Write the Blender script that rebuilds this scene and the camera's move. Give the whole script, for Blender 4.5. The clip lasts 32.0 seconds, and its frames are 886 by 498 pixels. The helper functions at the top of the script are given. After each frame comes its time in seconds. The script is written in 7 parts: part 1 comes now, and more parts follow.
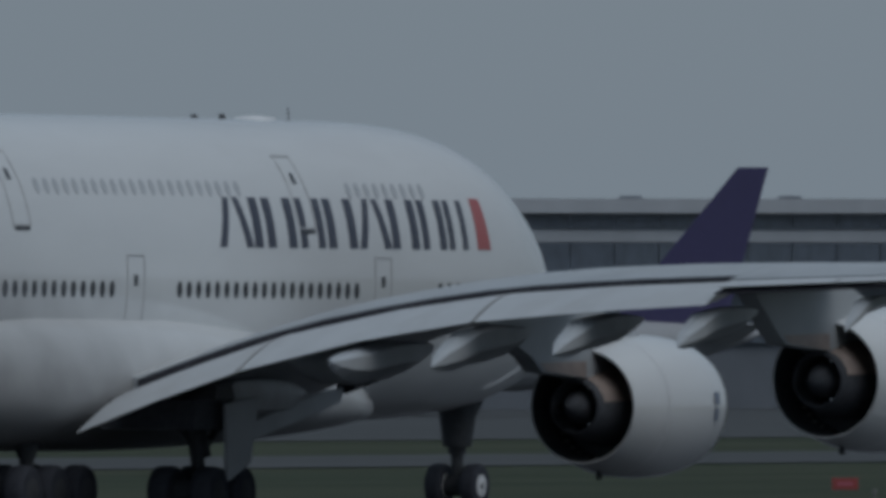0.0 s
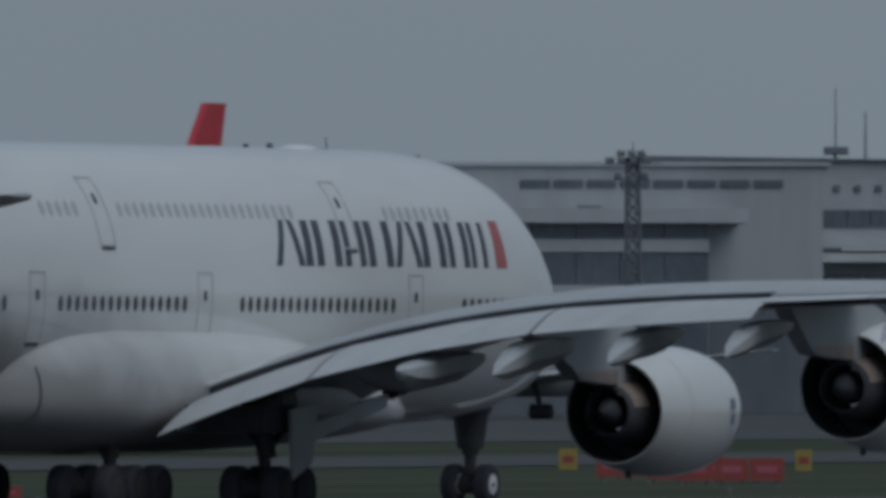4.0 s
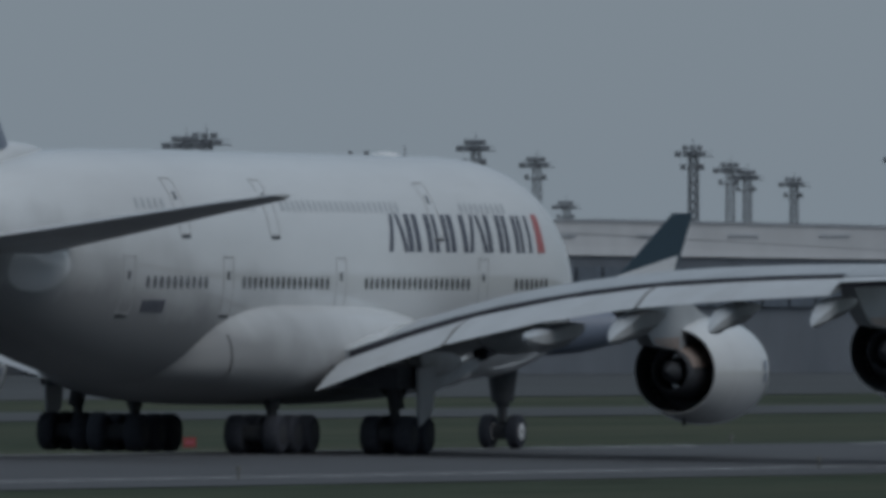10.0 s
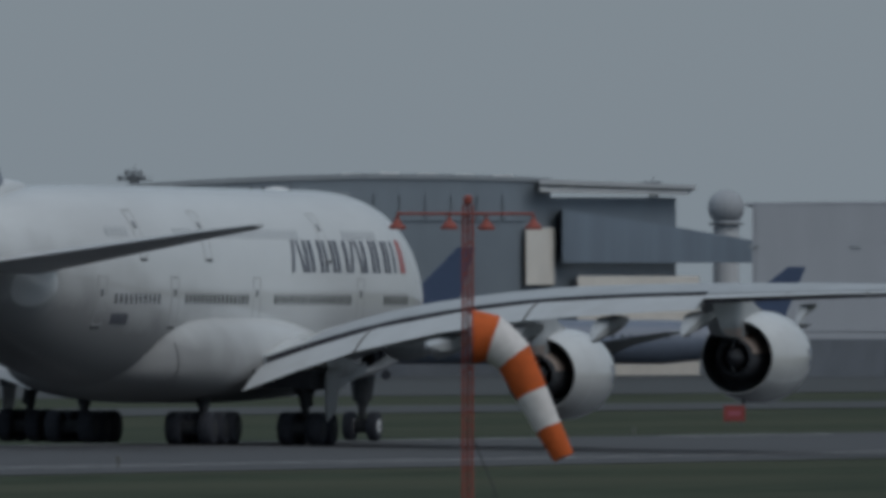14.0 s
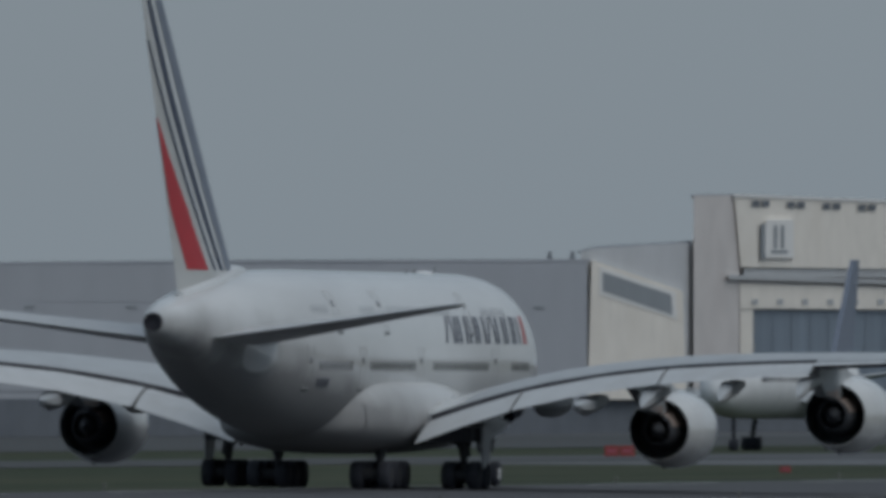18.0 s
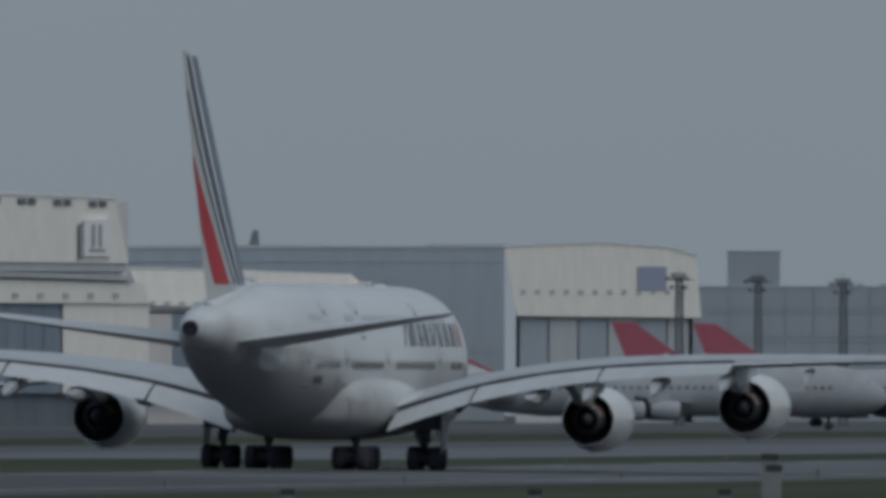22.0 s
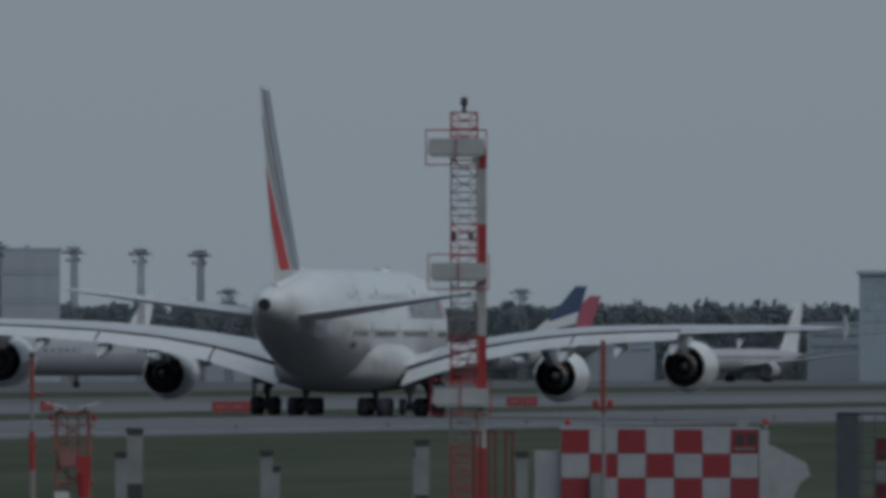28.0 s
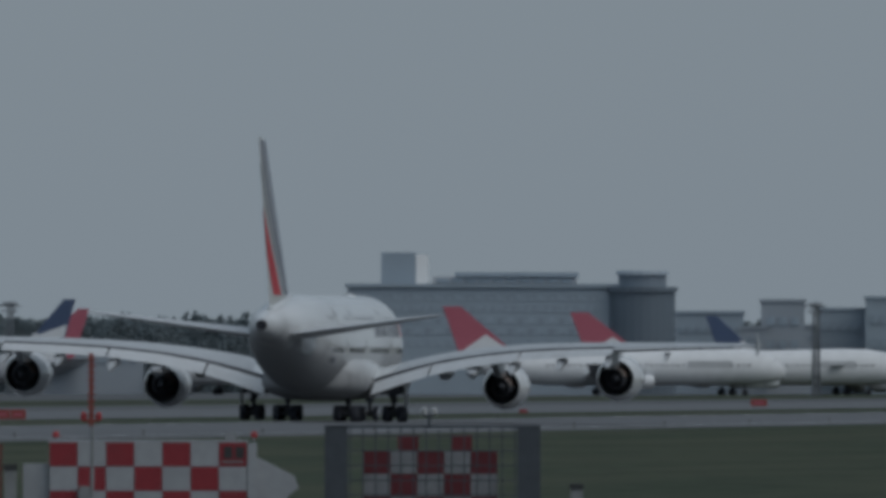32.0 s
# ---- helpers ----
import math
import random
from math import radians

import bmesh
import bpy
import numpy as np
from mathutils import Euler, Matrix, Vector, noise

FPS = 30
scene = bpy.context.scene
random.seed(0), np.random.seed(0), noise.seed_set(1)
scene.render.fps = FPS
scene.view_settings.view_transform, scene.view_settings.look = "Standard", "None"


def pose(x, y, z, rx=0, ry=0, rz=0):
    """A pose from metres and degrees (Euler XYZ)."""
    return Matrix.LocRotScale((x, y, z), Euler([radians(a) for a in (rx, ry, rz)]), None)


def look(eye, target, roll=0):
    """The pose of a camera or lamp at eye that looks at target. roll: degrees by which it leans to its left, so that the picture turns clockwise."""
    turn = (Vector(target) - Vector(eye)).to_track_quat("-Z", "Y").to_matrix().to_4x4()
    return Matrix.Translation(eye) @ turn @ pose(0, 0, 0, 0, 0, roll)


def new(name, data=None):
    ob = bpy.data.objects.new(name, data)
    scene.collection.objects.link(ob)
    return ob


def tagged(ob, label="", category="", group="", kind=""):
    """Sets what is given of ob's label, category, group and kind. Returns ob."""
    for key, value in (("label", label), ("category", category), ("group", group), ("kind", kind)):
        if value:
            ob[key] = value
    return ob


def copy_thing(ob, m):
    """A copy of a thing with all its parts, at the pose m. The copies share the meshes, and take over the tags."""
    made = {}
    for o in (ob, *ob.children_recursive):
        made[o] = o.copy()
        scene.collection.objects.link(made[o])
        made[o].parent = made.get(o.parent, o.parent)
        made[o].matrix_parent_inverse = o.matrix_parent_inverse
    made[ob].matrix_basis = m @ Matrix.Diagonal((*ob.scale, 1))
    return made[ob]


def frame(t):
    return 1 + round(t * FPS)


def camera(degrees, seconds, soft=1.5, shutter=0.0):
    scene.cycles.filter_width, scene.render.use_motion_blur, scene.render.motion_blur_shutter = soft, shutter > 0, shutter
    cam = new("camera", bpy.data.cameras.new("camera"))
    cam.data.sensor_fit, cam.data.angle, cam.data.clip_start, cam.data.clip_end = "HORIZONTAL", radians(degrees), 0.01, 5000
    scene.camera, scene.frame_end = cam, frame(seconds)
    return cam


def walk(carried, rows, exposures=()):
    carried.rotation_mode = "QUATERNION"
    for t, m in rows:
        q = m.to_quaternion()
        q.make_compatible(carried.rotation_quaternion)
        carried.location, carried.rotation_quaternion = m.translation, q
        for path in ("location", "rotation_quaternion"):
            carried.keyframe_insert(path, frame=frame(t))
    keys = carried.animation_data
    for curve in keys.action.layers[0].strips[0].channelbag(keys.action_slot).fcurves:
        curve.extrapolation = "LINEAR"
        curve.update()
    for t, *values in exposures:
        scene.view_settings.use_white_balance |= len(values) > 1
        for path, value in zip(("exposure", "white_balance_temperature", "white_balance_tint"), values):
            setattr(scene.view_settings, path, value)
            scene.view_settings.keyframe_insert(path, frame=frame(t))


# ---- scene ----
# ---- the camera: it stands still on its tripod and pans after the departing airliner ----
LENS, EYE_Z, LEAN, LINE = 2.3313, 4.5, 0.0589, 267.41

def aim(pan, tilt):
    """Pose of the camera: pan is measured from the runway's direction (+x) towards +y, tilt upwards, in degrees."""
    a, b = radians(pan), radians(tilt)
    eye = Vector((0, 0, EYE_Z))
    return look(eye, eye + Vector((math.cos(a) * math.cos(b), math.sin(a) * math.cos(b), math.sin(b))), LEAN)


cam = camera(LENS, 32.0, soft=4.6, shutter=0.25)
walk(cam, [(t, aim(pan, tilt)) for t, pan, tilt in [
    (0, 25.5018, 0.2676), (0.5, 25.2528, 0.2712), (1, 25.0804, 0.266), (1.5, 24.8242, 0.2758),
    (2, 24.5466, 0.2792), (2.5, 24.2701, 0.2869), (4.5, 23.0436, 0.2882), (5, 22.8306, 0.2853),
    (5.5, 22.4964, 0.2893), (6, 22.1275, 0.2568), (6.5, 21.7683, 0.2048), (7, 21.2775, 0.1845),
    (7.5, 20.9014, 0.1775), (8, 20.5805, 0.1836), (8.5, 20.205, 0.1942), (9, 19.8293, 0.2005),
    (9.5, 19.3428, 0.207), (10, 19.1309, 0.211), (10.5, 18.7032, 0.2194), (11, 18.2722, 0.2203),
    (11.5, 17.8904, 0.2349), (12, 17.6159, 0.2276), (12.5, 17.2965, 0.2315), (13, 16.9547, 0.232),
    (13.5, 16.4104, 0.2364), (15.5, 15.224, 0.2373), (16, 14.9428, 0.2536), (16.5, 14.6757, 0.2641),
    (17, 14.3868, 0.2815), (17.5, 14.0627, 0.3159), (18, 13.8017, 0.3954), (18.5, 13.4709, 0.3962),
    (19, 13.1776, 0.3897), (19.5, 12.8321, 0.3859), (20, 12.6317, 0.3756), (20.5, 12.3274, 0.3659),
    (21, 12.087, 0.3705), (21.5, 11.8206, 0.3754), (22, 11.5918, 0.3809), (22.5, 11.3585, 0.3823),
    (23, 11.0854, 0.3804), (23.5, 10.752, 0.3914), (24, 10.5883, 0.3841), (24.5, 10.4486, 0.3864),
    (26.5, 9.8814, 0.2687), (27, 9.6645, 0.2713), (27.5, 9.35, 0.278), (28, 9.1584, 0.2818),
    (28.5, 8.9691, 0.2842), (29, 8.8922, 0.2811), (29.5, 8.664, 0.3), (30, 8.4056, 0.3014),
    (30.5, 8.3004, 0.2982), (31, 8.155, 0.2947), (31.5, 7.989, 0.3054), (32, 7.812, 0.3171),
]], [(0, -0.2, 6300, 10), (6, -0.18, 6300, 10), (9.5, -0.07, 6340, 10), (12, 0.0, 6480, 10), (17, 0.02, 6560, 10), (19, 0.09, 6580, 10), (20.5, 0.05, 6540, 10), (22.5, 0.0, 6480, 10), (32, 0.0, 6480, 10)])

# ---- world and sun: a bright overcast ----
SUN_FROM = Vector((-0.32, -0.54, 0.78)).normalized()
world = bpy.data.worlds.new("overcast")
scene.world = world
world.use_nodes = True
wn, wl = world.node_tree.nodes, world.node_tree.links
wn.clear()
sky = wn.new("ShaderNodeTexSky")
sky.sky_type, sky.sun_disc = "NISHITA", False
sky.sun_elevation = math.asin(SUN_FROM.z)
sky.sun_rotation = math.atan2(SUN_FROM.x, SUN_FROM.y)
sky_level = wn.new("ShaderNodeVectorMath")
sky_level.operation = "SCALE"
sky_level.inputs["Scale"].default_value = 0.1
cloud = wn.new("ShaderNodeTexNoise")
cloud.inputs["Scale"].default_value, cloud.inputs["Detail"].default_value = 2.5, 5.0
cloud_ramp = wn.new("ShaderNodeValToRGB")
cloud_ramp.color_ramp.elements[0].position, cloud_ramp.color_ramp.elements[0].color = 0.3, (0.187, 0.229, 0.271, 1)
cloud_ramp.color_ramp.elements[1].position, cloud_ramp.color_ramp.elements[1].color = 0.75, (0.211, 0.257, 0.304, 1)
cloud_mix = wn.new("ShaderNodeMix")
cloud_mix.data_type = "RGBA"
cloud_mix.inputs[0].default_value = 0.93
wbg = wn.new("ShaderNodeBackground")
wout = wn.new("ShaderNodeOutputWorld")
wl.new(sky.outputs[0], sky_level.inputs[0])
wl.new(cloud.outputs[0], cloud_ramp.inputs[0])
wl.new(sky_level.outputs[0], cloud_mix.inputs[6])
geo = wn.new("ShaderNodeTexCoord")
updown = wn.new("ShaderNodeSeparateXYZ")
lift = wn.new("ShaderNodeMapRange")  # an overcast sky is brighter overhead than at the horizon
lift.inputs[1].default_value, lift.inputs[2].default_value, lift.inputs[3].default_value, lift.inputs[4].default_value = 0.05, 1.0, 1.0, 1.6
lifted = wn.new("ShaderNodeVectorMath")
lifted.operation = "SCALE"
wl.new(geo.outputs["Generated"], updown.inputs[0])
wl.new(updown.outputs["Z"], lift.inputs[0])
wl.new(cloud_ramp.outputs[0], lifted.inputs[0])
wl.new(lift.outputs[0], lifted.inputs["Scale"])
wl.new(lifted.outputs[0], cloud_mix.inputs[7])
wl.new(cloud_mix.outputs[2], wbg.inputs[0])
wl.new(wbg.outputs[0], wout.inputs[0])
sun = new("sun", bpy.data.lights.new("sun", "SUN"))
sun.data.energy, sun.data.angle, sun.data.color = 0.9, radians(55), (1.0, 0.965, 0.91)
sun.matrix_world = look(SUN_FROM * 100, (0, 0, 0))


# ---- materials ----
def material(name, color, rough=0.5, metal=0.0, vary=0.08, grain=3.0, bump=0.0, stain=None, stain_scale=0.15, stain_lo=0.5, stain_hi=0.75,
             per_piece=0.0, coat=0.0, coat_ior=1.5, stretch=(1, 1, 1), spec=0.5):
    """A painted or natural surface: fine grain, broad variation, and stains of another colour."""
    m = bpy.data.materials.new(name)
    m.use_nodes = True
    n, l = m.node_tree.nodes, m.node_tree.links
    b = n["Principled BSDF"]
    b.inputs["Roughness"].default_value, b.inputs["Metallic"].default_value = rough, metal
    b.inputs["Coat Weight"].default_value, b.inputs["Coat Roughness"].default_value = coat, 0.06
    b.inputs["Coat IOR"].default_value, b.inputs["Specular IOR Level"].default_value = coat_ior, spec
    tc = n.new("ShaderNodeTexCoord")
    mp = n.new("ShaderNodeMapping")
    mp.inputs["Scale"].default_value = stretch
    l.new(tc.outputs["Object"], mp.inputs[0])
    fine = n.new("ShaderNodeTexNoise")
    fine.inputs["Scale"].default_value, fine.inputs["Detail"].default_value = grain, 6.0
    l.new(mp.outputs[0], fine.inputs["Vector"])
    ramp = n.new("ShaderNodeValToRGB")
    lo, hi = 1 - vary, 1 + vary
    ramp.color_ramp.elements[0].position, ramp.color_ramp.elements[0].color = 0.3, (color[0] * lo, color[1] * lo, color[2] * lo, 1)
    ramp.color_ramp.elements[1].position, ramp.color_ramp.elements[1].color = 0.7, (min(1, color[0] * hi), min(1, color[1] * hi), min(1, color[2] * hi), 1)
    l.new(fine.outputs[0], ramp.inputs[0])
    out = ramp.outputs[0]
    if stain:
        broad = n.new("ShaderNodeTexNoise")
        broad.inputs["Scale"].default_value, broad.inputs["Detail"].default_value = stain_scale, 5.0
        l.new(mp.outputs[0], broad.inputs["Vector"])
        fac = n.new("ShaderNodeMapRange")
        fac.inputs[1].default_value, fac.inputs[2].default_value = stain_lo, stain_hi
        l.new(broad.outputs[0], fac.inputs[0])
        mix = n.new("ShaderNodeMix")
        mix.data_type = "RGBA"
        l.new(fac.outputs[0], mix.inputs[0])
        l.new(out, mix.inputs[6])
        mix.inputs[7].default_value = (*stain, 1)
        out = mix.outputs[2]
    if per_piece:
        info = n.new("ShaderNodeObjectInfo")
        rng = n.new("ShaderNodeMapRange")
        rng.inputs[3].default_value, rng.inputs[4].default_value = 1 - per_piece, 1 + per_piece
        l.new(info.outputs["Random"], rng.inputs[0])
        mul = n.new("ShaderNodeVectorMath")
        mul.operation = "SCALE"
        l.new(out, mul.inputs[0])
        l.new(rng.outputs[0], mul.inputs["Scale"])
        out = mul.outputs[0]
    l.new(out, b.inputs["Base Color"])
    if bump:
        bp = n.new("ShaderNodeBump")
        bp.inputs["Strength"].default_value, bp.inputs["Distance"].default_value = bump, 0.05
        l.new(fine.outputs[0], bp.inputs["Height"])
        l.new(bp.outputs[0], b.inputs["Normal"])
    return m


def glass_material(name, color, rough=0.1, spec=0.6):
    m = material(name, color, rough, vary=0.2, grain=0.6)
    m.node_tree.nodes["Principled BSDF"].inputs["Specular IOR Level"].default_value = spec
    return m


WHITE = material("white_aircraft_paint", (0.64, 0.66, 0.672), 0.5, coat=1.0, coat_ior=1.8, spec=0.0, vary=0.03, grain=0.8, stain=(0.58, 0.59, 0.60), stain_scale=0.35, stretch=(0.25, 1, 1))
WHITE_OLD = material("weathered_white_paint", (0.70, 0.71, 0.72), 0.45, vary=0.05, grain=1.0, stain=(0.55, 0.56, 0.57), stain_scale=0.5)
WING_GREY = material("wing_grey_paint", (0.40, 0.425, 0.45), 0.38, vary=0.05, grain=0.7, stain=(0.33, 0.35, 0.37), stain_scale=0.4, spec=0.3)
FLAP_GREY = material("flap_grey_paint", (0.49, 0.51, 0.53), 0.40, vary=0.05, grain=0.9, stain=(0.43, 0.44, 0.45), stain_scale=0.6)
BELLY_GREY = material("belly_grey_paint", (0.50, 0.52, 0.54), 0.45, vary=0.06, grain=0.8, stain=(0.36, 0.36, 0.36), stain_scale=0.5)
NAVY = material("navy_paint", (0.045, 0.052, 0.08), 0.4, vary=0.1, grain=2.0)
STRIPE_GREY = material("slate_stripe_paint", (0.16, 0.19, 0.25), 0.4, vary=0.06, grain=1.0)
STRIPE_NAVY = material("dark_stripe_paint", (0.03, 0.045, 0.09), 0.4, vary=0.08, grain=1.0)
RED = material("red_aircraft_paint", (0.50, 0.035, 0.05), 0.4, vary=0.06, grain=1.0)
CORAL = material("coral_red_paint", (0.40, 0.10, 0.10), 0.4, vary=0.06, grain=1.0)
WINDOW_DARK = glass_material("cabin_window_glass", (0.06, 0.065, 0.075), 0.15)
# upper-deck glass: the reflected sky is put into a pale base colour
WINDOW_SKY_TONE = glass_material("cabin_window_sky_tone", (0.43, 0.45, 0.475), 0.2)
OUTLINE = material("door_seam_rubber", (0.40, 0.41, 0.42), 0.6, vary=0.15, grain=4.0)
HOT_METAL = material("exhaust_metal", (0.12, 0.118, 0.12), 0.5, metal=0.6, vary=0.2, grain=4.0)
DUCT = material("dark_duct_and_bay_colour", (0.07, 0.076, 0.09), 0.8, vary=0.2, grain=5.0)
GAP_SHADE = material("dark_gap_shade", (0.05, 0.05, 0.06), 0.9, vary=0.2, grain=4.0, spec=0.1)
BARE = material("bare_aluminium", (0.55, 0.55, 0.56), 0.35, metal=0.85, vary=0.08, grain=6.0)
TYRE = material("tyre_rubber", (0.055, 0.059, 0.072), 0.9, vary=0.2, grain=12.0, spec=0.03)
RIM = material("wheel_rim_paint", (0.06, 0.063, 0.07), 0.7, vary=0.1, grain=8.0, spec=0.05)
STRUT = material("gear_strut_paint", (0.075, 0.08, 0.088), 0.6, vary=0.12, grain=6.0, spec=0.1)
COPPER = material("heat_stained_fairing", (0.40, 0.33, 0.30), 0.5, metal=0.3, vary=0.12, grain=3.0)


def grimy_shaded_white():
    """The airliner's white paint; soot and spray grime, ragged at the edge, and lower-side shade are painted in."""
    m = WHITE.copy()
    m.name = "white_paint_with_aft_grime"
    n, l = m.node_tree.nodes, m.node_tree.links
    b = n["Principled BSDF"]
    paint = b.inputs["Base Color"].links[0].from_socket
    tc = n.new("ShaderNodeTexCoord")
    xyz = n.new("ShaderNodeSeparateXYZ")
    l.new(tc.outputs["Object"], xyz.inputs[0])
    ragged = n.new("ShaderNodeTexNoise")
    ragged.inputs["Scale"].default_value, ragged.inputs["Detail"].default_value = 0.45, 6.0
    l.new(tc.outputs["Object"], ragged.inputs["Vector"])

    def ramp(source, a, c, lo, hi):
        r = n.new("ShaderNodeMapRange")
        r.inputs[1].default_value, r.inputs[2].default_value, r.inputs[3].default_value, r.inputs[4].default_value = a, c, lo, hi
        l.new(source, r.inputs[0])
        return r.outputs[0]

    def calc(op, a, c):
        q = n.new("ShaderNodeMath")
        q.operation = op
        for k, v in enumerate((a, c)):
            if isinstance(v, float):
                q.inputs[k].default_value = v
            else:
                l.new(v, q.inputs[k])
        return q.outputs[0]
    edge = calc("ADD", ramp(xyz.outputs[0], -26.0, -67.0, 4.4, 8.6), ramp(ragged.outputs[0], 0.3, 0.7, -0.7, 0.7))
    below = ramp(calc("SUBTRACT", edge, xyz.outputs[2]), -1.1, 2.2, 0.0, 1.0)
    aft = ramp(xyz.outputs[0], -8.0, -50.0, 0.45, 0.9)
    mix = n.new("ShaderNodeMix")
    mix.data_type = "RGBA"
    dirt_shade = calc("MULTIPLY", below, aft)
    l.new(dirt_shade, mix.inputs[0])
    l.new(ramp(dirt_shade, 0.0, 0.7, 1.0, 0.08), b.inputs["Coat Weight"])  # dirty paint is dull; the painted shade dulls it too
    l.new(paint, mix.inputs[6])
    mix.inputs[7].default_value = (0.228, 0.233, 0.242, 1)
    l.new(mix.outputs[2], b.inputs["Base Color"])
    return m


GRIMY_SHADED = grimy_shaded_white()
# white jets greyed: haze and shade are mixed into this paint
PARKED_GREY = material("haze_grey_parked_jet_paint", (0.34, 0.355, 0.38), 0.7, vary=0.05, grain=0.8, stain=(0.29, 0.305, 0.325), stain_scale=0.4, spec=0.3)
PARKED_WHITE = material("white_parked_jet_paint", (0.66, 0.68, 0.70), 0.55, vary=0.05, grain=0.8, stain=(0.58, 0.6, 0.62), stain_scale=0.4, spec=0.3)


# ---- mesh helpers ----
class Mesh:
    """Collects vertices and faces of one mesh."""

    def __init__(self):
        self.v, self.f = [], []

    def quadgrid(self, grid, close_u=False, close_v=False):
        rows, cols, base = len(grid), len(grid[0]), len(self.v)
        for row in grid:
            self.v += [tuple(p) for p in row]
        for i in range(rows if close_u else rows - 1):
            for j in range(cols if close_v else cols - 1):
                a, b = i * cols + j, i * cols + (j + 1) % cols
                c, d = ((i + 1) % rows) * cols + (j + 1) % cols, ((i + 1) % rows) * cols + j
                self.f.append((base + a, base + b, base + c, base + d))
        return self

    def loft(self, rings, caps=True):
        base, n = len(self.v), len(rings[0])
        self.quadgrid(rings, close_v=True)
        if caps:
            self.f.append(tuple(base + k for k in range(n))[::-1])
            self.f.append(tuple(base + (len(rings) - 1) * n + k for k in range(n)))
        return self

    def box(self, x0, x1, y0, y1, z0, z1, m=None):
        base = len(self.v)
        for z in (z0, z1):
            for x, y in ((x0, y0), (x1, y0), (x1, y1), (x0, y1)):
                p = Vector((x, y, z))
                self.v.append(tuple(m @ p if m else p))
        for q in ((3, 2, 1, 0), (4, 5, 6, 7), (0, 1, 5, 4), (1, 2, 6, 5), (2, 3, 7, 6), (3, 0, 4, 7)):
            self.f.append(tuple(base + k for k in q))
        return self

    def prism(self, outline, lo, hi, axis=2, m=None):
        """A flat outline (pairs), pushed along an axis from lo to hi."""
        base, n = len(self.v), len(outline)
        for w in (lo, hi):
            for a, b in outline:
                p = [a, b]
                p.insert(axis, w)
                p = Vector(p)
                self.v.append(tuple(m @ p if m else p))
        self.f.append(tuple(base + k for k in range(n))[::-1])
        self.f.append(tuple(base + n + k for k in range(n)))
        for k in range(n):
            self.f.append((base + k, base + (k + 1) % n, base + n + (k + 1) % n, base + n + k))
        return self

    def tube(self, a, b, r0, r1=None, n=10):
        a, b = Vector(a), Vector(b)
        r1 = r0 if r1 is None else r1
        q = (b - a).to_track_quat("Z", "Y")
        rings = []
        for p, r in ((a, r0), (b, r1)):
            rings.append([p + q @ Vector((r * math.cos(2 * math.pi * k / n), r * math.sin(2 * math.pi * k / n), 0)) for k in range(n)])
        return self.loft(rings)

    def revolve(self, profile, centre=(0, 0, 0), axis="x", n=28, caps=False):
        """profile: pairs (along, radius)."""
        cx, cy, cz = centre
        rings = []
        for u, r in profile:
            ring = []
            for k in range(n):
                c, s = r * math.cos(2 * math.pi * k / n), r * math.sin(2 * math.pi * k / n)
                ring.append((cx + u, cy + c, cz + s) if axis == "x" else (cx + c, cy + u, cz + s) if axis == "y" else (cx + c, cy + s, cz + u))
            rings.append(ring)
        return self.loft(rings, caps)

    def data(self, name, mat, smooth=False):
        me = bpy.data.meshes.new(name)
        me.from_pydata(self.v, [], self.f)
        me.materials.append(mat)
        if len(self.f) < 20000:
            bm = bmesh.new()
            bm.from_mesh(me)
            bmesh.ops.recalc_face_normals(bm, faces=bm.faces)
            bm.to_mesh(me)
            bm.free()
        if smooth:
            for p in me.polygons:
                p.use_smooth = True
            if hasattr(me, "set_sharp_from_angle"):
                me.set_sharp_from_angle(angle=radians(38))
        me.update()
        return me


def part(name, mesh, mat, parent, label="", smooth=False):
    """One mesh object under a thing or under a part."""
    ob = new(name, mesh.data(name, mat, smooth) if isinstance(mesh, Mesh) else mesh)
    ob.parent = parent
    return tagged(ob, label) if label else ob


def thing(name, label, category, group="", m=None):
    """An Empty that carries the parts of a thing."""
    ob = tagged(new(name), label, category, group)
    ob.empty_display_size = 0.5
    if m:
        ob.matrix_basis = m
    return ob


def solo(name, mesh, mat, label, category="", group="", kind="", m=None, smooth=False):
    ob = tagged(new(name, mesh.data(name, mat, smooth)), label, category, group, kind)
    if m:
        ob.matrix_basis = m
    return ob


def lerp(table, x):
    return float(np.interp(x, [r[0] for r in table], [r[1] for r in table]))


def smooth_table(table, x):
    """A smooth curve through rows (x, value)."""
    xs, ys = [r[0] for r in table], [r[1] for r in table]
    if x <= xs[0]:
        return ys[0]
    if x >= xs[-1]:
        return ys[-1]
    i = max(k for k in range(len(xs)) if xs[k] <= x)
    i = min(i, len(xs) - 2)

    def slope(k):
        if k in (0, len(xs) - 1):
            j = min(k, len(xs) - 2)
            return (ys[j + 1] - ys[j]) / (xs[j + 1] - xs[j])
        a, b = (ys[k] - ys[k - 1]) / (xs[k] - xs[k - 1]), (ys[k + 1] - ys[k]) / (xs[k + 1] - xs[k])
        return 0 if a * b <= 0 else 2 * a * b / (a + b)

    h = xs[i + 1] - xs[i]
    u = (x - xs[i]) / h
    return ((2 * u**3 - 3 * u**2 + 1) * ys[i] + (u**3 - 2 * u**2 + u) * h * slope(i) + (3 * u**2 - 2 * u**3) * ys[i + 1] + (u**3 - u**2) * h * slope(i + 1))


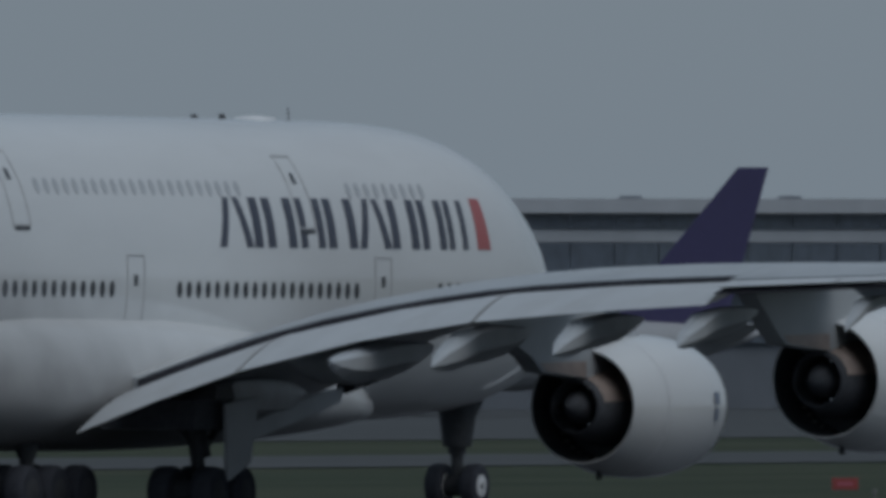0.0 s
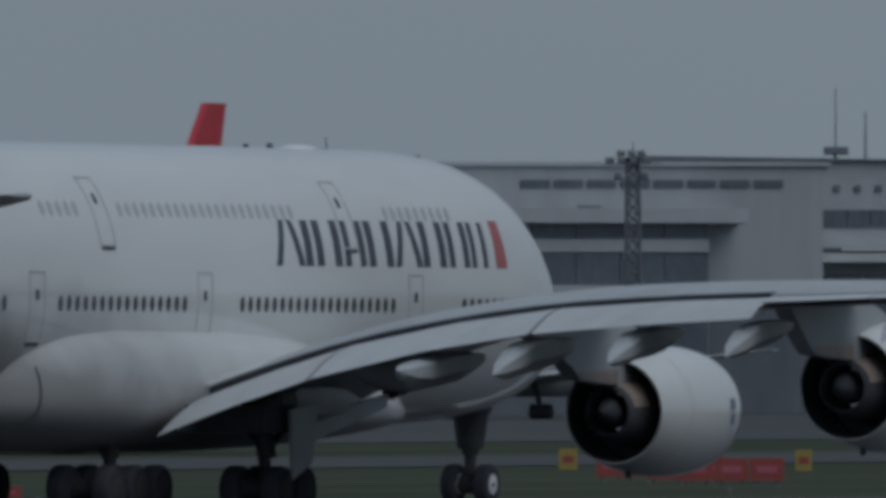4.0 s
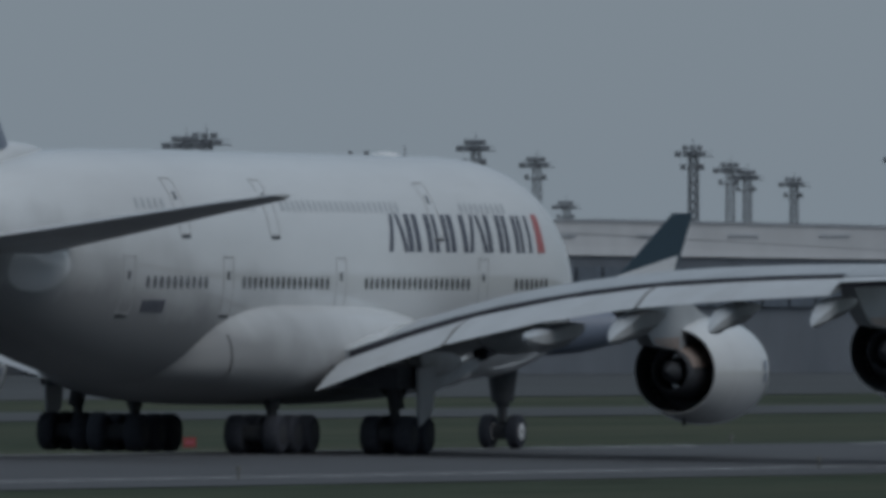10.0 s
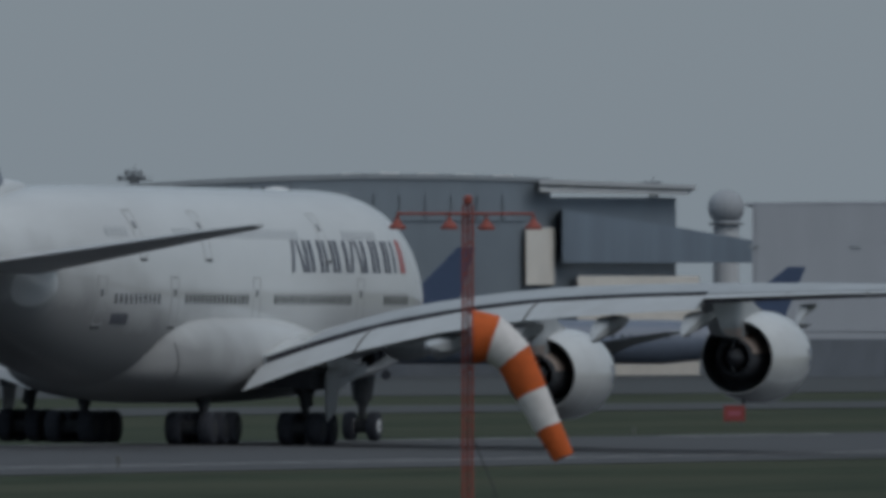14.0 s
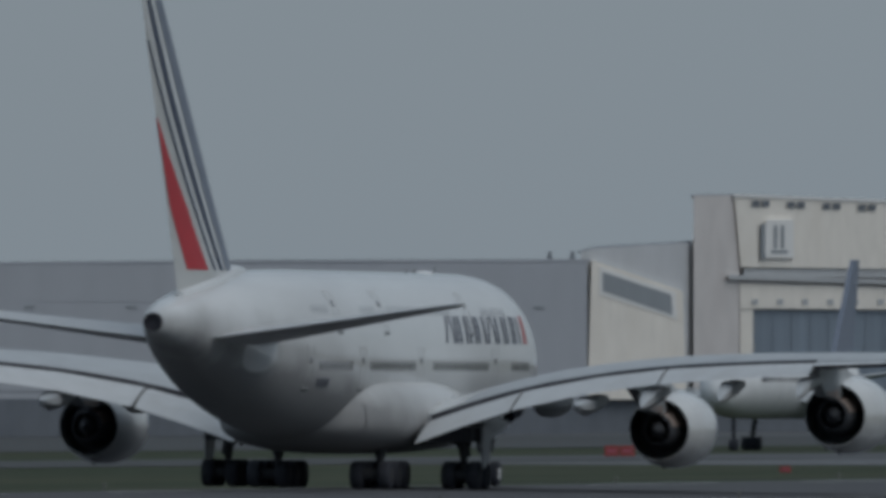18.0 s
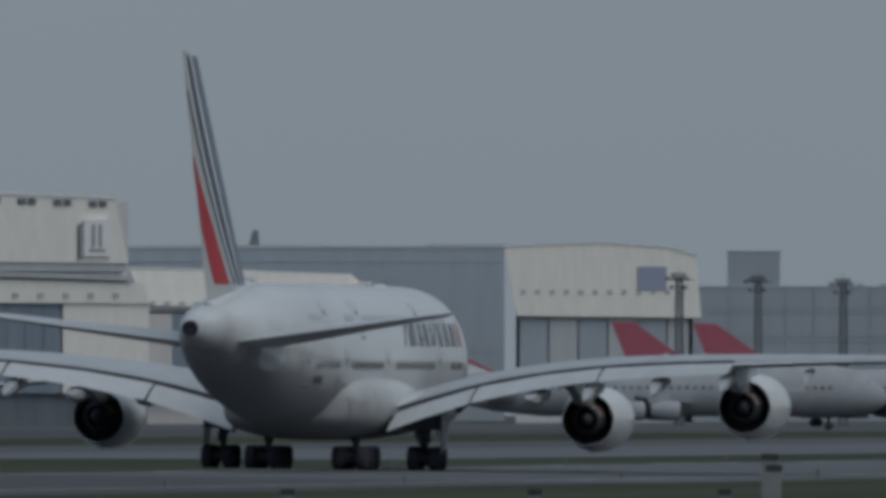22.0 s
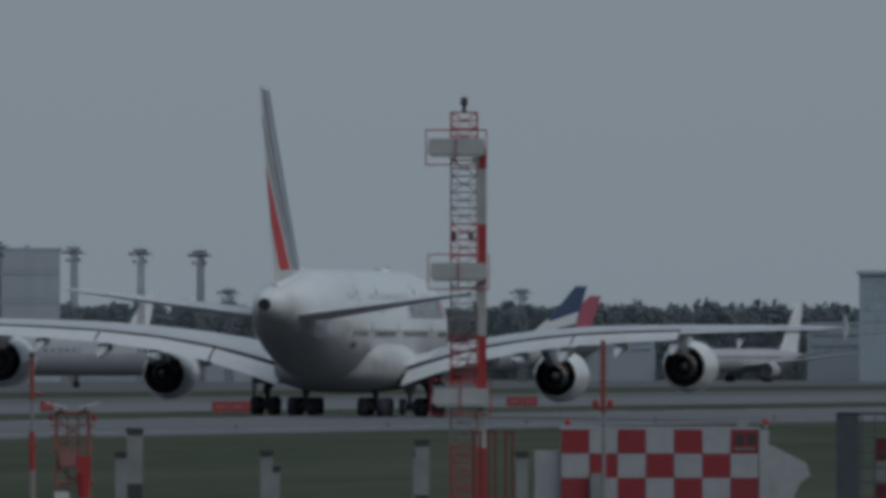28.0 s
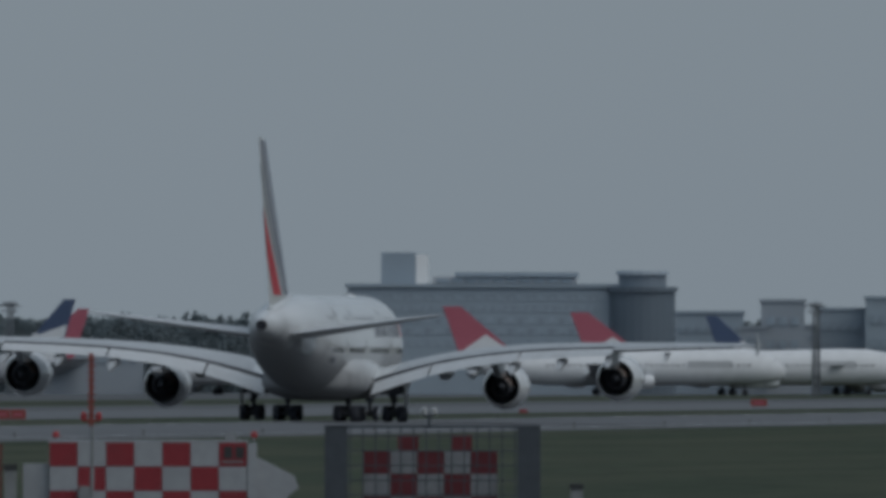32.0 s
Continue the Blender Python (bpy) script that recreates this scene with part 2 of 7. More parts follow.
def place(az, dist, z=0.0, turn=0.0):
    """A pose at a bearing from the camera (degrees from the runway's direction, to the left) and a distance, turned about z."""
    a = radians(az)
    return pose(dist * math.cos(a), dist * math.sin(a), z, 0, 0, turn)


# ---- the departing four-engined double-deck airliner ----
# x runs forward from the nose (so the tail is at -72.7), y to its left, z up from the tyres' contact.
F_TOP = [(-72.9, 8.75), (-70, 9.3), (-66, 9.85), (-60, 10.5), (-54, 10.9), (-48, 10.99), (-14, 10.99), (-11, 10.92), (-8.5, 10.69), (-6.5, 10.27), (-4.8, 9.64), (-3.2, 8.79), (-2, 7.88), (-1, 6.9), (-0.4, 6.15), (0, 5.3)]
F_LOW = [(-72.9, 7.7), (-70, 7.0), (-66, 5.85), (-60, 4.32), (-54, 3.18), (-49, 2.6), (-44, 2.5), (-12, 2.5), (-8, 2.6), (-5, 2.85), (-3, 3.2), (-1.5, 3.75), (-0.5, 4.4), (0, 5.2)]
F_WIDE = [(-72.9, 0.5), (-70, 1.25), (-66, 2.05), (-60, 2.8), (-54, 3.25), (-49, 3.48), (-44, 3.55), (-12, 3.57), (-9, 3.5), (-6.5, 3.28), (-4.5, 2.92), (-3, 2.5), (-1.5, 1.8), (-0.5, 1.05), (0, 0.08)]


F_BELT = [(-72.9, 0.50), (-69, 0.50), (-64, 0.49), (-58, 0.48), (-52, 0.47), (-47, 0.46)]  # share of the height at which a section is widest


def low_power(x):
    return 2.12 + 0.3 * min(1.0, max(0.0, (-50 - x) / 10))


def fuse_ring(x, n=56, grow=0.0):
    top, low, wide = smooth_table(F_TOP, x) + grow, smooth_table(F_LOW, x) - grow, smooth_table(F_WIDE, x) + grow
    mid = low + smooth_table(F_BELT, x) * (top - low)
    ring = []
    for k in range(n):
        a = 2 * math.pi * k / n
        c, s = math.cos(a), math.sin(a)
        e = 2 / (2.32 if c > 0 else low_power(x))
        y = wide * math.copysign(abs(s) ** e, s)
        z = mid + (top - mid if c > 0 else mid - low) * math.copysign(abs(c) ** e, c)
        ring.append((x, y, z))
    return ring


def fuse_side(x, z):
    """Half-width of the fuselage at x and height z, and the slope of its skin there (degrees from upright)."""
    def half(zz):
        top, low, wide = smooth_table(F_TOP, x), smooth_table(F_LOW, x), smooth_table(F_WIDE, x)
        mid = low + smooth_table(F_BELT, x) * (top - low)
        c = min(0.9999, abs(zz - mid) / ((top - mid) if zz > mid else (mid - low)))
        q = 2.32 if zz > mid else low_power(x)
        return wide * (1 - c**q) ** (1 / q)
    return half(z), math.degrees(math.atan2(half(z - 0.05) - half(z + 0.05), 0.1))


def fuse_patch(mesh, outline_lo, outline_hi, z0, z1, side, out=0.015, nz=6, nx=2):
    """A thin patch on the skin between two slanted edges, each a pair (x at z0, x at z1)."""
    grids = []
    for lift in (out, -0.03):
        grid = []
        for i in range(nz + 1):
            v = i / nz
            z = z0 + (z1 - z0) * v
            row = []
            for j in range(nx + 1):
                u = j / nx
                xa, xb = outline_lo[0] + (outline_lo[1] - outline_lo[0]) * v, outline_hi[0] + (outline_hi[1] - outline_hi[0]) * v
                x = xa + (xb - xa) * u
                y, lean = fuse_side(x, z)
                row.append((x, side * (y + lift * math.cos(radians(lean))), z + lift * math.sin(radians(lean))))
            grid.append(row)
        grids.append(grid)
    mesh.quadgrid(grids[0])
    a, b = grids
    loop_a = a[0] + [r[-1] for r in a[1:]] + a[-1][::-1][1:] + [r[0] for r in a[::-1][1:-1]]
    loop_b = b[0] + [r[-1] for r in b[1:]] + b[-1][::-1][1:] + [r[0] for r in b[::-1][1:-1]]
    mesh.quadgrid([loop_a, loop_b], close_v=True)


def skin_frame(mesh, x0, x1, z0, z1, side, w=0.05):
    """The seam of a door: a thin frame on the skin."""
    fuse_patch(mesh, (x0, x0), (x0 + w, x0 + w), z0, z1, side, nx=1)
    fuse_patch(mesh, (x1 - w, x1 - w), (x1, x1), z0, z1, side, nx=1)
    fuse_patch(mesh, (x0 + w, x0 + w), (x1 - w, x1 - w), z1 - w, z1, side, nz=1)
    fuse_patch(mesh, (x0 + w, x0 + w), (x1 - w, x1 - w), z0, z0 + w, side, nz=1)


# wing stations: (y, leading edge x, trailing edge x, z at the trailing edge, thickness share, twist rise of the leading edge)
WING = [(2.6, -20.2, -37.6, 2.77, 0.112, 1.0), (4.6, -21.3, -37.7, 2.99, 0.108, 0.95), (7.0, -22.9, -38.0, 3.81, 0.101, 0.87), (10.0, -25.0, -38.5, 4.69, 0.094, 0.745),
        (14.0, -27.8, -39.5, 5.47, 0.087, 0.58), (18.0, -30.6, -41.2, 5.96, 0.085, 0.46), (22.5, -33.7, -43.3, 6.25, 0.083, 0.35), (26.8, -36.7, -45.3, 6.43, 0.083, 0.26),
        (33.0, -41.0, -46.8, 6.69, 0.084, 0.15), (37.5, -44.3, -48.0, 6.85, 0.085, 0.07), (39.6, -46.2, -48.6, 6.91, 0.08, 0.03)]
AERO = [(0.0, 0.0), (0.012, 0.14), (0.05, 0.29), (0.12, 0.42), (0.25, 0.5), (0.40, 0.5), (0.55, 0.44), (0.70, 0.33), (0.82, 0.21), (0.92, 0.10), (1.0, 0.015)]


def wing_at(y):
    return [float(np.interp(y, [r[0] for r in WING], [r[k] for r in WING])) for k in range(1, 6)]


def wing_point(y, share, side_z=0.0):
    """A point of the wing's chord line at a share of the chord from the leading edge."""
    le, te, z, t, rise = wing_at(y)
    c = le - te
    camber = 0.018 * c * math.sin(math.pi * min(1, share))
    return Vector((le - c * share, y, z + rise * (1 - share) * 1.0 + camber + side_z))


def wing_ring(y, until, side):
    le, te, z, t, rise = wing_at(y)
    c = le - te
    upper = [s for s in AERO if s[0] < until - 0.02] + [(until, max(0.03, lerp(AERO, until)))]
    ring = []
    for s, h in upper[::-1]:
        p = wing_point(y, s)
        ring.append((p.x, side * y, p.z + h * t * c))
    for s, h in upper[1:]:
        p = wing_point(y, s)
        ring.append((p.x, side * y, p.z - h * t * c * 0.85))
    return ring


def flap_ring(y, side, start, length, drop, droop):
    """A flap's section, hung below and behind the cut trailing edge."""
    le, te, z, t, rise = wing_at(y)
    c = le - te
    hinge = wing_point(y, start)
    ring = []
    cs, sn = math.cos(radians(droop)), math.sin(radians(droop))
    pts = [(s, h) for s, h in AERO]
    size = length * c
    prof = [(s, h * 0.16) for s, h in pts[::-1]] + [(s, -h * 0.09) for s, h in pts[1:-1]]
    for s, h in prof:
        a, b = s * size, h * size
        ring.append((hinge.x - a * cs - b * sn * 0.3, side * y, hinge.z - drop - a * sn + b * cs))
    return ring


def nacelle(parent, x_exit, y, z, label):
    eng = part("engine", Mesh().revolve([(6.0, 1.50), (6.05, 1.56), (5.9, 1.70), (5.4, 1.83), (4.4, 1.955), (3.2, 1.985), (1.9, 1.92), (0.9, 1.75), (0.3, 1.62), (0.0, 1.56), (0.02, 1.52), (0.8, 1.50), (1.6, 1.46)],
                                        (x_exit, y, z), n=40), WHITE, parent, label, True)
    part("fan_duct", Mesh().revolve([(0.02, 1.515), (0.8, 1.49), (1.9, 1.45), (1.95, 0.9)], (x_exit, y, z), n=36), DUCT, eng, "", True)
    part("core_cowl", Mesh().revolve([(1.9, 1.08), (0.8, 1.02), (0.0, 0.86), (-0.5, 0.74), (-0.52, 0.68), (0.1, 0.66)], (x_exit, y, z), n=32), DUCT, eng, "dark exhaust cowl", True)
    part("exhaust_cone", Mesh().revolve([(0.2, 0.5), (-0.3, 0.42), (-0.9, 0.16), (-1.05, 0.02)], (x_exit, y, z), n=20), DUCT, eng, "", True)
    # one-sided copper sector paints the light on the exhaust core
    panel = [[(x_exit + u, y + r * math.sin(radians(a)), z + r * math.cos(radians(a))) for a in (-12, -30, -48, -66, -80)] for u, r in ((1.6, 1.1), (0.8, 1.04), (0.0, 0.885), (-0.3, 0.81))]
    part("core_panel", Mesh().quadgrid(panel), COPPER, eng, "copper streak painted as the lit side of the core", True)
    part("intake_lip", Mesh().revolve([(5.9, 1.705), (6.05, 1.57), (6.01, 1.5), (5.75, 1.44), (5.75, 1.5)], (x_exit, y, z), n=36), BARE, eng, "polished metal intake lip", True)
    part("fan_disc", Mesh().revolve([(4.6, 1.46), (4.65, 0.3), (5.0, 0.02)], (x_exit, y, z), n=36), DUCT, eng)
    for s in (1, -1):
        mark = Mesh()
        for zz, hh, ll in ((0.25, 0.34, 0.34), (-0.2, 0.34, 0.26)):
            ring = []
            for xx in (4.45, 4.45 + ll):
                row = []
                for k in range(5):
                    dz = zz - hh / 2 + hh * k / 4
                    r = 1.965
                    row.append((x_exit + xx, y + s * math.sqrt(r * r - dz * dz) + s * 0.015, z + dz))
                ring.append(row)
            mark.quadgrid(ring)
        part("cowl_mark", mark, STRIPE_GREY, eng, "small dark maker's mark")
    part("cowl_seam", Mesh().revolve([(1.65, 1.90), (1.68, 1.905)], (x_exit, y, z), n=36), WHITE_OLD, eng)
    part("drain_mast", Mesh().box(x_exit + 1.0, x_exit + 1.3, y - 0.03, y + 0.03, z - 2.0, z - 1.7), STRUT, eng)
    return eng


def wheel_mesh(r, w, rim_mat=None):
    t = Mesh().revolve([(-w / 2, r * 0.55), (-w / 2, r * 0.86), (-w * 0.42, r * 0.95), (-w * 0.22, r), (w * 0.22, r), (w * 0.42, r * 0.95), (w / 2, r * 0.86), (w / 2, r * 0.55)], axis="y", n=26, caps=True)
    h = Mesh().revolve([(-w / 2 - 0.012, 0.06), (-w / 2 - 0.012, r * 0.48), (-w / 2 + 0.02, r * 0.55), (w / 2 - 0.02, r * 0.55), (w / 2 + 0.012, r * 0.48), (w / 2 + 0.012, 0.06)], axis="y", n=20, caps=True)
    return t.data("tyre", TYRE, True), h.data("rim", rim_mat or RIM, True)


def gear(plane, name, x, y, top, wheels, r, w, lean=0.0, rim_mat=None):
    """A landing-gear leg with its bogie and wheels; wheels: pairs of offsets (x, y)."""
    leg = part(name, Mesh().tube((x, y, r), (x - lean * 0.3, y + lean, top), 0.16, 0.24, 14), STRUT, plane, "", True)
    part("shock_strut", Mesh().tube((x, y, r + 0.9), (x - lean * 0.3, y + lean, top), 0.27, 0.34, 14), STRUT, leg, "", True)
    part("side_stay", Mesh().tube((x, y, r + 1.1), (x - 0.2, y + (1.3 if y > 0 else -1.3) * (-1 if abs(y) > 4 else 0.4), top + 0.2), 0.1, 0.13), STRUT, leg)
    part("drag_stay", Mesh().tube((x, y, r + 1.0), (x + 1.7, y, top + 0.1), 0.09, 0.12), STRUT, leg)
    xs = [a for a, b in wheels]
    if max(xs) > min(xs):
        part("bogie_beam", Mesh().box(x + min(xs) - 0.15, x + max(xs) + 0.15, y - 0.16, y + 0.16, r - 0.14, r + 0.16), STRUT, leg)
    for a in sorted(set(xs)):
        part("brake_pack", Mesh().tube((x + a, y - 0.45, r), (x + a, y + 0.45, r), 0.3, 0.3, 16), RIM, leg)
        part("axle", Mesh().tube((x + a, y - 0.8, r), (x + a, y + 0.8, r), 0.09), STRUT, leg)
    tyre, rim = wheel_mesh(r, w, rim_mat)
    for a, b in wheels:
        wh = part("wheel", tyre, None, leg)
        wh.location = (x + a, y + b, r)
        part("rim", rim, None, wh)
    return leg


def build_airliner():
    plane = thing("airliner", "white double-deck four-engined airliner rolling down the runway", "airplane")
    xs = sorted(set([0.0, -0.08, -0.2, -0.4, -0.7, -1, -1.5, -2, -2.6, -3.2, -4, -4.8, -5.6, -6.5, -7.5, -8.5, -9.7, -11, -12.5, -14] + [-14 - k * 2.0 for k in range(1, 17)] + [-48, -50, -52, -54, -56, -58, -60, -62, -64, -66, -68, -70, -71.5, -72.6, -72.9]))
    body = part("fuselage", Mesh().loft([fuse_ring(x) for x in xs]), GRIMY_SHADED, plane, "glossy white double-deck fuselage with belly soot and painted shade", True)
    # tail cone outlet; a dark colour stands in for the shade inside it
    part("exhaust_outlet", Mesh().revolve([(0.1, 0.46), (-0.22, 0.46), (-0.26, 0.43), (-0.12, 0.40), (-0.07, 0.02)], (-72.85, 0, 8.25), n=24), GAP_SHADE, body, "dark auxiliary exhaust", True)
    # belly fairing
    rings = []
    B_W = [(-47.0, 0.3), (-46.65, 1.9), (-45.95, 3.0), (-44.8, 3.75), (-42.5, 4.2), (-39, 4.38), (-30, 4.4), (-24, 4.3), (-19, 3.75), (-15, 2.6), (-13.5, 1.2)]
    B_T = [(-47.0, 3.6), (-46.65, 4.2), (-45.95, 4.75), (-44.8, 5.3), (-42.5, 5.8), (-39, 6.05), (-30, 6.0), (-24, 5.5), (-19, 4.6), (-15, 3.6), (-13.5, 3.0)]
    B_L = [(-47.0, 3.0), (-46.65, 2.75), (-45.95, 2.45), (-44.8, 2.15), (-42.5, 1.9), (-39, 1.75), (-30, 1.72), (-24, 1.85), (-19, 2.1), (-15, 2.4), (-13.5, 2.6)]
    for x in [-47.0, -46.85, -46.65, -46.3, -45.95, -45.4, -44.8, -43.8, -42.5, -41, -39, -36, -33, -30, -27, -24, -21.5, -19, -17, -15, -14, -13.5]:
        w, t, lo = smooth_table(B_W, x), smooth_table(B_T, x), smooth_table(B_L, x)
        mid, ring = lo + 0.42 * (t - lo), []
        for k in range(44):
            a = 2 * math.pi * k / 44
            c, s = math.cos(a), math.sin(a)
            ring.append((x, w * math.copysign(abs(s) ** 0.78, s), mid + (t - mid if c > 0 else mid - lo) * math.copysign(abs(c) ** 0.78, c)))
        rings.append(ring)
    # the fairing's lower shade comes from the same painted mask
    fairing = part("belly_fairing", Mesh().loft(rings), GRIMY_SHADED, body, "bulging white wing-root fairing", True)
    for x in (-44.7,):
        w, t, lo = smooth_table(B_W, x), smooth_table(B_T, x), smooth_table(B_L, x)
        mid = lo + 0.42 * (t - lo)
        for side in (1, -1):
            grid = []
            for dx in (-0.05, 0.05):
                row = []
                for k in range(9):
                    a = radians(68 + 62 * k / 8)
                    c, s = math.cos(a), math.sin(a)
                    row.append((x + dx - 0.35 * (k / 8 - 0.2) ** 2, side * (w * 0.998 * abs(s) ** 0.78 + 0.03), mid + (t - mid if c > 0 else mid - lo) * math.copysign(abs(c) ** 0.78, c)))
                grid.append(row)
            part("panel_seam", Mesh().quadgrid(grid), HOT_METAL, fairing)
    # cabin windows: one oval mesh, set on the skin
    oval = [(0.16 * math.cos(2 * math.pi * k / 12) * (1 - 0.1 * abs(math.sin(2 * math.pi * k / 12))), 0.235 * math.sin(2 * math.pi * k / 12)) for k in range(12)]
    panes = {d: Mesh().prism(oval, -0.02, 0.014, axis=1).data("cabin_window", g) for d, g in (("main", WINDOW_DARK), ("upper", WINDOW_SKY_TONE))}
    MAIN = [(-9.1 - 0.60 * k) for k in range(7)] + [(-18.2 - 0.60 * k) for k in range(20)] + [(-33.85 - 0.60 * k) for k in range(16)] + [(-46.8 - 0.62 * k) for k in range(10)]
    UPPER = [(-13.1 - 0.60 * k) for k in range(9)] + [(-25.1 - 0.60 * k) for k in range(22)] + [(-40.9 - 0.60 * k) for k in range(5)] + [(-50.2 - 0.62 * k) for k in range(5)]
    for deck, xs_w, z in (("main", MAIN, 6.2), ("upper", UPPER, 9.0)):
        for side in (-1, 1):
            far = Mesh()
            for x in xs_w:
                y, lean = fuse_side(x, z)
                yaw = math.degrees(math.atan2(fuse_side(x + 0.3, z)[0] - fuse_side(x - 0.3, z)[0], 0.6))
                if side < 0:
                    w = part("cabin_window", panes[deck], None, body)
                    w.matrix_basis = pose(x, -y, z, -lean, 0, -yaw) @ pose(0, 0, 0, 0, 0, 180)
                else:
                    mm = pose(x, y, z, lean, 0, yaw)
                    far.prism(oval, -0.02, 0.014, axis=1, m=mm)
            if side > 0:
                tagged(part("window_row", far, WINDOW_DARK, body), kind="stuff")
    # doors: seams with a small window and a handle
    for deck, doors, z0, z1, w in (("main", (-16.45, -32.35, -44.5, -54.1), 5.05, 7.15, 1.1), ("upper", (-21.2, -39.2, -48.6), 7.9, 9.95, 1.1)):
        for x in doors:
            for side in (-1, 1):
                fr = Mesh()
                skin_frame(fr, x - w / 2, x + w / 2, z0, z1, side)
                d = part("door", fr, OUTLINE, body, "closed cabin door with a grey seam")
                sm = Mesh()
                fuse_patch(sm, (x - 0.12, x - 0.12), (x + 0.1, x + 0.1), z0 + 1.25, z0 + 1.55, side, nz=2)
                part("door_window", sm, WINDOW_DARK, d)
                sill = Mesh()
                fuse_patch(sill, (x - 0.45, x - 0.45), (x + 0.45, x + 0.45), z0 - 0.12, z0 - 0.02, side, nz=1)
                part("door_sill", sill, STRUT, d)
    # title on the side: plain bars and wedges, one block after another, and a red blade
    TITLE = [(0.0, 2.10, "wedge"), (2.14, 0.62, "bar"), (3.02, 1.80, "pair"), (5.10, 1.50, "pair"), (6.84, 1.80, "pair"), (8.80, 2.0, "wedge"), (10.90, 1.70, "pair"), (12.86, 1.50, "pair"), (14.58, 1.20, "pair")]
    for side in (-1, 1):
        x0, x1, z0, z1 = -26.95, -10.5, 7.38, 8.76
        for off, w, shape in TITLE:
            a = x0 + off * 1.03
            b = a + w * 1.03
            if shape == "wedge":
                m = (a + b) / 2 - 0.05
                strokes = [((a, m - 0.34), (a + 0.42, m + 0.0)), ((b - 0.42, m + 0.24), (b, m + 0.58))]
            elif shape == "bar":
                strokes = [((a + 0.06, a + 0.06), (b - 0.06, b - 0.06))]
            else:
                t = 0.28 * w
                strokes = [((a, a), (a + t, a + t)), ((b - t, b - t), (b, b))]
            for lo, hi in strokes:
                bar = Mesh()
                fuse_patch(bar, lo, hi, z0, z1, side)
                part("title_bar", bar, NAVY, body, "plain dark blue title bar")
        blade = Mesh()
        fuse_patch(blade, (x1 + 0.5, x1 + 0.55), (x1 + 1.42, x1 + 1.25), z0, z1 + 0.06, side)
        part("title_blade", blade, CORAL, body, "slim red accent blade")
        for k in range(5):
            m = Mesh()
            a = -52.6 + 0.42 * k
            fuse_patch(m, (a, a), (a + 0.28, a + 0.28), 5.12, 5.56, side, nz=2)
            part("registration_bar", m, NAVY, body)
    # aerials on the crown
    for x, h in ((-19.5, 0.12), (-21.3, 0.09)):
        part("aerial", Mesh().prism([(x - 0.25, 10.95), (x + 0.2, 10.95), (x, 10.99 + h), (x - 0.2, 10.99 + h)], -0.03, 0.03, axis=1), STRUT, body)
    part("whip_aerial", Mesh().tube((-15.2, 0, 10.9), (-15.3, 0, 11.35), 0.025, 0.015, 6), STRUT, body)
    rings = [[(x, w * math.sin(2 * math.pi * k / 16), 10.97 + h * max(0, math.cos(2 * math.pi * k / 16))) for k in range(16)] for x, w, h in ((-18.5, 0.05, 0.02), (-18.1, 0.4, 0.09), (-17.5, 0.5, 0.12), (-16.9, 0.4, 0.09), (-16.4, 0.05, 0.02))]
    part("antenna_dome", Mesh().loft(rings), WHITE_OLD, body, "", True)
    # wings
    for side in (-1, 1):
        ys_in = [2.6, 4.6, 6, 7.5, 9, 11, 13, 15, 17, 19, 21, 23, 25, 26.6]
        wing = part("wing", Mesh().loft([wing_ring(y, 0.79, side) for y in ys_in]), WING_GREY, plane, "pale grey swept wing", True)
        part("wing_root_skin", Mesh().loft([[(x, y, z + 0.02) for x, y, z in wing_ring(q, 0.786, side)] for q in (2.5, 4.6, 6.2)]), WHITE, wing, "white skin of the wing root", True)
        part("wing_outer", Mesh().loft([wing_ring(y, 0.86, side) for y in (26.65, 28, 30, 32, 34, 36, 37.5, 38.6, 39.6)]), WING_GREY, wing, "", True)
        # dark cove behind the rear spar, the slot's shade put into its colour
        for a, b in ((4.7, 9.7), (9.9, 17.9), (18.1, 26.6)):
            part("flap", Mesh().loft([flap_ring(a + (b - a) * k / 6, side, 0.785, 0.265, 0.09, 14.0) for k in range(7)]), FLAP_GREY, wing, "partly lowered grey flap", True)
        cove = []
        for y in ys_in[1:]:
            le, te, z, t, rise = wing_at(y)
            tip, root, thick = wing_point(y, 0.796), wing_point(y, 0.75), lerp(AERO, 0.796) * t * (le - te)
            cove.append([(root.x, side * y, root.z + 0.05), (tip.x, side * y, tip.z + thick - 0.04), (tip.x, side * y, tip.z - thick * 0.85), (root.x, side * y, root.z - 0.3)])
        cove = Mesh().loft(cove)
        part("flap_cove", cove, GAP_SHADE, wing)
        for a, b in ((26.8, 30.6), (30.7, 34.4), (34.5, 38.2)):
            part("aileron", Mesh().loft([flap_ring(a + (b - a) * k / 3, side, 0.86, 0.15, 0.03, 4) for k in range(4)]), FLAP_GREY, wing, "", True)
            # second, dark surface: the aileron's underside shade put into colour
            part("aileron_hinge_gap", Mesh().loft([flap_ring(a + (b - a) * k / 3, side, 0.85, 0.17, 0.20, 4) for k in range(4)]), GAP_SHADE, wing, "dark strip below the aileron painted as its shaded underside", True)
        # tip fence
        tip = WING[-1]
        part("wingtip_fence", Mesh().prism([(tip[1] + 0.2, tip[3] + 0.05), (tip[2] + 0.6, tip[3] + 1.0), (tip[2] - 0.3, tip[3] + 1.05), (tip[2] - 0.1, tip[3]), (tip[2] - 0.1, tip[3] - 0.85), (tip[2] + 0.5, tip[3] - 0.8)], side * 39.6 - 0.06, side * 39.6 + 0.06, axis=1), WING_GREY, wing)
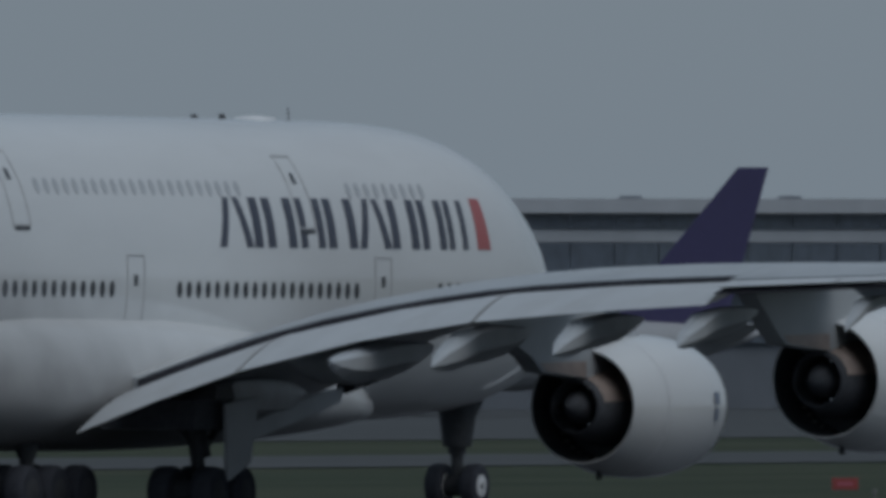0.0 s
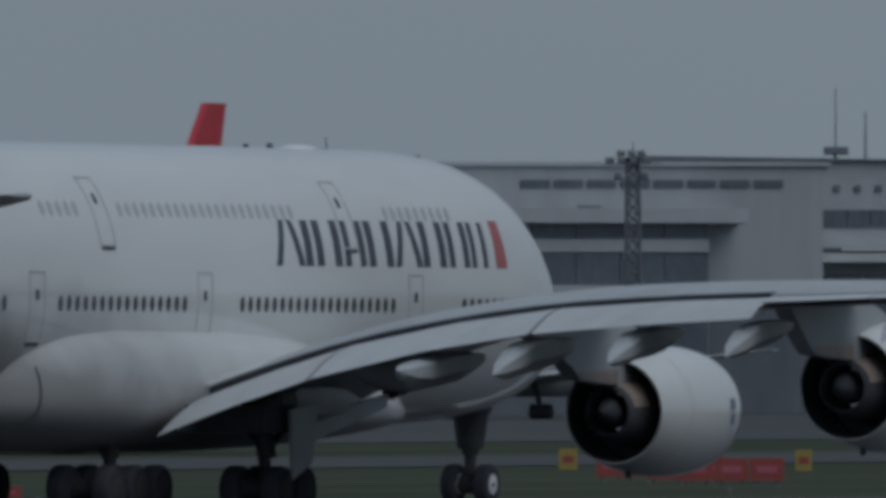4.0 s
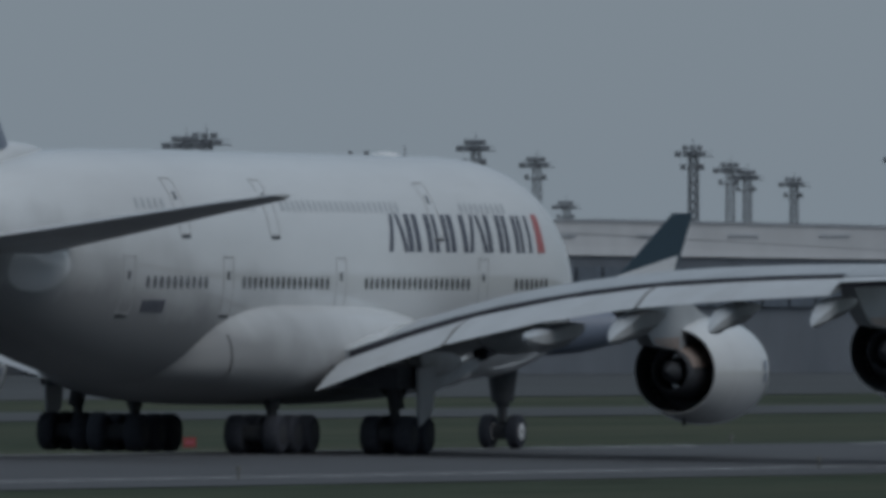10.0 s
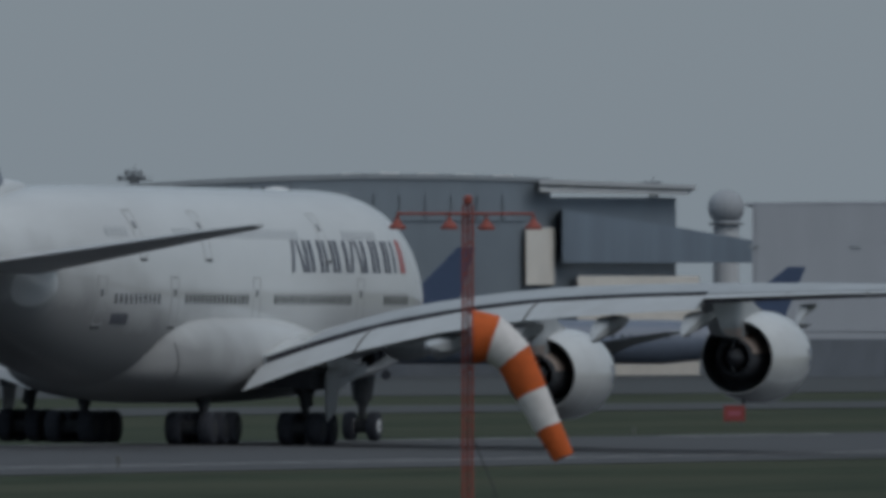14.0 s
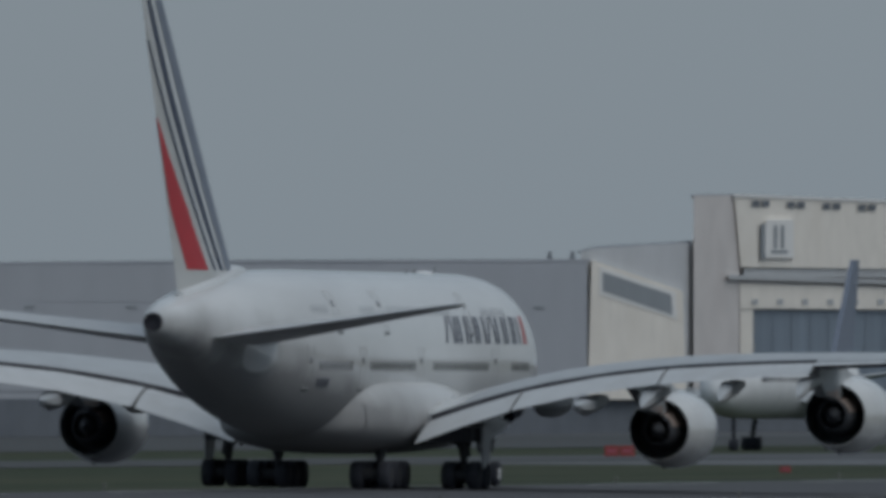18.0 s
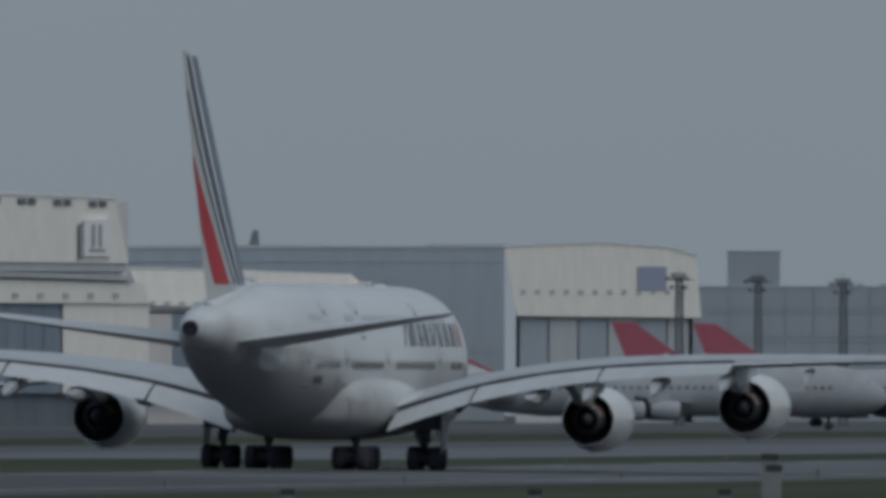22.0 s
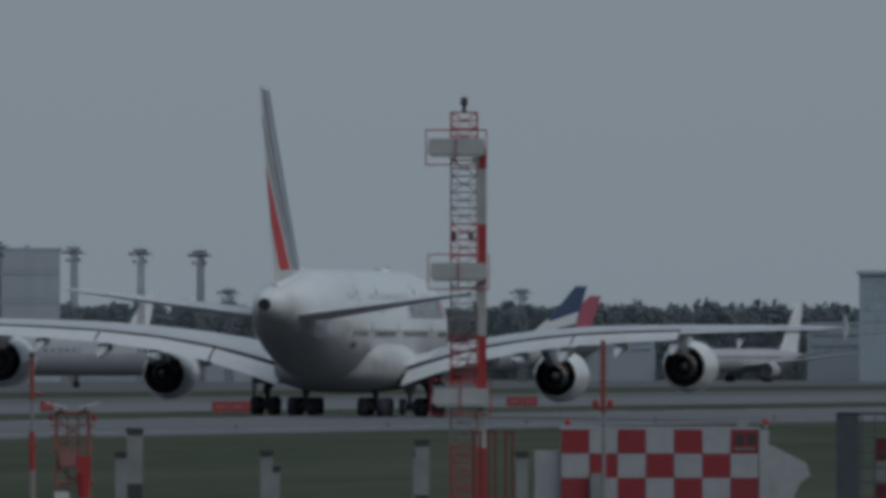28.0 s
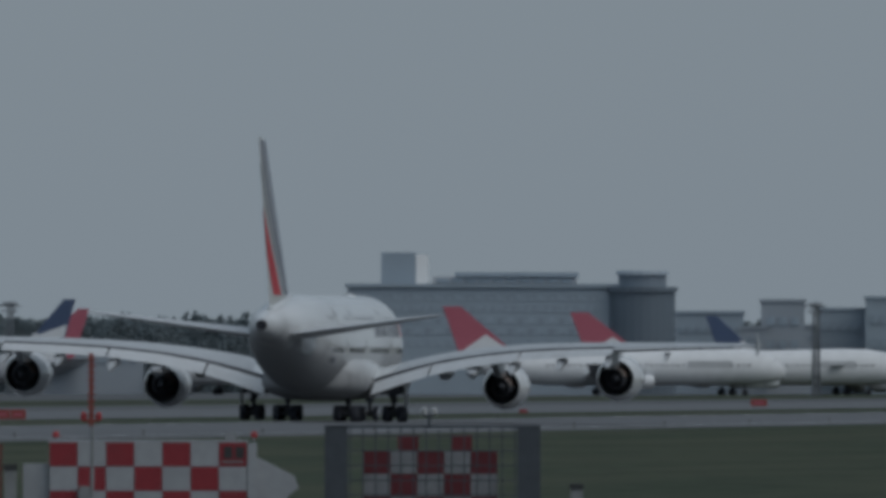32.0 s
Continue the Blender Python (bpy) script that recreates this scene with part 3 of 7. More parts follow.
        # canoe fairings over the flap tracks
        for y, length, deep, wide in ((13.85, 6.4, 1.3, 0.62), (17.5, 6.4, 1.4, 0.52), (21.9, 5.8, 1.25, 0.5), (26.35, 5.2, 1.15, 0.46), (31.5, 3.3, 0.6, 0.28)):
            rings = []
            tail = wing_point(y, 1.0)
            le, te, z, t, rise = wing_at(y)
            blunt = ((0.0, 0.02, 0.14), (0.1, 0.5, 0.12), (0.3, 0.9, 0.08), (0.55, 1.0, 0.0), (0.78, 0.9, -0.06), (0.9, 0.66, -0.1), (0.97, 0.35, -0.12), (1.0, 0.05, -0.13))
            pointed = ((0.0, 0.02, 0.14), (0.1, 0.40, 0.14), (0.28, 0.78, 0.12), (0.48, 0.95, 0.08), (0.66, 0.92, -0.04), (0.8, 0.74, -0.2), (0.92, 0.46, -0.4), (1.0, 0.06, -0.62))
            for u, s, dz in blunt if y < 14 else pointed:
                cx = tail.x + length * 0.68 - length * u
                cz = z - 0.35 - 0.13 * (tail.x + 2.0 - cx) * (0 if cx > tail.x else 0.4) - deep * 0.34 + dz
                rings.append([(cx, side * (y + wide * s * math.cos(radians(30 + 60 * k))), cz + deep * (0.14 if k < 3 else 0.6) * s * math.sin(radians(30 + 60 * k))) for k in range(6)])
            part("flap_track_fairing", Mesh().loft(rings), WING_GREY, wing, "pointed canoe-shaped fairing")
        # short rounded fairing between the gear and the inner engine
        part("flap_track_fairing", Mesh().loft([[(x, side * (10.7 + 0.5 * f * math.cos(2 * math.pi * k / 14)), zc + 0.15 + 0.6 * f * math.sin(2 * math.pi * k / 14)) for k in range(14)]
                                               for x, zc, f in ((-29.2, 4.35, 0.05), (-30.0, 4.3, 0.5), (-31.5, 4.2, 0.9), (-33.5, 4.1, 1.0), (-35.5, 4.05, 0.85), (-37.0, 4.1, 0.45), (-37.8, 4.2, 0.05))]), WING_GREY, wing, "short rounded fairing", True)
        # pylons and engines
        for y, x_exit, z in ((14.79, -27.5, 3.10), (25.83, -36.0, 3.95)):
            le, te, zt, t, rise = wing_at(y)
            outline = [(x_exit + 3.8, z + 1.85), (x_exit + 2.2, z + 2.15), (le - 0.2, wing_point(y, 0.02).z + 0.1), (le - (le - te) * 0.6, wing_point(y, 0.6).z - 0.3), (x_exit - 3.9, z + 1.35), (x_exit - 3.2, z + 0.95), (x_exit - 0.4, z + 0.78), (x_exit + 1.6, z + 1.0)]
            # grey instead of white, so the wing's shade sits in the pylon colour
            pyl = part("pylon", Mesh().prism(outline, side * y - 0.28, side * y + 0.28, axis=1), WING_GREY, wing, "engine pylon painted grey for the shade of the wing")
            part("pylon_heat_shield", Mesh().prism([(x_exit - 3.0, z + 0.98), (x_exit - 0.4, z + 0.8), (x_exit - 0.4, z + 1.25), (x_exit - 3.4, z + 1.2)], side * y - 0.30, side * y + 0.30, axis=1), COPPER, pyl, "heat-stained metal shield")
            nacelle(plane, x_exit, side * y + (0.3 if side > 0 else 0.0), z - (0.1 if side > 0 else 0.0), "white engine nacelle with a dark exhaust")
        # air outlets and a long open door under the wing root
        part("bay_fairing", Mesh().loft([[(x, side * 6.4, zc - h), (x, side * 6.9, zc - h * 0.8), (x, side * 7.0, zc), (x, side * 6.9, zc + h * 0.9), (x, side * 6.4, zc + h)] for x, zc, h in ((-33.2, 3.3, 0.3), (-33.0, 3.3, 0.46), (-31.0, 3.32, 0.5), (-29.4, 3.3, 0.42), (-28.6, 3.4, 0.1))]), BELLY_GREY, plane, "grey fairing behind the gear bay", True)
        part("hinged_door", Mesh().prism([(-30.8, 2.05), (-25.0, 3.12), (-24.75, 3.55), (-26.2, 3.4), (-30.6, 2.62)], side * 6.25 - 0.05, side * 6.25 + 0.05, axis=1), WING_GREY, plane, "long pale door hanging open")
        for xa, za in ((-24.7, 3.66), (-23.5, 3.86)):
            part("air_outlet", Mesh().tube((xa, side * 6.3, za), (xa + 0.95, side * 6.3, za + 0.12), 0.30, 0.26, 12), GAP_SHADE, plane, "dark round air outlet", True)
        # wing-gear door and bay
        part("gear_door", Mesh().prism([(-34.1, 1.0), (-32.7, 1.5), (-32.2, 3.3), (-34.3, 3.1)], side * 7.2 - 0.05, side * 7.2 + 0.05, axis=1), WING_GREY, plane, "open grey gear door")
        # solid dark box: the open bay's shade is painted, not hollowed out
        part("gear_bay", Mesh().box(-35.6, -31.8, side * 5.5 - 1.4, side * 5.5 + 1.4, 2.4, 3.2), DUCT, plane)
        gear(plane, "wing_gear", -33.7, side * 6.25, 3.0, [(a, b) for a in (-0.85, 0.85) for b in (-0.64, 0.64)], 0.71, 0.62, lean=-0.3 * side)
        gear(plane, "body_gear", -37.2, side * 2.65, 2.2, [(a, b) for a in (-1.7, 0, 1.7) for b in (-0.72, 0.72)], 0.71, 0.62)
        # tailplane
        st = []
        for u, le, te, z, t in ((1.2, -57.6, -67.6, 7.45, 1.0), (4.0, -60.2, -68.6, 7.8, 0.8), (8.0, -63.7, -70.1, 8.32, 0.58), (12.0, -67.2, -71.5, 8.86, 0.38), (14.6, -69.5, -72.3, 9.18, 0.22), (15.15, -70.6, -72.5, 9.25, 0.1)):
            ring = []
            for s, h in AERO[::-1]:
                ring.append((le + (te - le) * s, side * u, z + h * t))
            for s, h in AERO[1:-1]:
                ring.append((le + (te - le) * s, side * u, z - h * t))
            st.append(ring)
        part("tailplane", Mesh().loft(st), FLAP_GREY, plane, "pale grey tailplane", True)
        rings = []
        for x, s in ((-55.5, 0.02), (-57, 0.5), (-60, 0.95), (-64, 1.0), (-67.5, 0.7), (-70, 0.05)):
            w = smooth_table(F_WIDE, x)
            rings.append([(x, side * (w * 0.75 + 0.55 * s * math.cos(2 * math.pi * k / 16)), 7.55 + 0.1 * s + 0.9 * s * math.sin(2 * math.pi * k / 16)) for k in range(16)])
        part("tailplane_root", Mesh().loft(rings), GRIMY_SHADED, plane, "", True)
        # clean rubbing plate below the root
        grid = []
        for q in (0.0, 0.35, 0.7, 0.92, 1.0):
            row = []
            for k in range(28):
                x, z = -61.5 + 2.4 * q * math.cos(2 * math.pi * k / 28), 6.75 + 0.95 * q * math.sin(2 * math.pi * k / 28)
                yy, lean = fuse_side(x, z)
                row.append((x, side * (yy + (0.03 if q < 0.95 else -0.02)), z))
            grid.append(row)
        part("rubbing_plate", Mesh().quadgrid(grid, close_v=True), WHITE, plane, "clean white plate below the tailplane root", True)
    gear(plane, "nose_gear", -3.8, 0.0, 3.2, [(0, -0.55), (0, 0.55)], 0.64, 0.46, rim_mat=WHITE_OLD)
    part("steering_collar", Mesh().tube((-3.8, 0, 1.75), (-3.8, 0, 3.1), 0.42, 0.6, 14), STRUT, plane, "dark steering collar", True)
    # fin with its stripes
    def fin_le(z):
        return -57.9 - 1.06 * (z - 10.8) if z > 10.8 else -57.9 + (10.8 - z) * 1.6

    def fin_te(z):
        return -68.3 - 0.533 * (z - 10.0)
    rings = []
    for z in (9.2, 10.0, 10.8, 12, 14, 16, 18, 20, 22, 23.6, 24.1, 24.25):
        le, te = fin_le(z), fin_te(z)
        if z > 24:
            le -= (z - 23.9) * 3.0
        t = 0.95 - 0.055 * (z - 9)
        rings.append([(le + (te - le) * s, h * t, z) for s, h in AERO[::-1]] + [(le + (te - le) * s, -h * t, z) for s, h in AERO[1:-1]])
    fin = part("fin", Mesh().loft(rings), WHITE, plane, "tall white fin with red and dark blue stripes", True)
    part("fin_fillet", Mesh().loft([[(x, w * math.cos(2 * math.pi * k / 14), z + h * math.sin(2 * math.pi * k / 14)) for k in range(14)] for x, w, z, h in ((-54.5, 0.05, 10.8, 0.1), (-56, 0.3, 10.75, 0.35), (-58, 0.5, 10.65, 0.5), (-60, 0.6, 10.4, 0.5), (-64, 0.6, 10.0, 0.4), (-68, 0.3, 9.6, 0.2))]), WHITE, fin, "", True)

    def stripe(name, mat, s_mid, width, z0, z1, label=""):
        for side in (-1, 1):
            grid = []
            for i in range(15):
                z = z0 + (z1 - z0) * i / 14
                le, te = fin_le(z), fin_te(z)
                t = 0.95 - 0.055 * (z - 9)
                row = []
                for j in range(5):
                    s = lerp(s_mid, z) + lerp(width, z) * (j / 4 - 0.5)
                    s = min(0.985, max(0.0, s))
                    h = lerp(AERO, 1 - s)
                    row.append((te + (le - te) * s, side * (h * t + 0.02), z))
                grid.append(row)
            part(name, Mesh().quadgrid(grid), mat, fin, label)
    stripe("red_stripe", RED, [(10.8, 0.32), (14.0, 0.175), (18.3, 0.01)], [(10.8, 0.31), (14.0, 0.28), (18.3, 0.02)], 10.85, 18.2, "broad tapering red stripe")
    stripe("thin_stripe", STRIPE_NAVY, [(10.8, 0.585), (14.0, 0.45), (20.0, 0.16), (22.0, 0.04)], [(10.8, 0.04), (14.0, 0.05), (20.0, 0.07), (22.0, 0.06)], 10.85, 22.0)
    stripe("dark_stripe", STRIPE_NAVY, [(10.8, 0.70), (14.0, 0.595), (20.0, 0.41), (24.0, 0.30)], [(10.8, 0.07), (14.0, 0.10), (20.0, 0.16), (24.0, 0.20)], 10.85, 24.0)
    stripe("slate_stripe", STRIPE_GREY, [(10.8, 0.87), (14.0, 0.85), (20.0, 0.81), (24.0, 0.79)], [(10.8, 0.16), (14.0, 0.26), (20.0, 0.36), (24.0, 0.40)], 10.85, 24.0)
    return plane


airliner = build_airliner()


# ---- ground: one sheet with the crowned runway in it ----
GZ = -0.5


def ground_z(y):
    d = abs(y - LINE)
    if y > LINE:
        return -0.0158 * d if d < 38 else GZ - 0.1 * max(0.0, 1 - (d - 38) / 60)
    return -0.0105 * d if d < 38 else GZ + 0.1 * max(0.0, 1 - (d - 38) / 40)
GRASS = material("mown_grass", (0.038, 0.050, 0.032), 0.95, vary=0.35, grain=0.8, stain=(0.058, 0.065, 0.043), stain_scale=0.06, stain_lo=0.42, stain_hi=0.62, spec=0.08, stretch=(0.12, 1, 1))
ASPHALT = material("runway_asphalt", (0.056, 0.058, 0.064), 0.8, vary=0.15, grain=0.8, stain=(0.038, 0.039, 0.043), stain_scale=0.02, stretch=(0.1, 1, 1), spec=0.4)
CONCRETE = material("apron_concrete", (0.075, 0.079, 0.085), 0.8, vary=0.12, grain=0.4, stain=(0.058, 0.061, 0.066), stain_scale=0.02, spec=0.3)
PALE_ASPHALT = material("haze_pale_asphalt", (0.092, 0.097, 0.106), 0.75, vary=0.15, grain=0.8, stain=(0.07, 0.073, 0.08), stain_scale=0.02, stretch=(0.1, 1, 1), spec=0.4)
HAZE_CONCRETE = material("haze_pale_concrete", (0.115, 0.122, 0.132), 0.8, vary=0.1, grain=0.4, stain=(0.09, 0.096, 0.104), stain_scale=0.015, spec=0.3)
TAXI_ASPHALT = material("taxiway_asphalt", (0.055, 0.059, 0.062), 0.85, vary=0.15, grain=0.8, stain=(0.044, 0.047, 0.05), stain_scale=0.02, stretch=(0.1, 1, 1), spec=0.3)
LINE_PAINT = material("worn_line_paint", (0.58, 0.59, 0.60), 0.6, vary=0.2, grain=0.5, stain=(0.2, 0.2, 0.2), stain_scale=0.08, stretch=(0.05, 1, 1))


def strip(name, mat, y0, y1, x0, x1, label, lift=0.0, nx=40, zfun=ground_z, kind="structure"):
    ys = [y0 + (y1 - y0) * k / 8 for k in range(9)]
    xs_ = [x0 + (x1 - x0) * k / nx for k in range(nx + 1)]
    return solo(name, Mesh().quadgrid([[(x, y, zfun(y) + lift) for y in ys] for x in xs_]), mat, label, "ground", kind=kind)


ys = [-6000, -2000, -500, 0, 100, 180, LINE - 45, LINE - 39, LINE - 38, LINE - 20, LINE, LINE + 20, LINE + 38, LINE + 39, LINE + 45, LINE + 98, 400, 600, 1000, 2000, 4000, 9000]
xs = [-2000, -500, 0, 200, 400, 600, 800, 1000, 1300, 1600, 2000, 2500, 3000, 4000, 6000, 12000]
solo("ground", Mesh().quadgrid([[(x, y, ground_z(y) - 0.03) for y in ys] for x in xs]), GRASS, "mown airfield grass reaching to the horizon", "ground", kind="structure")
strip("runway", ASPHALT, LINE - 38, LINE + 38, 200, 1180, "grey asphalt of the near part of the runway")
# from here on the asphalt is paler, with distance haze put into it
strip("runway", PALE_ASPHALT, LINE - 38, LINE + 38, 1180, 5200, "far part of the runway, asphalt painted paler for haze")
strip("runway_edge_line", LINE_PAINT, LINE - 30.2, LINE - 29.75, 200, 5200, "white runway edge line", 0.012)
strip("runway_edge_line", LINE_PAINT, LINE + 29.75, LINE + 30.2, 200, 5200, "white runway edge line", 0.012)
for k in range(60):
    strip("centreline_dash", LINE_PAINT, LINE - 0.45, LINE + 0.45, 420 + 50 * k, 450 + 50 * k, "white runway centreline dash", 0.012, nx=2)
# added pale strip: lightens the far grass the way haze does
strip("holding_bay", HAZE_CONCRETE, 336, 404, 1620, 5200, "pale strip added beside the runway to imitate haze", 0.016)
strip("taxiway", TAXI_ASPHALT, 405, 450, 200, 1800, "dark asphalt parallel taxiway", 0.02)
strip("taxiway", CONCRETE, 405, 450, 1800, 5200, "grey concrete parallel taxiway", 0.02)
strip("apron", TAXI_ASPHALT, 525, 1400, 200, 2900, "dark asphalt apron", 0.02)
strip("apron", CONCRETE, 525, 1400, 2900, 6500, "pale concrete apron", 0.02)


# ---- the airport behind: each building stands at a bearing and distance from the tripod ----
# cladding of far buildings is paled, which puts haze into the paint
CLAD_GREY = material("grey_cladding", (0.47, 0.49, 0.51), 0.65, vary=0.05, grain=0.15, stain=(0.43, 0.45, 0.47), stain_scale=0.05, stretch=(3, 1, 0.3))
CLAD_LIGHT = material("light_grey_panels", (0.58, 0.60, 0.63), 0.6, vary=0.05, grain=0.15, stain=(0.53, 0.55, 0.57), stain_scale=0.05)
CLAD_DARK = material("dark_slate_cladding", (0.29, 0.32, 0.35), 0.6, vary=0.06, grain=0.15, stain=(0.26, 0.285, 0.315), stain_scale=0.05)
CLAD_BLUE = material("blue_grey_cladding", (0.35, 0.40, 0.45), 0.6, vary=0.05, grain=0.1, stain=(0.32, 0.365, 0.41), stain_scale=0.04)
TWIN_PALE = material("pale_warm_hangar_panels", (0.66, 0.63, 0.62), 0.6, vary=0.06, grain=0.2, stain=(0.60, 0.565, 0.555), stain_scale=0.06)
CREAM = material("cream_hangar_panels", (0.88, 0.84, 0.775), 0.6, vary=0.05, grain=0.2, stain=(0.83, 0.785, 0.715), stain_scale=0.06)
ROOF_PALE = material("pale_metal_roof", (0.55, 0.56, 0.58), 0.6, vary=0.06, grain=0.12, stain=(0.48, 0.49, 0.51), stain_scale=0.03)
GLAZING = glass_material("dark_blue_glazing", (0.17, 0.20, 0.235), 0.3)
SHUTTER = material("maroon_door_paint", (0.20, 0.135, 0.15), 0.6, vary=0.08, grain=0.4)
HANGAR_DOOR = material("blue_hangar_door", (0.20, 0.25, 0.31), 0.55, vary=0.15, grain=0.1, stretch=(4, 1, 0.2))
MAST_STEEL = material("grey_mast_steel", (0.15, 0.165, 0.185), 0.55, vary=0.1, grain=2.0)
RADOME = material("white_radome", (0.55, 0.56, 0.58), 0.5, vary=0.05, grain=0.3)
BLUE_MARK = material("blue_logo_paint", (0.30, 0.34, 0.45), 0.5, vary=0.05)
BRIGHT_TRIM = material("bright_white_trim", (0.86, 0.86, 0.85), 0.45, vary=0.04)

HANGAR_PLAIN = material("plain_blue_grey_hangar_panels", (0.40, 0.425, 0.47), 0.65, vary=0.03, grain=0.1, stain=(0.37, 0.395, 0.44), stain_scale=0.03)
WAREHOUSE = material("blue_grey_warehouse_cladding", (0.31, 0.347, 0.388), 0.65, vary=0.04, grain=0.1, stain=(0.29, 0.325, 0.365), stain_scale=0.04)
BLOCK_GREY = material("pale_grey_block_cladding", (0.37, 0.395, 0.43), 0.65, vary=0.07, grain=0.15, stain=(0.32, 0.345, 0.38), stain_scale=0.05, stretch=(1, 1, 4))
BLOCK_LIGHT = material("light_grey_block_bands", (0.48, 0.505, 0.53), 0.6, vary=0.06, grain=0.15, stain=(0.385, 0.41, 0.435), stain_scale=0.05)
TOWER_DARK = material("dark_tower_cladding", (0.13, 0.165, 0.20), 0.65, vary=0.05, grain=0.1, stain=(0.12, 0.15, 0.185), stain_scale=0.04)
TERMINAL_GREY = material("terminal_grey_cladding", (0.36, 0.38, 0.41), 0.65, vary=0.08, grain=0.15, stain=(0.26, 0.28, 0.31), stain_scale=0.05, stretch=(3, 1, 0.3), spec=0.2)
TERMINAL_LIGHT = material("terminal_light_panels", (0.40, 0.425, 0.46), 0.6, vary=0.08, grain=0.15, stain=(0.35, 0.37, 0.40), stain_scale=0.05)
TERMINAL_DARK = material("terminal_dark_cladding", (0.16, 0.178, 0.205), 0.6, vary=0.08, grain=0.15, stain=(0.11, 0.127, 0.152), stain_scale=0.05, spec=0.05)
TERMINAL_TRIM = material("terminal_white_trim", (0.62, 0.63, 0.64), 0.5, vary=0.05)
TERMINAL_GLASS = glass_material("terminal_dark_glazing", (0.09, 0.11, 0.14), 0.3, 0.2)
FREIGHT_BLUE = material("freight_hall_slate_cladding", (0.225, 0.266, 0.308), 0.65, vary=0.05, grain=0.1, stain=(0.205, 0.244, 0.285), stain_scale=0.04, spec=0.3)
# office wall and glass tones kept pale and close to imitate haze
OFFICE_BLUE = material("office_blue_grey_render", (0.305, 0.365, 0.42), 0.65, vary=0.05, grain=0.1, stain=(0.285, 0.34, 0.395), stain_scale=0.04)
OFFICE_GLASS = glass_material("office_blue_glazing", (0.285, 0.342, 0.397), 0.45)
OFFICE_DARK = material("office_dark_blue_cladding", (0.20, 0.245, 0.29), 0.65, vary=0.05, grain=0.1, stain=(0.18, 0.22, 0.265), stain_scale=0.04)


class Site:
    """A spot seen square on: X(az) runs to the right, Z(el) up, y away from the camera."""

    def __init__(self, az, dist):
        self.az, self.dist = az, dist
        self.m, self.made = place(az, dist, 0, az - 90), []

    def X(self, az):
        return self.dist * math.tan(radians(self.az - az))

    def Z(self, el):
        return GZ if el is None else EYE_Z + self.dist * math.tan(radians(el))

    def wall(self, name, parent, az0, az1, el0, el1, y0, y1, mat, label=""):
        return part(name, Mesh().box(self.X(az0), self.X(az1), y0, y1, self.Z(el0), self.Z(el1)), mat, parent, label)

    def outline(self, name, parent, pts, y0, y1, mat, label=""):
        """pts: pairs (az, el) round a face."""
        return part(name, Mesh().prism([(self.X(a), self.Z(e)) for a, e in pts], y0, y1, axis=1), mat, parent, label)

    def panes(self, name, parent, az0, az1, el0, el1, n, y0, y1, mat, gap=0.12):
        x0, x1, z0, z1 = self.X(az0), self.X(az1), self.Z(el0), self.Z(el1)
        w = (x1 - x0) / n
        data = Mesh().box(-w / 2 * (1 - gap), w / 2 * (1 - gap), y0, y1, z0, z1).data(name, mat)
        for k in range(n):
            part(name, data, None, parent).location.x = x0 + w * (k + 0.5)

    def thing(self, name, label, category, group=""):
        self.made.append(thing(name, label, category, group, self.m))
        return self.made[-1]

    def face_runway(self):
        """Shear the buildings made here along the camera's sight lines: fronts run parallel with the runway, the view
        of them stays.
        """
        for ob in [c for t in self.made for c in t.children_recursive]:
            me, at = ob.data.copy(), ob.location.copy()
            for v in me.vertices:
                p = v.co + at
                f = math.sin(radians(self.az)) / math.sin(radians(self.az) - math.atan(p.x / self.dist))
                v.co = (p.x * f, p.y + self.dist * (f - 1), GZ if p.z < GZ + 0.01 else EYE_Z + (p.z - EYE_Z) * f)
            ob.data, ob.location = me, (0, 0, 0)


# terminal with a long low roof
s = Site(24.4, 1900)
b = s.thing("terminal_building", "long low grey terminal with dark glazed bands", "building")
s.wall("wall", b, 26.8, 22.6, None, 0.385, 1.0, 60, TERMINAL_GREY)
# added dark strip: murky haze at the wall foot, painted on
s.wall("ground_floor", b, 26.8, 22.6, None, 0.02, 0.1, 0.9, TERMINAL_DARK, "dark strip along the wall foot painted for haze")
s.wall("roof", b, 26.9, 22.5, 0.362, 0.400, -4, 64, TERMINAL_LIGHT, "pale overhanging roof edge")
s.panes("window", b, 26.8, 22.6, 0.322, 0.360, 36, 0.2, 1.2, TERMINAL_GLASS, 0.02)
s.wall("spandrel", b, 26.8, 22.6, 0.286, 0.320, -0.5, 1.2, TERMINAL_LIGHT)
s.panes("window", b, 26.8, 22.6, 0.200, 0.284, 36, 0.2, 1.2, TERMINAL_GLASS, 0.02)
s.wall("canopy", b, 26.8, 22.6, 0.175, 0.198, -6, 1.2, TERMINAL_LIGHT)
s.panes("window", b, 26.8, 22.6, 0.02, 0.17, 30, 0.2, 1.2, TERMINAL_GLASS, 0.03)
for k in range(9):
    s.wall("roof_vent", b, 26.3 - 0.42 * k, 26.24 - 0.42 * k, 0.40, 0.409, 5, 9, TERMINAL_DARK)
s.face_runway()
# block rising behind it
s = Site(23.2, 2020)
b = s.thing("office_block", "plain grey block with a flat roof behind the terminal", "building")
s.wall("wall", b, 23.63, 22.3, None, 0.512, 0, 40, TERMINAL_GREY)
s.wall("ground_floor", b, 22.75, 22.3, None, 0.17, -0.5, -0.1, TERMINAL_DARK, "dark strip along the wall foot painted for haze")
s.wall("parapet", b, 23.65, 22.28, 0.512, 0.5225, -1, 41, TERMINAL_LIGHT)
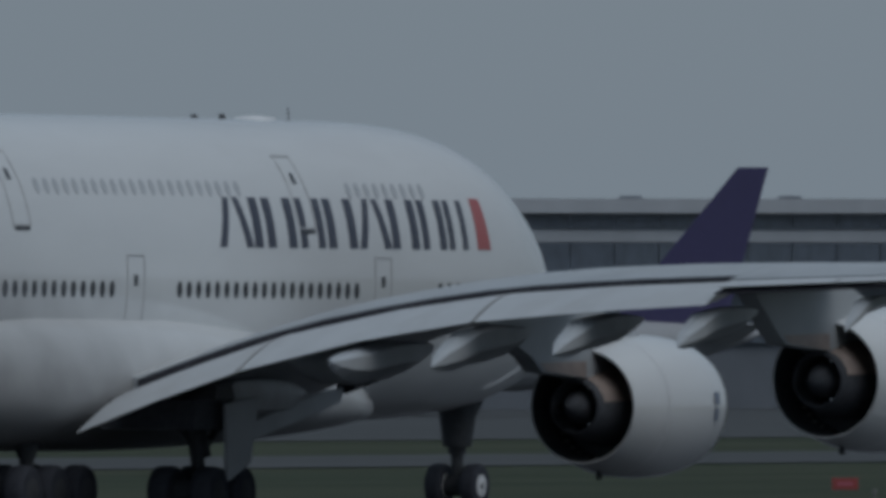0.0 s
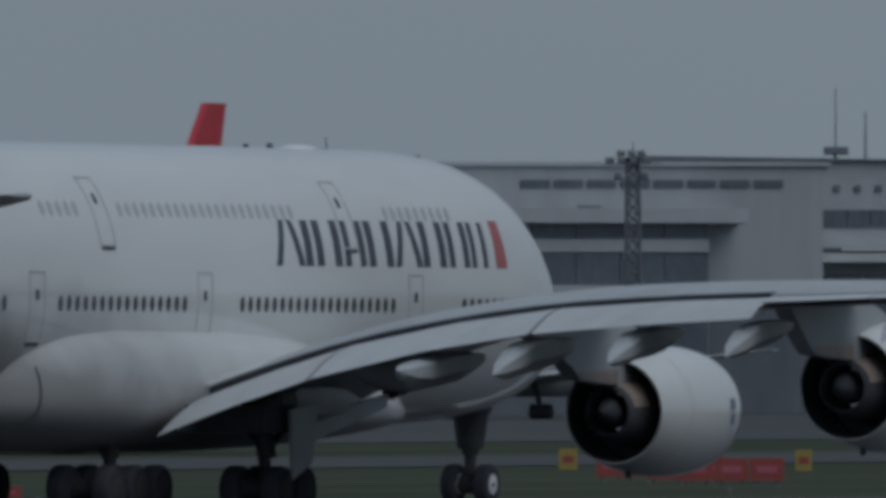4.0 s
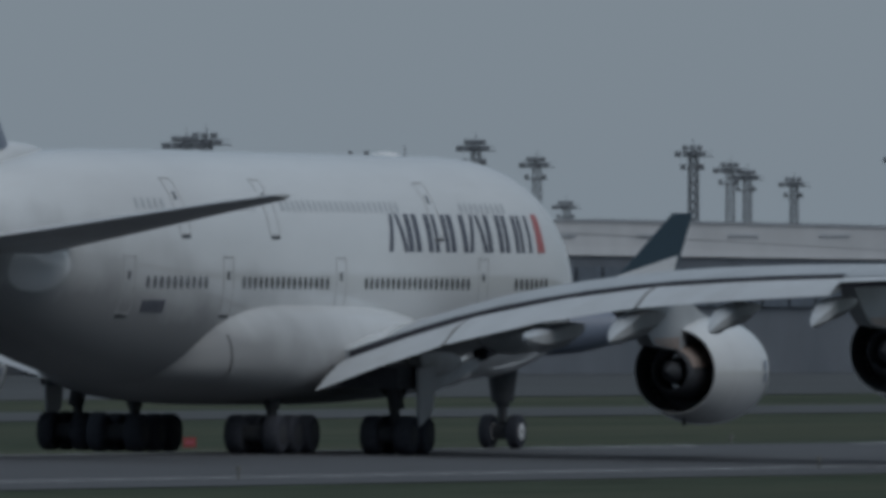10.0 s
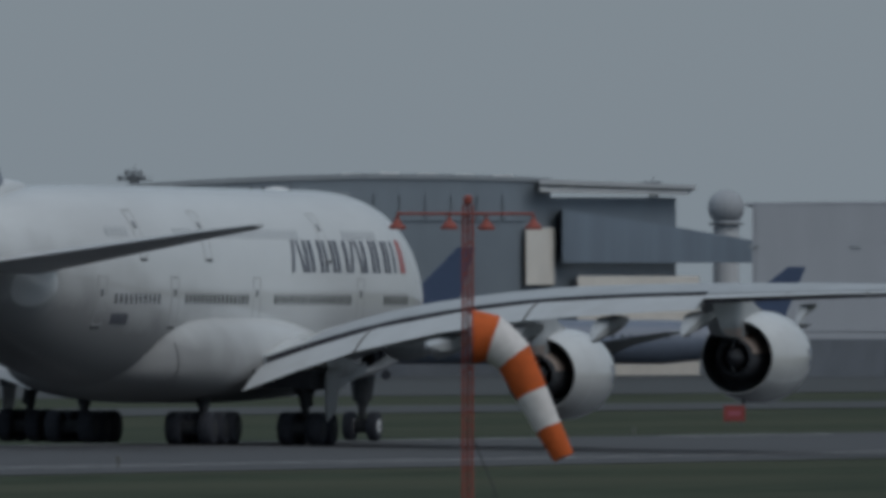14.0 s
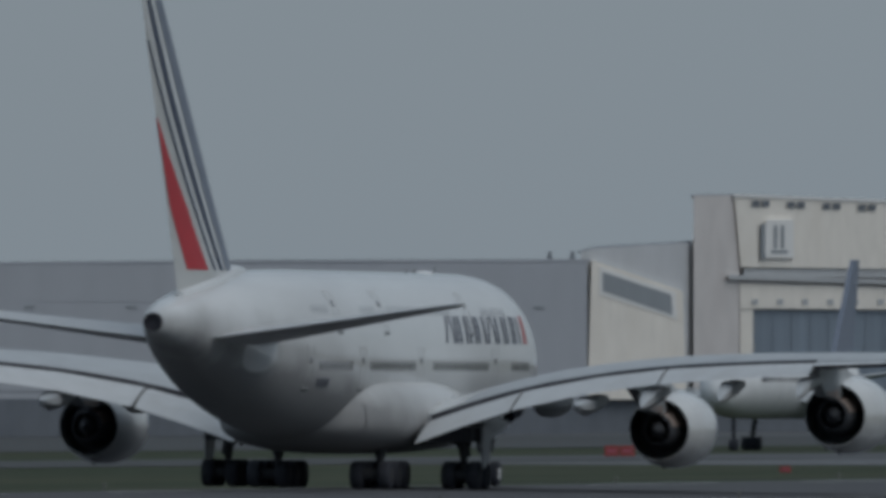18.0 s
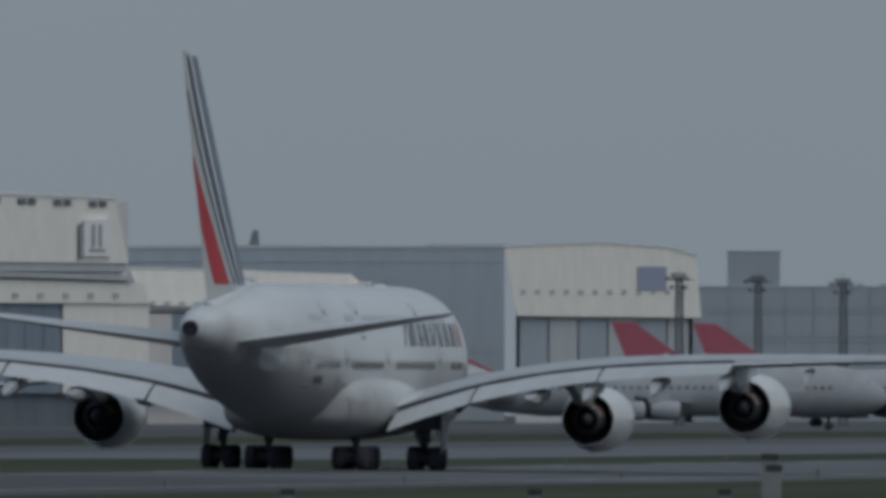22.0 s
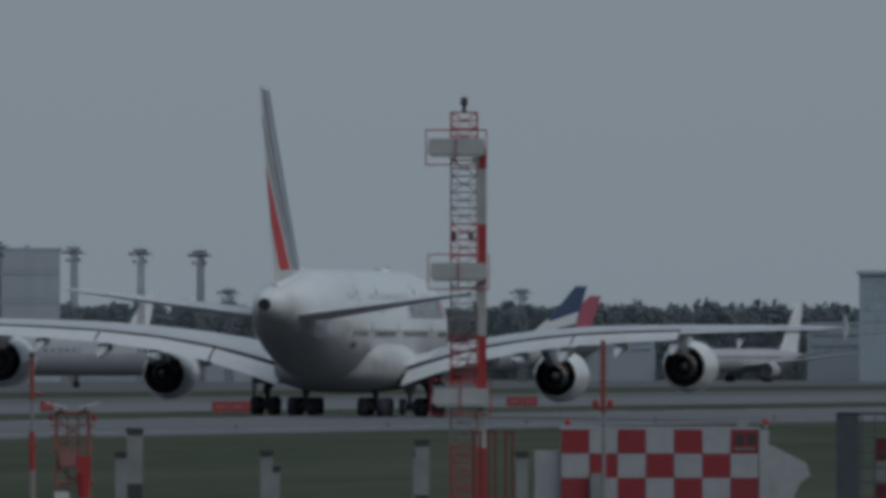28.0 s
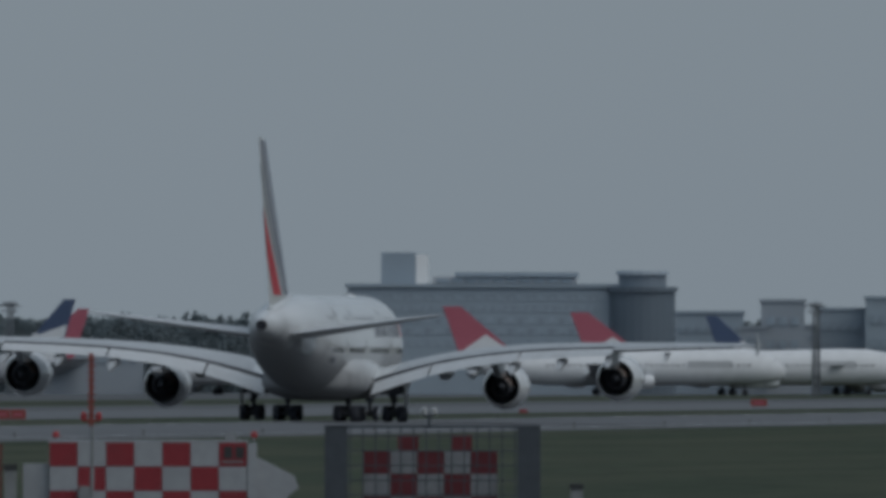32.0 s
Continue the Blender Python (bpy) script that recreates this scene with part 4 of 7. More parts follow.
s.panes("window", b, 23.1, 22.4, 0.455, 0.475, 8, -0.3, 0.3, TERMINAL_GLASS)
s.wall("plant_room", b, 23.42, 23.36, 0.5225, 0.54, 4, 10, TERMINAL_DARK)
s.face_runway()
# control block with ribbon windows, masts on its roof
s = Site(22.0, 2150)
b = s.thing("control_block", "grey concrete control block with ribbon windows and roof masts", "building")
s.outline("wall", b, [(22.78, 0.0), (22.78, 0.5345), (21.5, 0.516), (20.98, 0.452), (20.98, 0.0)], 0, 50, BLOCK_GREY)
s.wall("base", b, 22.78, 20.98, None, 0.0, 0, 50, BLOCK_GREY)
s.wall("ground_floor", b, 22.77, 20.99, None, 0.162, -1.6, -0.1, TERMINAL_DARK, "dark strip along the wall foot painted for haze")
s.outline("roof_edge", b, [(22.80, 0.5345), (22.80, 0.5395), (21.5, 0.521), (20.97, 0.457), (20.97, 0.452), (21.5, 0.516)], -1.5, 51, TERMINAL_DARK)
s.panes("window", b, 22.477, 22.116, 0.352, 0.397, 6, -0.3, 0.4, TERMINAL_GLASS, 0.03)
s.panes("window", b, 22.56, 22.485, 0.352, 0.368, 2, -0.3, 0.4, TERMINAL_GLASS, 0.05)
s.panes("window", b, 22.04, 22.00, 0.36, 0.397, 1, -0.3, 0.4, TERMINAL_GLASS)
s.panes("window", b, 21.86, 21.4, 0.352, 0.39, 6, -0.3, 0.4, TERMINAL_GLASS, 0.08)
s.wall("window_surround", b, 22.485, 22.305, 0.478, 0.487, -1.5, 0.4, TERMINAL_TRIM)
s.wall("window_surround", b, 22.485, 22.475, 0.436, 0.478, -1.5, 0.4, TERMINAL_TRIM)
s.panes("window", b, 22.47, 22.31, 0.44, 0.472, 3, -0.2, 0.4, TERMINAL_GLASS)
for k in range(5):
    s.wall("vent", b, 22.27 - 0.055 * k, 22.255 - 0.055 * k, 0.446, 0.462, -0.4, 0.4, TERMINAL_DARK)
s.wall("ledge", b, 22.0, 21.3, 0.437, 0.442, -2.5, 0.4, BLOCK_LIGHT)
s.panes("window", b, 22.611, 22.128, 0.273, 0.297, 8, -0.3, 0.4, TERMINAL_GLASS, 0.04)
s.panes("window", b, 21.9, 21.4, 0.28, 0.30, 6, -0.3, 0.4, TERMINAL_GLASS, 0.1)
s.outline("canopy", b, [(22.693, 0.262), (22.38, 0.262), (22.34, 0.243), (22.45, 0.228), (22.693, 0.228)], -14, 0, BLOCK_LIGHT, "pale canopy slab")
s.outline("canopy", b, [(22.40, 0.281), (21.3, 0.287), (21.3, 0.262), (22.38, 0.258)], -8, 0, BLOCK_LIGHT, "pale canopy slab")
s.panes("window", b, 22.72, 21.32, 0.165, 0.226, 16, -2, 0.4, TERMINAL_GLASS, 0.06)
s.panes("window", b, 22.72, 21.32, 0.02, 0.15, 16, -2, 0.4, TERMINAL_GLASS, 0.1)
s.wall("band", b, 21.72, 21.36, 0.455, 0.470, -3.0, -0.2, BLOCK_LIGHT, "pale spandrel band")
s.outline("eave", b, [(21.46, 0.452), (21.0, 0.437), (21.0, 0.431), (21.46, 0.446)], -4.0, -0.2, TERMINAL_TRIM, "thin pale eave")
s.wall("upper_storey", b, 21.86, 20.98, 0.392, 0.431, -3.0, -0.2, BLOCK_LIGHT, "pale upper-storey wall")
for a0, a1 in ((21.285, 21.225), (21.205, 21.135), (21.12, 21.02)):
    s.wall("window", b, a0, a1, 0.398, 0.424, -3.3, -2.9, TERMINAL_DARK)
s.wall("middle_storey", b, 22.02, 20.98, 0.348, 0.392, -2.0, -0.2, TERMINAL_GREY, "grey middle storey")
s.wall("roof_unit", b, 21.36, 21.31, 0.372, 0.384, -3.2, -2.0, TERMINAL_DARK)
s.wall("band", b, 21.38, 20.98, 0.318, 0.348, -6, -0.2, BLOCK_LIGHT, "pale upper-storey block")
s.wall("canopy", b, 21.95, 20.98, 0.3105, 0.315, -7, -0.2, TERMINAL_TRIM, "thin white canopy slab")
s.wall("canopy", b, 22.25, 20.98, 0.289, 0.2945, -7, -0.2, TERMINAL_TRIM, "thin white canopy slab")
s.wall("canopy", b, 21.9, 20.98, 0.302, 0.306, -6.5, -0.2, BLOCK_LIGHT)
s.wall("plant_room", b, 22.30, 22.235, 0.545, 0.565, 8, 16, TERMINAL_DARK)
s.wall("plant_room", b, 21.9, 21.81, 0.528, 0.553, 8, 16, TERMINAL_DARK)
for a, top, r in ((22.269, 0.7216, 0.15), (22.19, 0.6592, 0.2), (21.45, 0.69, 0.14), (21.9, 0.575, 0.12)):
    part("mast", Mesh().tube((s.X(a), 12, s.Z(0.525)), (s.X(a), 12, s.Z(top)), r, r * 0.5, 8), CLAD_DARK, b)
s.face_runway()
# main terminal with stepped, sloping roofs
s = Site(21.1, 2250)
b = s.thing("main_terminal", "wide grey terminal with stepped sloping roofs", "building")
s.outline("roof", b, [(21.76, 0.42), (21.76, 0.519), (21.35, 0.505), (20.96, 0.452), (20.56, 0.412), (20.56, 0.39)], 6, 70, BLOCK_GREY, "sloping grey roof")
s.outline("roof_rim", b, [(21.76, 0.519), (21.76, 0.526), (21.35, 0.512), (20.96, 0.459), (20.55, 0.418), (20.55, 0.410), (20.96, 0.452), (21.35, 0.505)], 4, 71, TERMINAL_DARK)
s.wall("wall", b, 21.3, 20.56, None, 0.392, 0, 70, BLOCK_LIGHT)
s.wall("upper_band", b, 21.3, 20.54, 0.372, 0.398, -3, 1, BLOCK_LIGHT)
s.panes("window", b, 21.28, 20.58, 0.325, 0.368, 12, -0.3, 0.5, TERMINAL_GLASS, 0.05)
s.wall("band", b, 21.3, 20.54, 0.300, 0.322, -4, 0.5, TERMINAL_TRIM, "pale fascia band")
s.wall("louvre", b, 21.28, 20.58, 0.268, 0.298, -0.4, 0.5, BLOCK_GREY)
s.panes("window", b, 21.28, 20.58, 0.200, 0.262, 12, -0.3, 0.5, TERMINAL_GLASS, 0.06)
s.wall("fascia", b, 21.3, 20.5, 0.176, 0.198, -8, 0.5, BLOCK_LIGHT)
# same painted haze along the foot of this terminal
s.wall("ground_floor", b, 21.3, 20.52, None, 0.174, -1.2, -0.1, TERMINAL_DARK, "dark strip along the wall foot painted for haze")
s.panes("window", b, 21.28, 20.58, 0.02, 0.17, 12, -1.5, -1.0, TERMINAL_GLASS, 0.1)
for k in range(4):
    s.wall("roof_vent", b, 21.1 - 0.1 * k, 21.06 - 0.1 * k, 0.40, 0.43 - 0.004 * k, -1, 4, TERMINAL_DARK)
s.face_runway()
# low concourse
s = Site(19.95, 2400)
b = s.thing("concourse", "low flat-roofed concourse with a dark window strip", "building")
s.wall("wall", b, 20.56, 19.3, None, 0.27, 0, 40, TERMINAL_LIGHT)
s.wall("roof", b, 20.6, 19.25, 0.27, 0.2836, -4, 44, TERMINAL_GREY)
s.panes("window", b, 20.54, 19.32, 0.232, 0.262, 20, -0.4, 0.4, TERMINAL_GLASS, 0.06)
s.panes("window", b, 20.54, 19.32, 0.12, 0.20, 20, -0.4, 0.4, TERMINAL_GLASS, 0.1)
s.wall("ground_floor", b, 20.55, 19.31, None, 0.115, -1.2, -0.1, TERMINAL_DARK, "dark strip along the wall foot painted for haze")
s.wall("hut", b, 20.2, 19.98, 0.2, 0.245, -14, -1, TERMINAL_LIGHT, "grey apron cabin")
s.wall("roof_plant", b, 20.47, 20.30, 0.2836, 0.305, 6, 14, TERMINAL_LIGHT)
s.face_runway()
# satellite hall with a long pale shell roof
s = Site(18.1, 2520)
b = s.thing("satellite_hall", "long satellite hall under a pale shell roof", "building")
s.outline("roof", b, [(20.005, 0.336), (19.75, 0.332), (19.567, 0.306), (19.43, 0.287), (19.3, 0.283), (18.7, 0.283), (18.1, 0.270), (17.4, 0.252), (16.95, 0.222), (16.78, 0.180), (16.78, 0.172), (17.4, 0.178), (18.1, 0.186), (18.7, 0.194), (19.2, 0.197), (19.43, 0.239), (19.62, 0.265), (19.77, 0.300), (20.0, 0.328)], -2, 60, ROOF_PALE, "pale curved shell roof with a raised prow")
s.outline("roof_rim", b, [(19.45, 0.289), (19.3, 0.289), (18.7, 0.290), (18.1, 0.277), (17.4, 0.259), (17.4, 0.253), (18.1, 0.271), (18.7, 0.284), (19.3, 0.284)], -2.2, 61, BLOCK_GREY)
s.outline("end_wall", b, [(19.99, 0.326), (19.77, 0.299), (19.62, 0.264), (19.43, 0.238), (19.2, 0.196), (18.7, 0.193), (18.1, 0.185), (17.4, 0.177), (16.79, 0.172), (16.79, 0.0), (19.9, 0.0), (19.9, 0.22), (19.935, 0.25), (19.945, 0.305)], -1, 58, TERMINAL_DARK, "dark glazed wall under the roof")
s.wall("base", b, 19.9, 16.79, None, 0.0, -1, 58, TERMINAL_DARK)
s.panes("window", b, 19.2, 16.82, 0.06, 0.165, 34, -1.6, -0.6, TERMINAL_GLASS, 0.08)
for k in range(9):
    s.wall("skylight", b, 19.1 - 0.24 * k, 19.02 - 0.24 * k, 0.245, 0.25, -2.2, -1.5, TERMINAL_LIGHT)
for k in range(3):
    s.wall("roof_plant", b, 18.95 - 0.02 * k, 18.935 - 0.02 * k, 0.289, 0.30, 2, 5, TERMINAL_LIGHT)
s.face_runway()
# small service block with a logo board and a radome
s = Site(16.95, 2700)
b = s.thing("service_block", "small white service block with a faded logo board", "building")
s.wall("wall", b, 17.06, 16.78, None, 0.290, 0, 20, WAREHOUSE)
s.wall("roof", b, 17.07, 16.77, 0.290, 0.297, -1, 21, CLAD_GREY)
s.wall("logo_board", b, 17.02, 16.93, 0.25, 0.28, -0.6, 0.1, BLUE_MARK, "plain blue logo patch")
s.panes("window", b, 17.05, 16.8, 0.16, 0.2, 5, -0.3, 0.3, GLAZING, 0.3)
s.face_runway()


def radome(az, dist, top, radius_deg, mat, label):
    st = Site(az, dist)
    r = dist * math.tan(radians(radius_deg))
    t = st.thing("radome", label, "radar dome")
    cz = st.Z(top) - r
    part("dome", Mesh().revolve([(r * math.cos(math.pi * k / 12), max(0.02, r * math.sin(math.pi * k / 12))) for k in range(11)], (0, 12, cz), axis="z", n=20), mat, t, "faceted dome")
    part("tower", Mesh().tube((0, 12, GZ), (0, 12, cz - r * 0.7), r * 0.75, r * 0.7, 16), CLAD_LIGHT, t)
    part("platform", Mesh().tube((0, 12, cz - r * 0.95), (0, 12, cz - r * 0.82), r * 0.95, r * 0.95, 16), MAST_STEEL, t)


radome(16.886, 2720, 0.379, 0.044, RADOME, "white radar dome on a short tower")
radome(15.228, 3060, 0.394, 0.048, TERMINAL_GREY, "grey radar dome beyond the long hangar")
# stub tower
s = Site(17.13, 2710)
b = s.thing("signal_tower", "short white tower with a dark cabin", "tower")
s.wall("shaft", b, 17.155, 17.105, None, 0.35, 0, 3, CLAD_LIGHT)
s.wall("cabin", b, 17.168, 17.095, 0.35, 0.3709, -1, 4, MAST_STEEL)
s.face_runway()
# big blue-grey hall with an arched roof
s = Site(16.05, 2875)
b = s.thing("freight_hall", "big blue-grey freight hall with a shallow arched roof", "building")
arch = [(16.81, 0.405), (16.6, 0.418), (16.4, 0.428), (16.19, 0.434), (15.95, 0.432), (15.69, 0.424)]
s.outline("wall", b, [(16.81, 0.0), (16.81, 0.392)] + [(a, e - 0.012) for a, e in arch[1:]] + [(15.69, 0.372), (15.36, 0.372), (15.36, 0.0)], 2, 80, FREIGHT_BLUE)
s.wall("base", b, 16.81, 15.36, None, 0.0, 2, 80, TERMINAL_DARK, "darker lowest part of the wall")
s.outline("roof", b, arch + [(15.69, 0.412)] + [(a, e - 0.013) for a, e in arch[::-1][1:]], 1.2, 82, CLAD_DARK, "dark arched roof edge")
s.outline("canopy_roof", b, [(15.72, 0.418), (15.31, 0.403), (15.31, 0.392), (15.72, 0.405)], -10, 60, CLAD_GREY)
s.outline("canopy_strip", b, [(15.72, 0.400), (15.33, 0.388), (15.33, 0.379), (15.72, 0.386)], -8, 2, BRIGHT_TRIM, "white strip below the canopy")
s.panes("panel", b, 16.7, 15.75, 0.31, 0.38, 14, 1.4, 2.2, FREIGHT_BLUE, 0.05)
s.wall("board", b, 16.35, 16.22, 0.355, 0.385, 1.0, 2.2, WAREHOUSE, "pale board")
s.wall("white_column", b, 16.18, 16.14, 0.1525, 0.252, -1, 2.2, CREAM, "cream panel")
s.wall("white_column", b, 15.755, 15.68, 0.142, 0.292, -1, 2.2, CREAM, "cream panel")
s.wall("gate", b, 16.6, 16.25, 0.02, 0.27, 1.0, 2.2, CLAD_DARK)
s.outline("blue_roof", b, [(15.66, 0.34), (15.4, 0.30), (15.05, 0.24), (15.05, 0.20), (15.66, 0.20)], -6, 2, HANGAR_DOOR, "blue lean-to roof")
s.outline("pipe_bridge", b, [(16.8, 0.2), (16.4, 0.185), (16.1, 0.165), (16.1, 0.15), (16.4, 0.17), (16.8, 0.185)], -12, -9, CLAD_GREY)
s.wall("annex", b, 15.62, 15.3, None, 0.165, -8, 0, CREAM, "cream annex")
for k in range(5):
    s.wall("roof_lantern", b, 16.24 - 0.1 * k, 16.19 - 0.1 * k, 0.428, 0.437 - 0.002 * abs(k - 1), 2, 8, BRIGHT_TRIM)
s.face_runway()
# long plain hangar
s = Site(14.27, 3000)
b = s.thing("long_hangar", "long plain grey maintenance hangar with small wall lamps", "building")
s.outline("wall", b, [(15.16, 0.0), (15.16, 0.352), (14.3, 0.360), (13.422, 0.362), (13.422, 0.0)], 0, 90, HANGAR_PLAIN)
s.wall("base", b, 15.16, 13.422, None, 0.0, 0, 90, TERMINAL_DARK, "darker lowest part of the wall")
s.outline("roof_edge", b, [(15.18, 0.352), (15.18, 0.358), (14.3, 0.366), (13.415, 0.369), (13.415, 0.362), (14.3, 0.360)], -0.26, 91, HANGAR_PLAIN)
s.panes("panel", b, 15.15, 13.425, 0.255, 0.3515, 26, -0.25, 0.2, HANGAR_PLAIN, 0.004)
s.wall("ledge", b, 15.15, 13.425, 0.246, 0.255, -0.3, 0.2, HANGAR_PLAIN)
s.panes("panel", b, 15.15, 13.425, 0.02, 0.246, 26, -0.25, 0.2, HANGAR_PLAIN, 0.004)
for k in range(7):
    s.wall("wall_lamp", b, 15.17 - 0.268 * k, 15.17 - 0.268 * k - 0.028, 0.239, 0.246, -0.7, 0.2, CLAD_DARK)
s.wall("maroon_door", b, 14.0, 13.905, 0.02, 0.2445, -0.8, 0.2, SHUTTER, "tall maroon door")
for k in range(3):
    s.wall("faded_sign_bar", b, 13.752 - 0.036 * k, 13.73 - 0.036 * k, 0.213, 0.2475, -0.7, 0.2, TERMINAL_DARK)
s.wall("faded_sign_bar", b, 13.77, 13.63, 0.206, 0.211, -0.6, 0.2, CLAD_GREY)
for a in (13.52, 13.46):
    part("roof_aerial", Mesh().tube((s.X(a), 5, s.Z(0.362)), (s.X(a), 5, s.Z(0.39)), 0.5, 0.2, 8), MAST_STEEL, b)
s.face_runway()


def lamp_pairs(st, b, az0, az1, el0, el1, n):
    for k in range(n):
        u = k / (n - 1)
        a, e = az0 + (az1 - az0) * u, el0 + (el1 - el0) * u
        for d in (0.013, -0.013):
            st.wall("wall_lamp", b, a + d + 0.010, a + d - 0.010, e - 0.010, e + 0.006, -4.9, -3.9, TERMINAL_DARK)


def logo_board(st, b, az0, az1, el0, el1, proud):
    lb = st.wall("logo_board", b, az0, az1, el0, el1, -proud - 2.2, -proud, BRIGHT_TRIM, "white board with plain dark marks")
    # the board's shaded left edge is a dark painted strip
    st.wall("board_side", lb, az0 + 0.012, az0, el0 - 0.004, el1 - 0.012, -proud - 2.0, -proud, CLAD_DARK, "dark strip painted as the shaded side of the board")
    w, h = az0 - az1, el1 - el0
    for u0, u1, v0, v1 in ((0.3, 0.42, 0.25, 0.85), (0.55, 0.67, 0.25, 0.85), (0.2, 0.8, 0.12, 0.2)):
        st.wall("logo_mark", lb, az0 - w * u0, az0 - w * u1, el0 + h * v0, el0 + h * v1, -proud - 2.5, -proud - 2.2, CLAD_DARK)


# tall cream hangar with a sloped door head
s = Site(12.75, 3400)
b = s.thing("jumbo_hangar", "tall cream hangar with a sloped head over a blue door", "building")
s.outline("linking_wall", b, [(13.44, 0.0), (13.44, 0.39), (13.40, 0.398), (13.14, 0.4135), (13.14, 0.0)], 1.5, 90, CLAD_LIGHT, "grey linking wing")
s.outline("linking_roof", b, [(13.45, 0.39), (13.40, 0.404), (13.13, 0.4195), (13.13, 0.4135), (13.40, 0.398)], 5, 91, CLAD_DARK)
# side wall gets a greyer colour than the front to paint its shade
s.outline("side_wall", b, [(13.142, 0.0), (13.142, 0.5354), (13.03, 0.537), (13.022, 0.5365), (13.022, 0.0)], -2.6, 90, TWIN_PALE, "side wall painted greyer for its shade")
s.outline("rear_wall", b, [(13.02, 0.0), (13.02, 0.5365), (12.42, 0.50), (12.42, 0.0)], 1.2, 90, TWIN_PALE)
s.wall("base", b, 13.44, 12.40, None, 0.0, 4, 90, TERMINAL_DARK, "darker lowest part of the wall")
s.outline("side_roof", b, [(13.15, 0.5354), (13.15, 0.540), (13.03, 0.5415), (13.03, 0.537)], 3, 91, CLAD_DARK)
s.outline("door_head", b, [(13.035, 0.533), (12.455, 0.511), (12.42, 0.342), (13.018, 0.348)], -4, 6, CREAM, "sloping cream door head")
s.outline("top_trim", b, [(13.037, 0.533), (13.037, 0.540), (12.452, 0.5175), (12.455, 0.511)], -5, 6, BRIGHT_TRIM)
# grey band paints the shadow below the sloping head
s.wall("gap_panel", b, 13.01, 12.43, 0.322, 0.344, -2.6, 5, CLAD_GREY)
s.outline("ledge", b, [(13.05, 0.328), (12.41, 0.308), (12.41, 0.296), (13.05, 0.316)], -6, 5, CLAD_GREY)
s.outline("beam", b, [(13.02, 0.306), (12.38, 0.29), (12.365, 0.236), (13.02, 0.24)], -3, 5, CREAM, "cream beam over the door")
for k in range(9):
    s.wall("beam_lamp", b, 12.98 - 0.066 * k + 0.008, 12.98 - 0.066 * k - 0.008, 0.25, 0.264, -3.6, -3, CLAD_GREY)
s.wall("door", b, 12.985, 12.592, 0.0, 0.236, 1, 5, HANGAR_DOOR, "dark blue sliding door")
s.panes("door_leaf", b, 12.983, 12.594, 0.0, 0.235, 8, 0.4, 1.0, HANGAR_DOOR, 0.03)
s.wall("door", b, 12.592, 12.365, 0.0, 0.236, -1, 5, CREAM, "cream sliding door leaf")
s.wall("column", b, 13.02, 12.985, 0.0, 0.24, -2, 5, CREAM)
lamp_pairs(s, b, 12.965, 12.50, 0.517, 0.50, 6)
logo_board(s, b, 12.953, 12.879, 0.372, 0.473, 4)
logo_board(s, b, 12.537, 12.467, 0.36, 0.459, 4)
s.outline("stair_wing", b, [(13.42, 0.0), (13.41, 0.367), (13.17, 0.285), (13.16, 0.0)], -3.2, 4, CREAM, "cream stair wing")
s.outline("slanted_window", b, [(13.39, 0.35), (13.19, 0.283), (13.185, 0.21), (13.39, 0.275)], -3.6, -3.1, BRIGHT_TRIM)
s.outline("slanted_glass", b, [(13.38, 0.335), (13.20, 0.275), (13.197, 0.222), (13.38, 0.285)], -3.8, -3.6, CLAD_DARK)
s.face_runway()
# lower cream hangar beside it
s = Site(12.1, 3610)
b = s.thing("twin_hangar", "low pale twin hangar with a sloping door head", "building")
head = s.outline("door_head", b, [(12.419, 0.329), (12.144, 0.3215), (11.832, 0.3105), (11.797, 0.287), (11.768, 0.219), (12.373, 0.2305)], -6, 6, CREAM, "bright sloping pale door head")
foot = min(v.co.z for v in head.data.vertices)
for v in head.data.vertices:
    if v.co.y < 0:
        v.co.y += 0.8 * (v.co.z - foot)
s.outline("top_trim", b, [(12.421, 0.329), (12.421, 0.3335), (12.144, 0.326), (11.83, 0.315), (11.832, 0.3105), (12.144, 0.3215)], -1.2, 6.2, BRIGHT_TRIM)
s.wall("wall", b, 12.37, 11.775, None, 0.295, 6.5, 80, TWIN_PALE)
s.outline("beam", b, [(12.37, 0.2295), (11.77, 0.218), (11.77, 0.209), (12.37, 0.22)], -3, 6, CLAD_LIGHT)
for k in range(15):
    a = 12.355 - 0.039 * k
    e = 0.2305 - 0.019 * (12.373 - a) + 0.004
    s.wall("head_lamp", b, a + 0.008, a - 0.008, e + 0.002, e + 0.009, -6.3, -5.5, CLAD_LIGHT)
s.wall("door_frame", b, 12.37, 11.80, 0.0, 0.2085, -4.9, 6.4, TWIN_PALE)
for a0, a1, mat in ((12.36, 12.31, TWIN_PALE), (12.303, 12.206, HANGAR_DOOR), (12.20, 12.165, TWIN_PALE), (12.16, 12.11, CLAD_LIGHT), (12.105, 12.06, TWIN_PALE), (12.055, 11.99, CLAD_LIGHT), (11.985, 11.94, TWIN_PALE), (11.935, 11.875, CLAD_LIGHT), (11.87, 11.816, TWIN_PALE)):
    s.wall("bay_door", b, a0, a1, 0.0, 0.2085, -5.2, 6.3, mat)
logo_board(s, b, 12.125, 12.075, 0.235, 0.312, 5)
logo_board(s, b, 11.82, 11.779, 0.228, 0.294, 5)
s.face_runway()
# blue-grey hall behind
s = Site(11.9, 3900)
b = s.thing("rear_hall", "long blue-grey hall with a flat roof", "building")
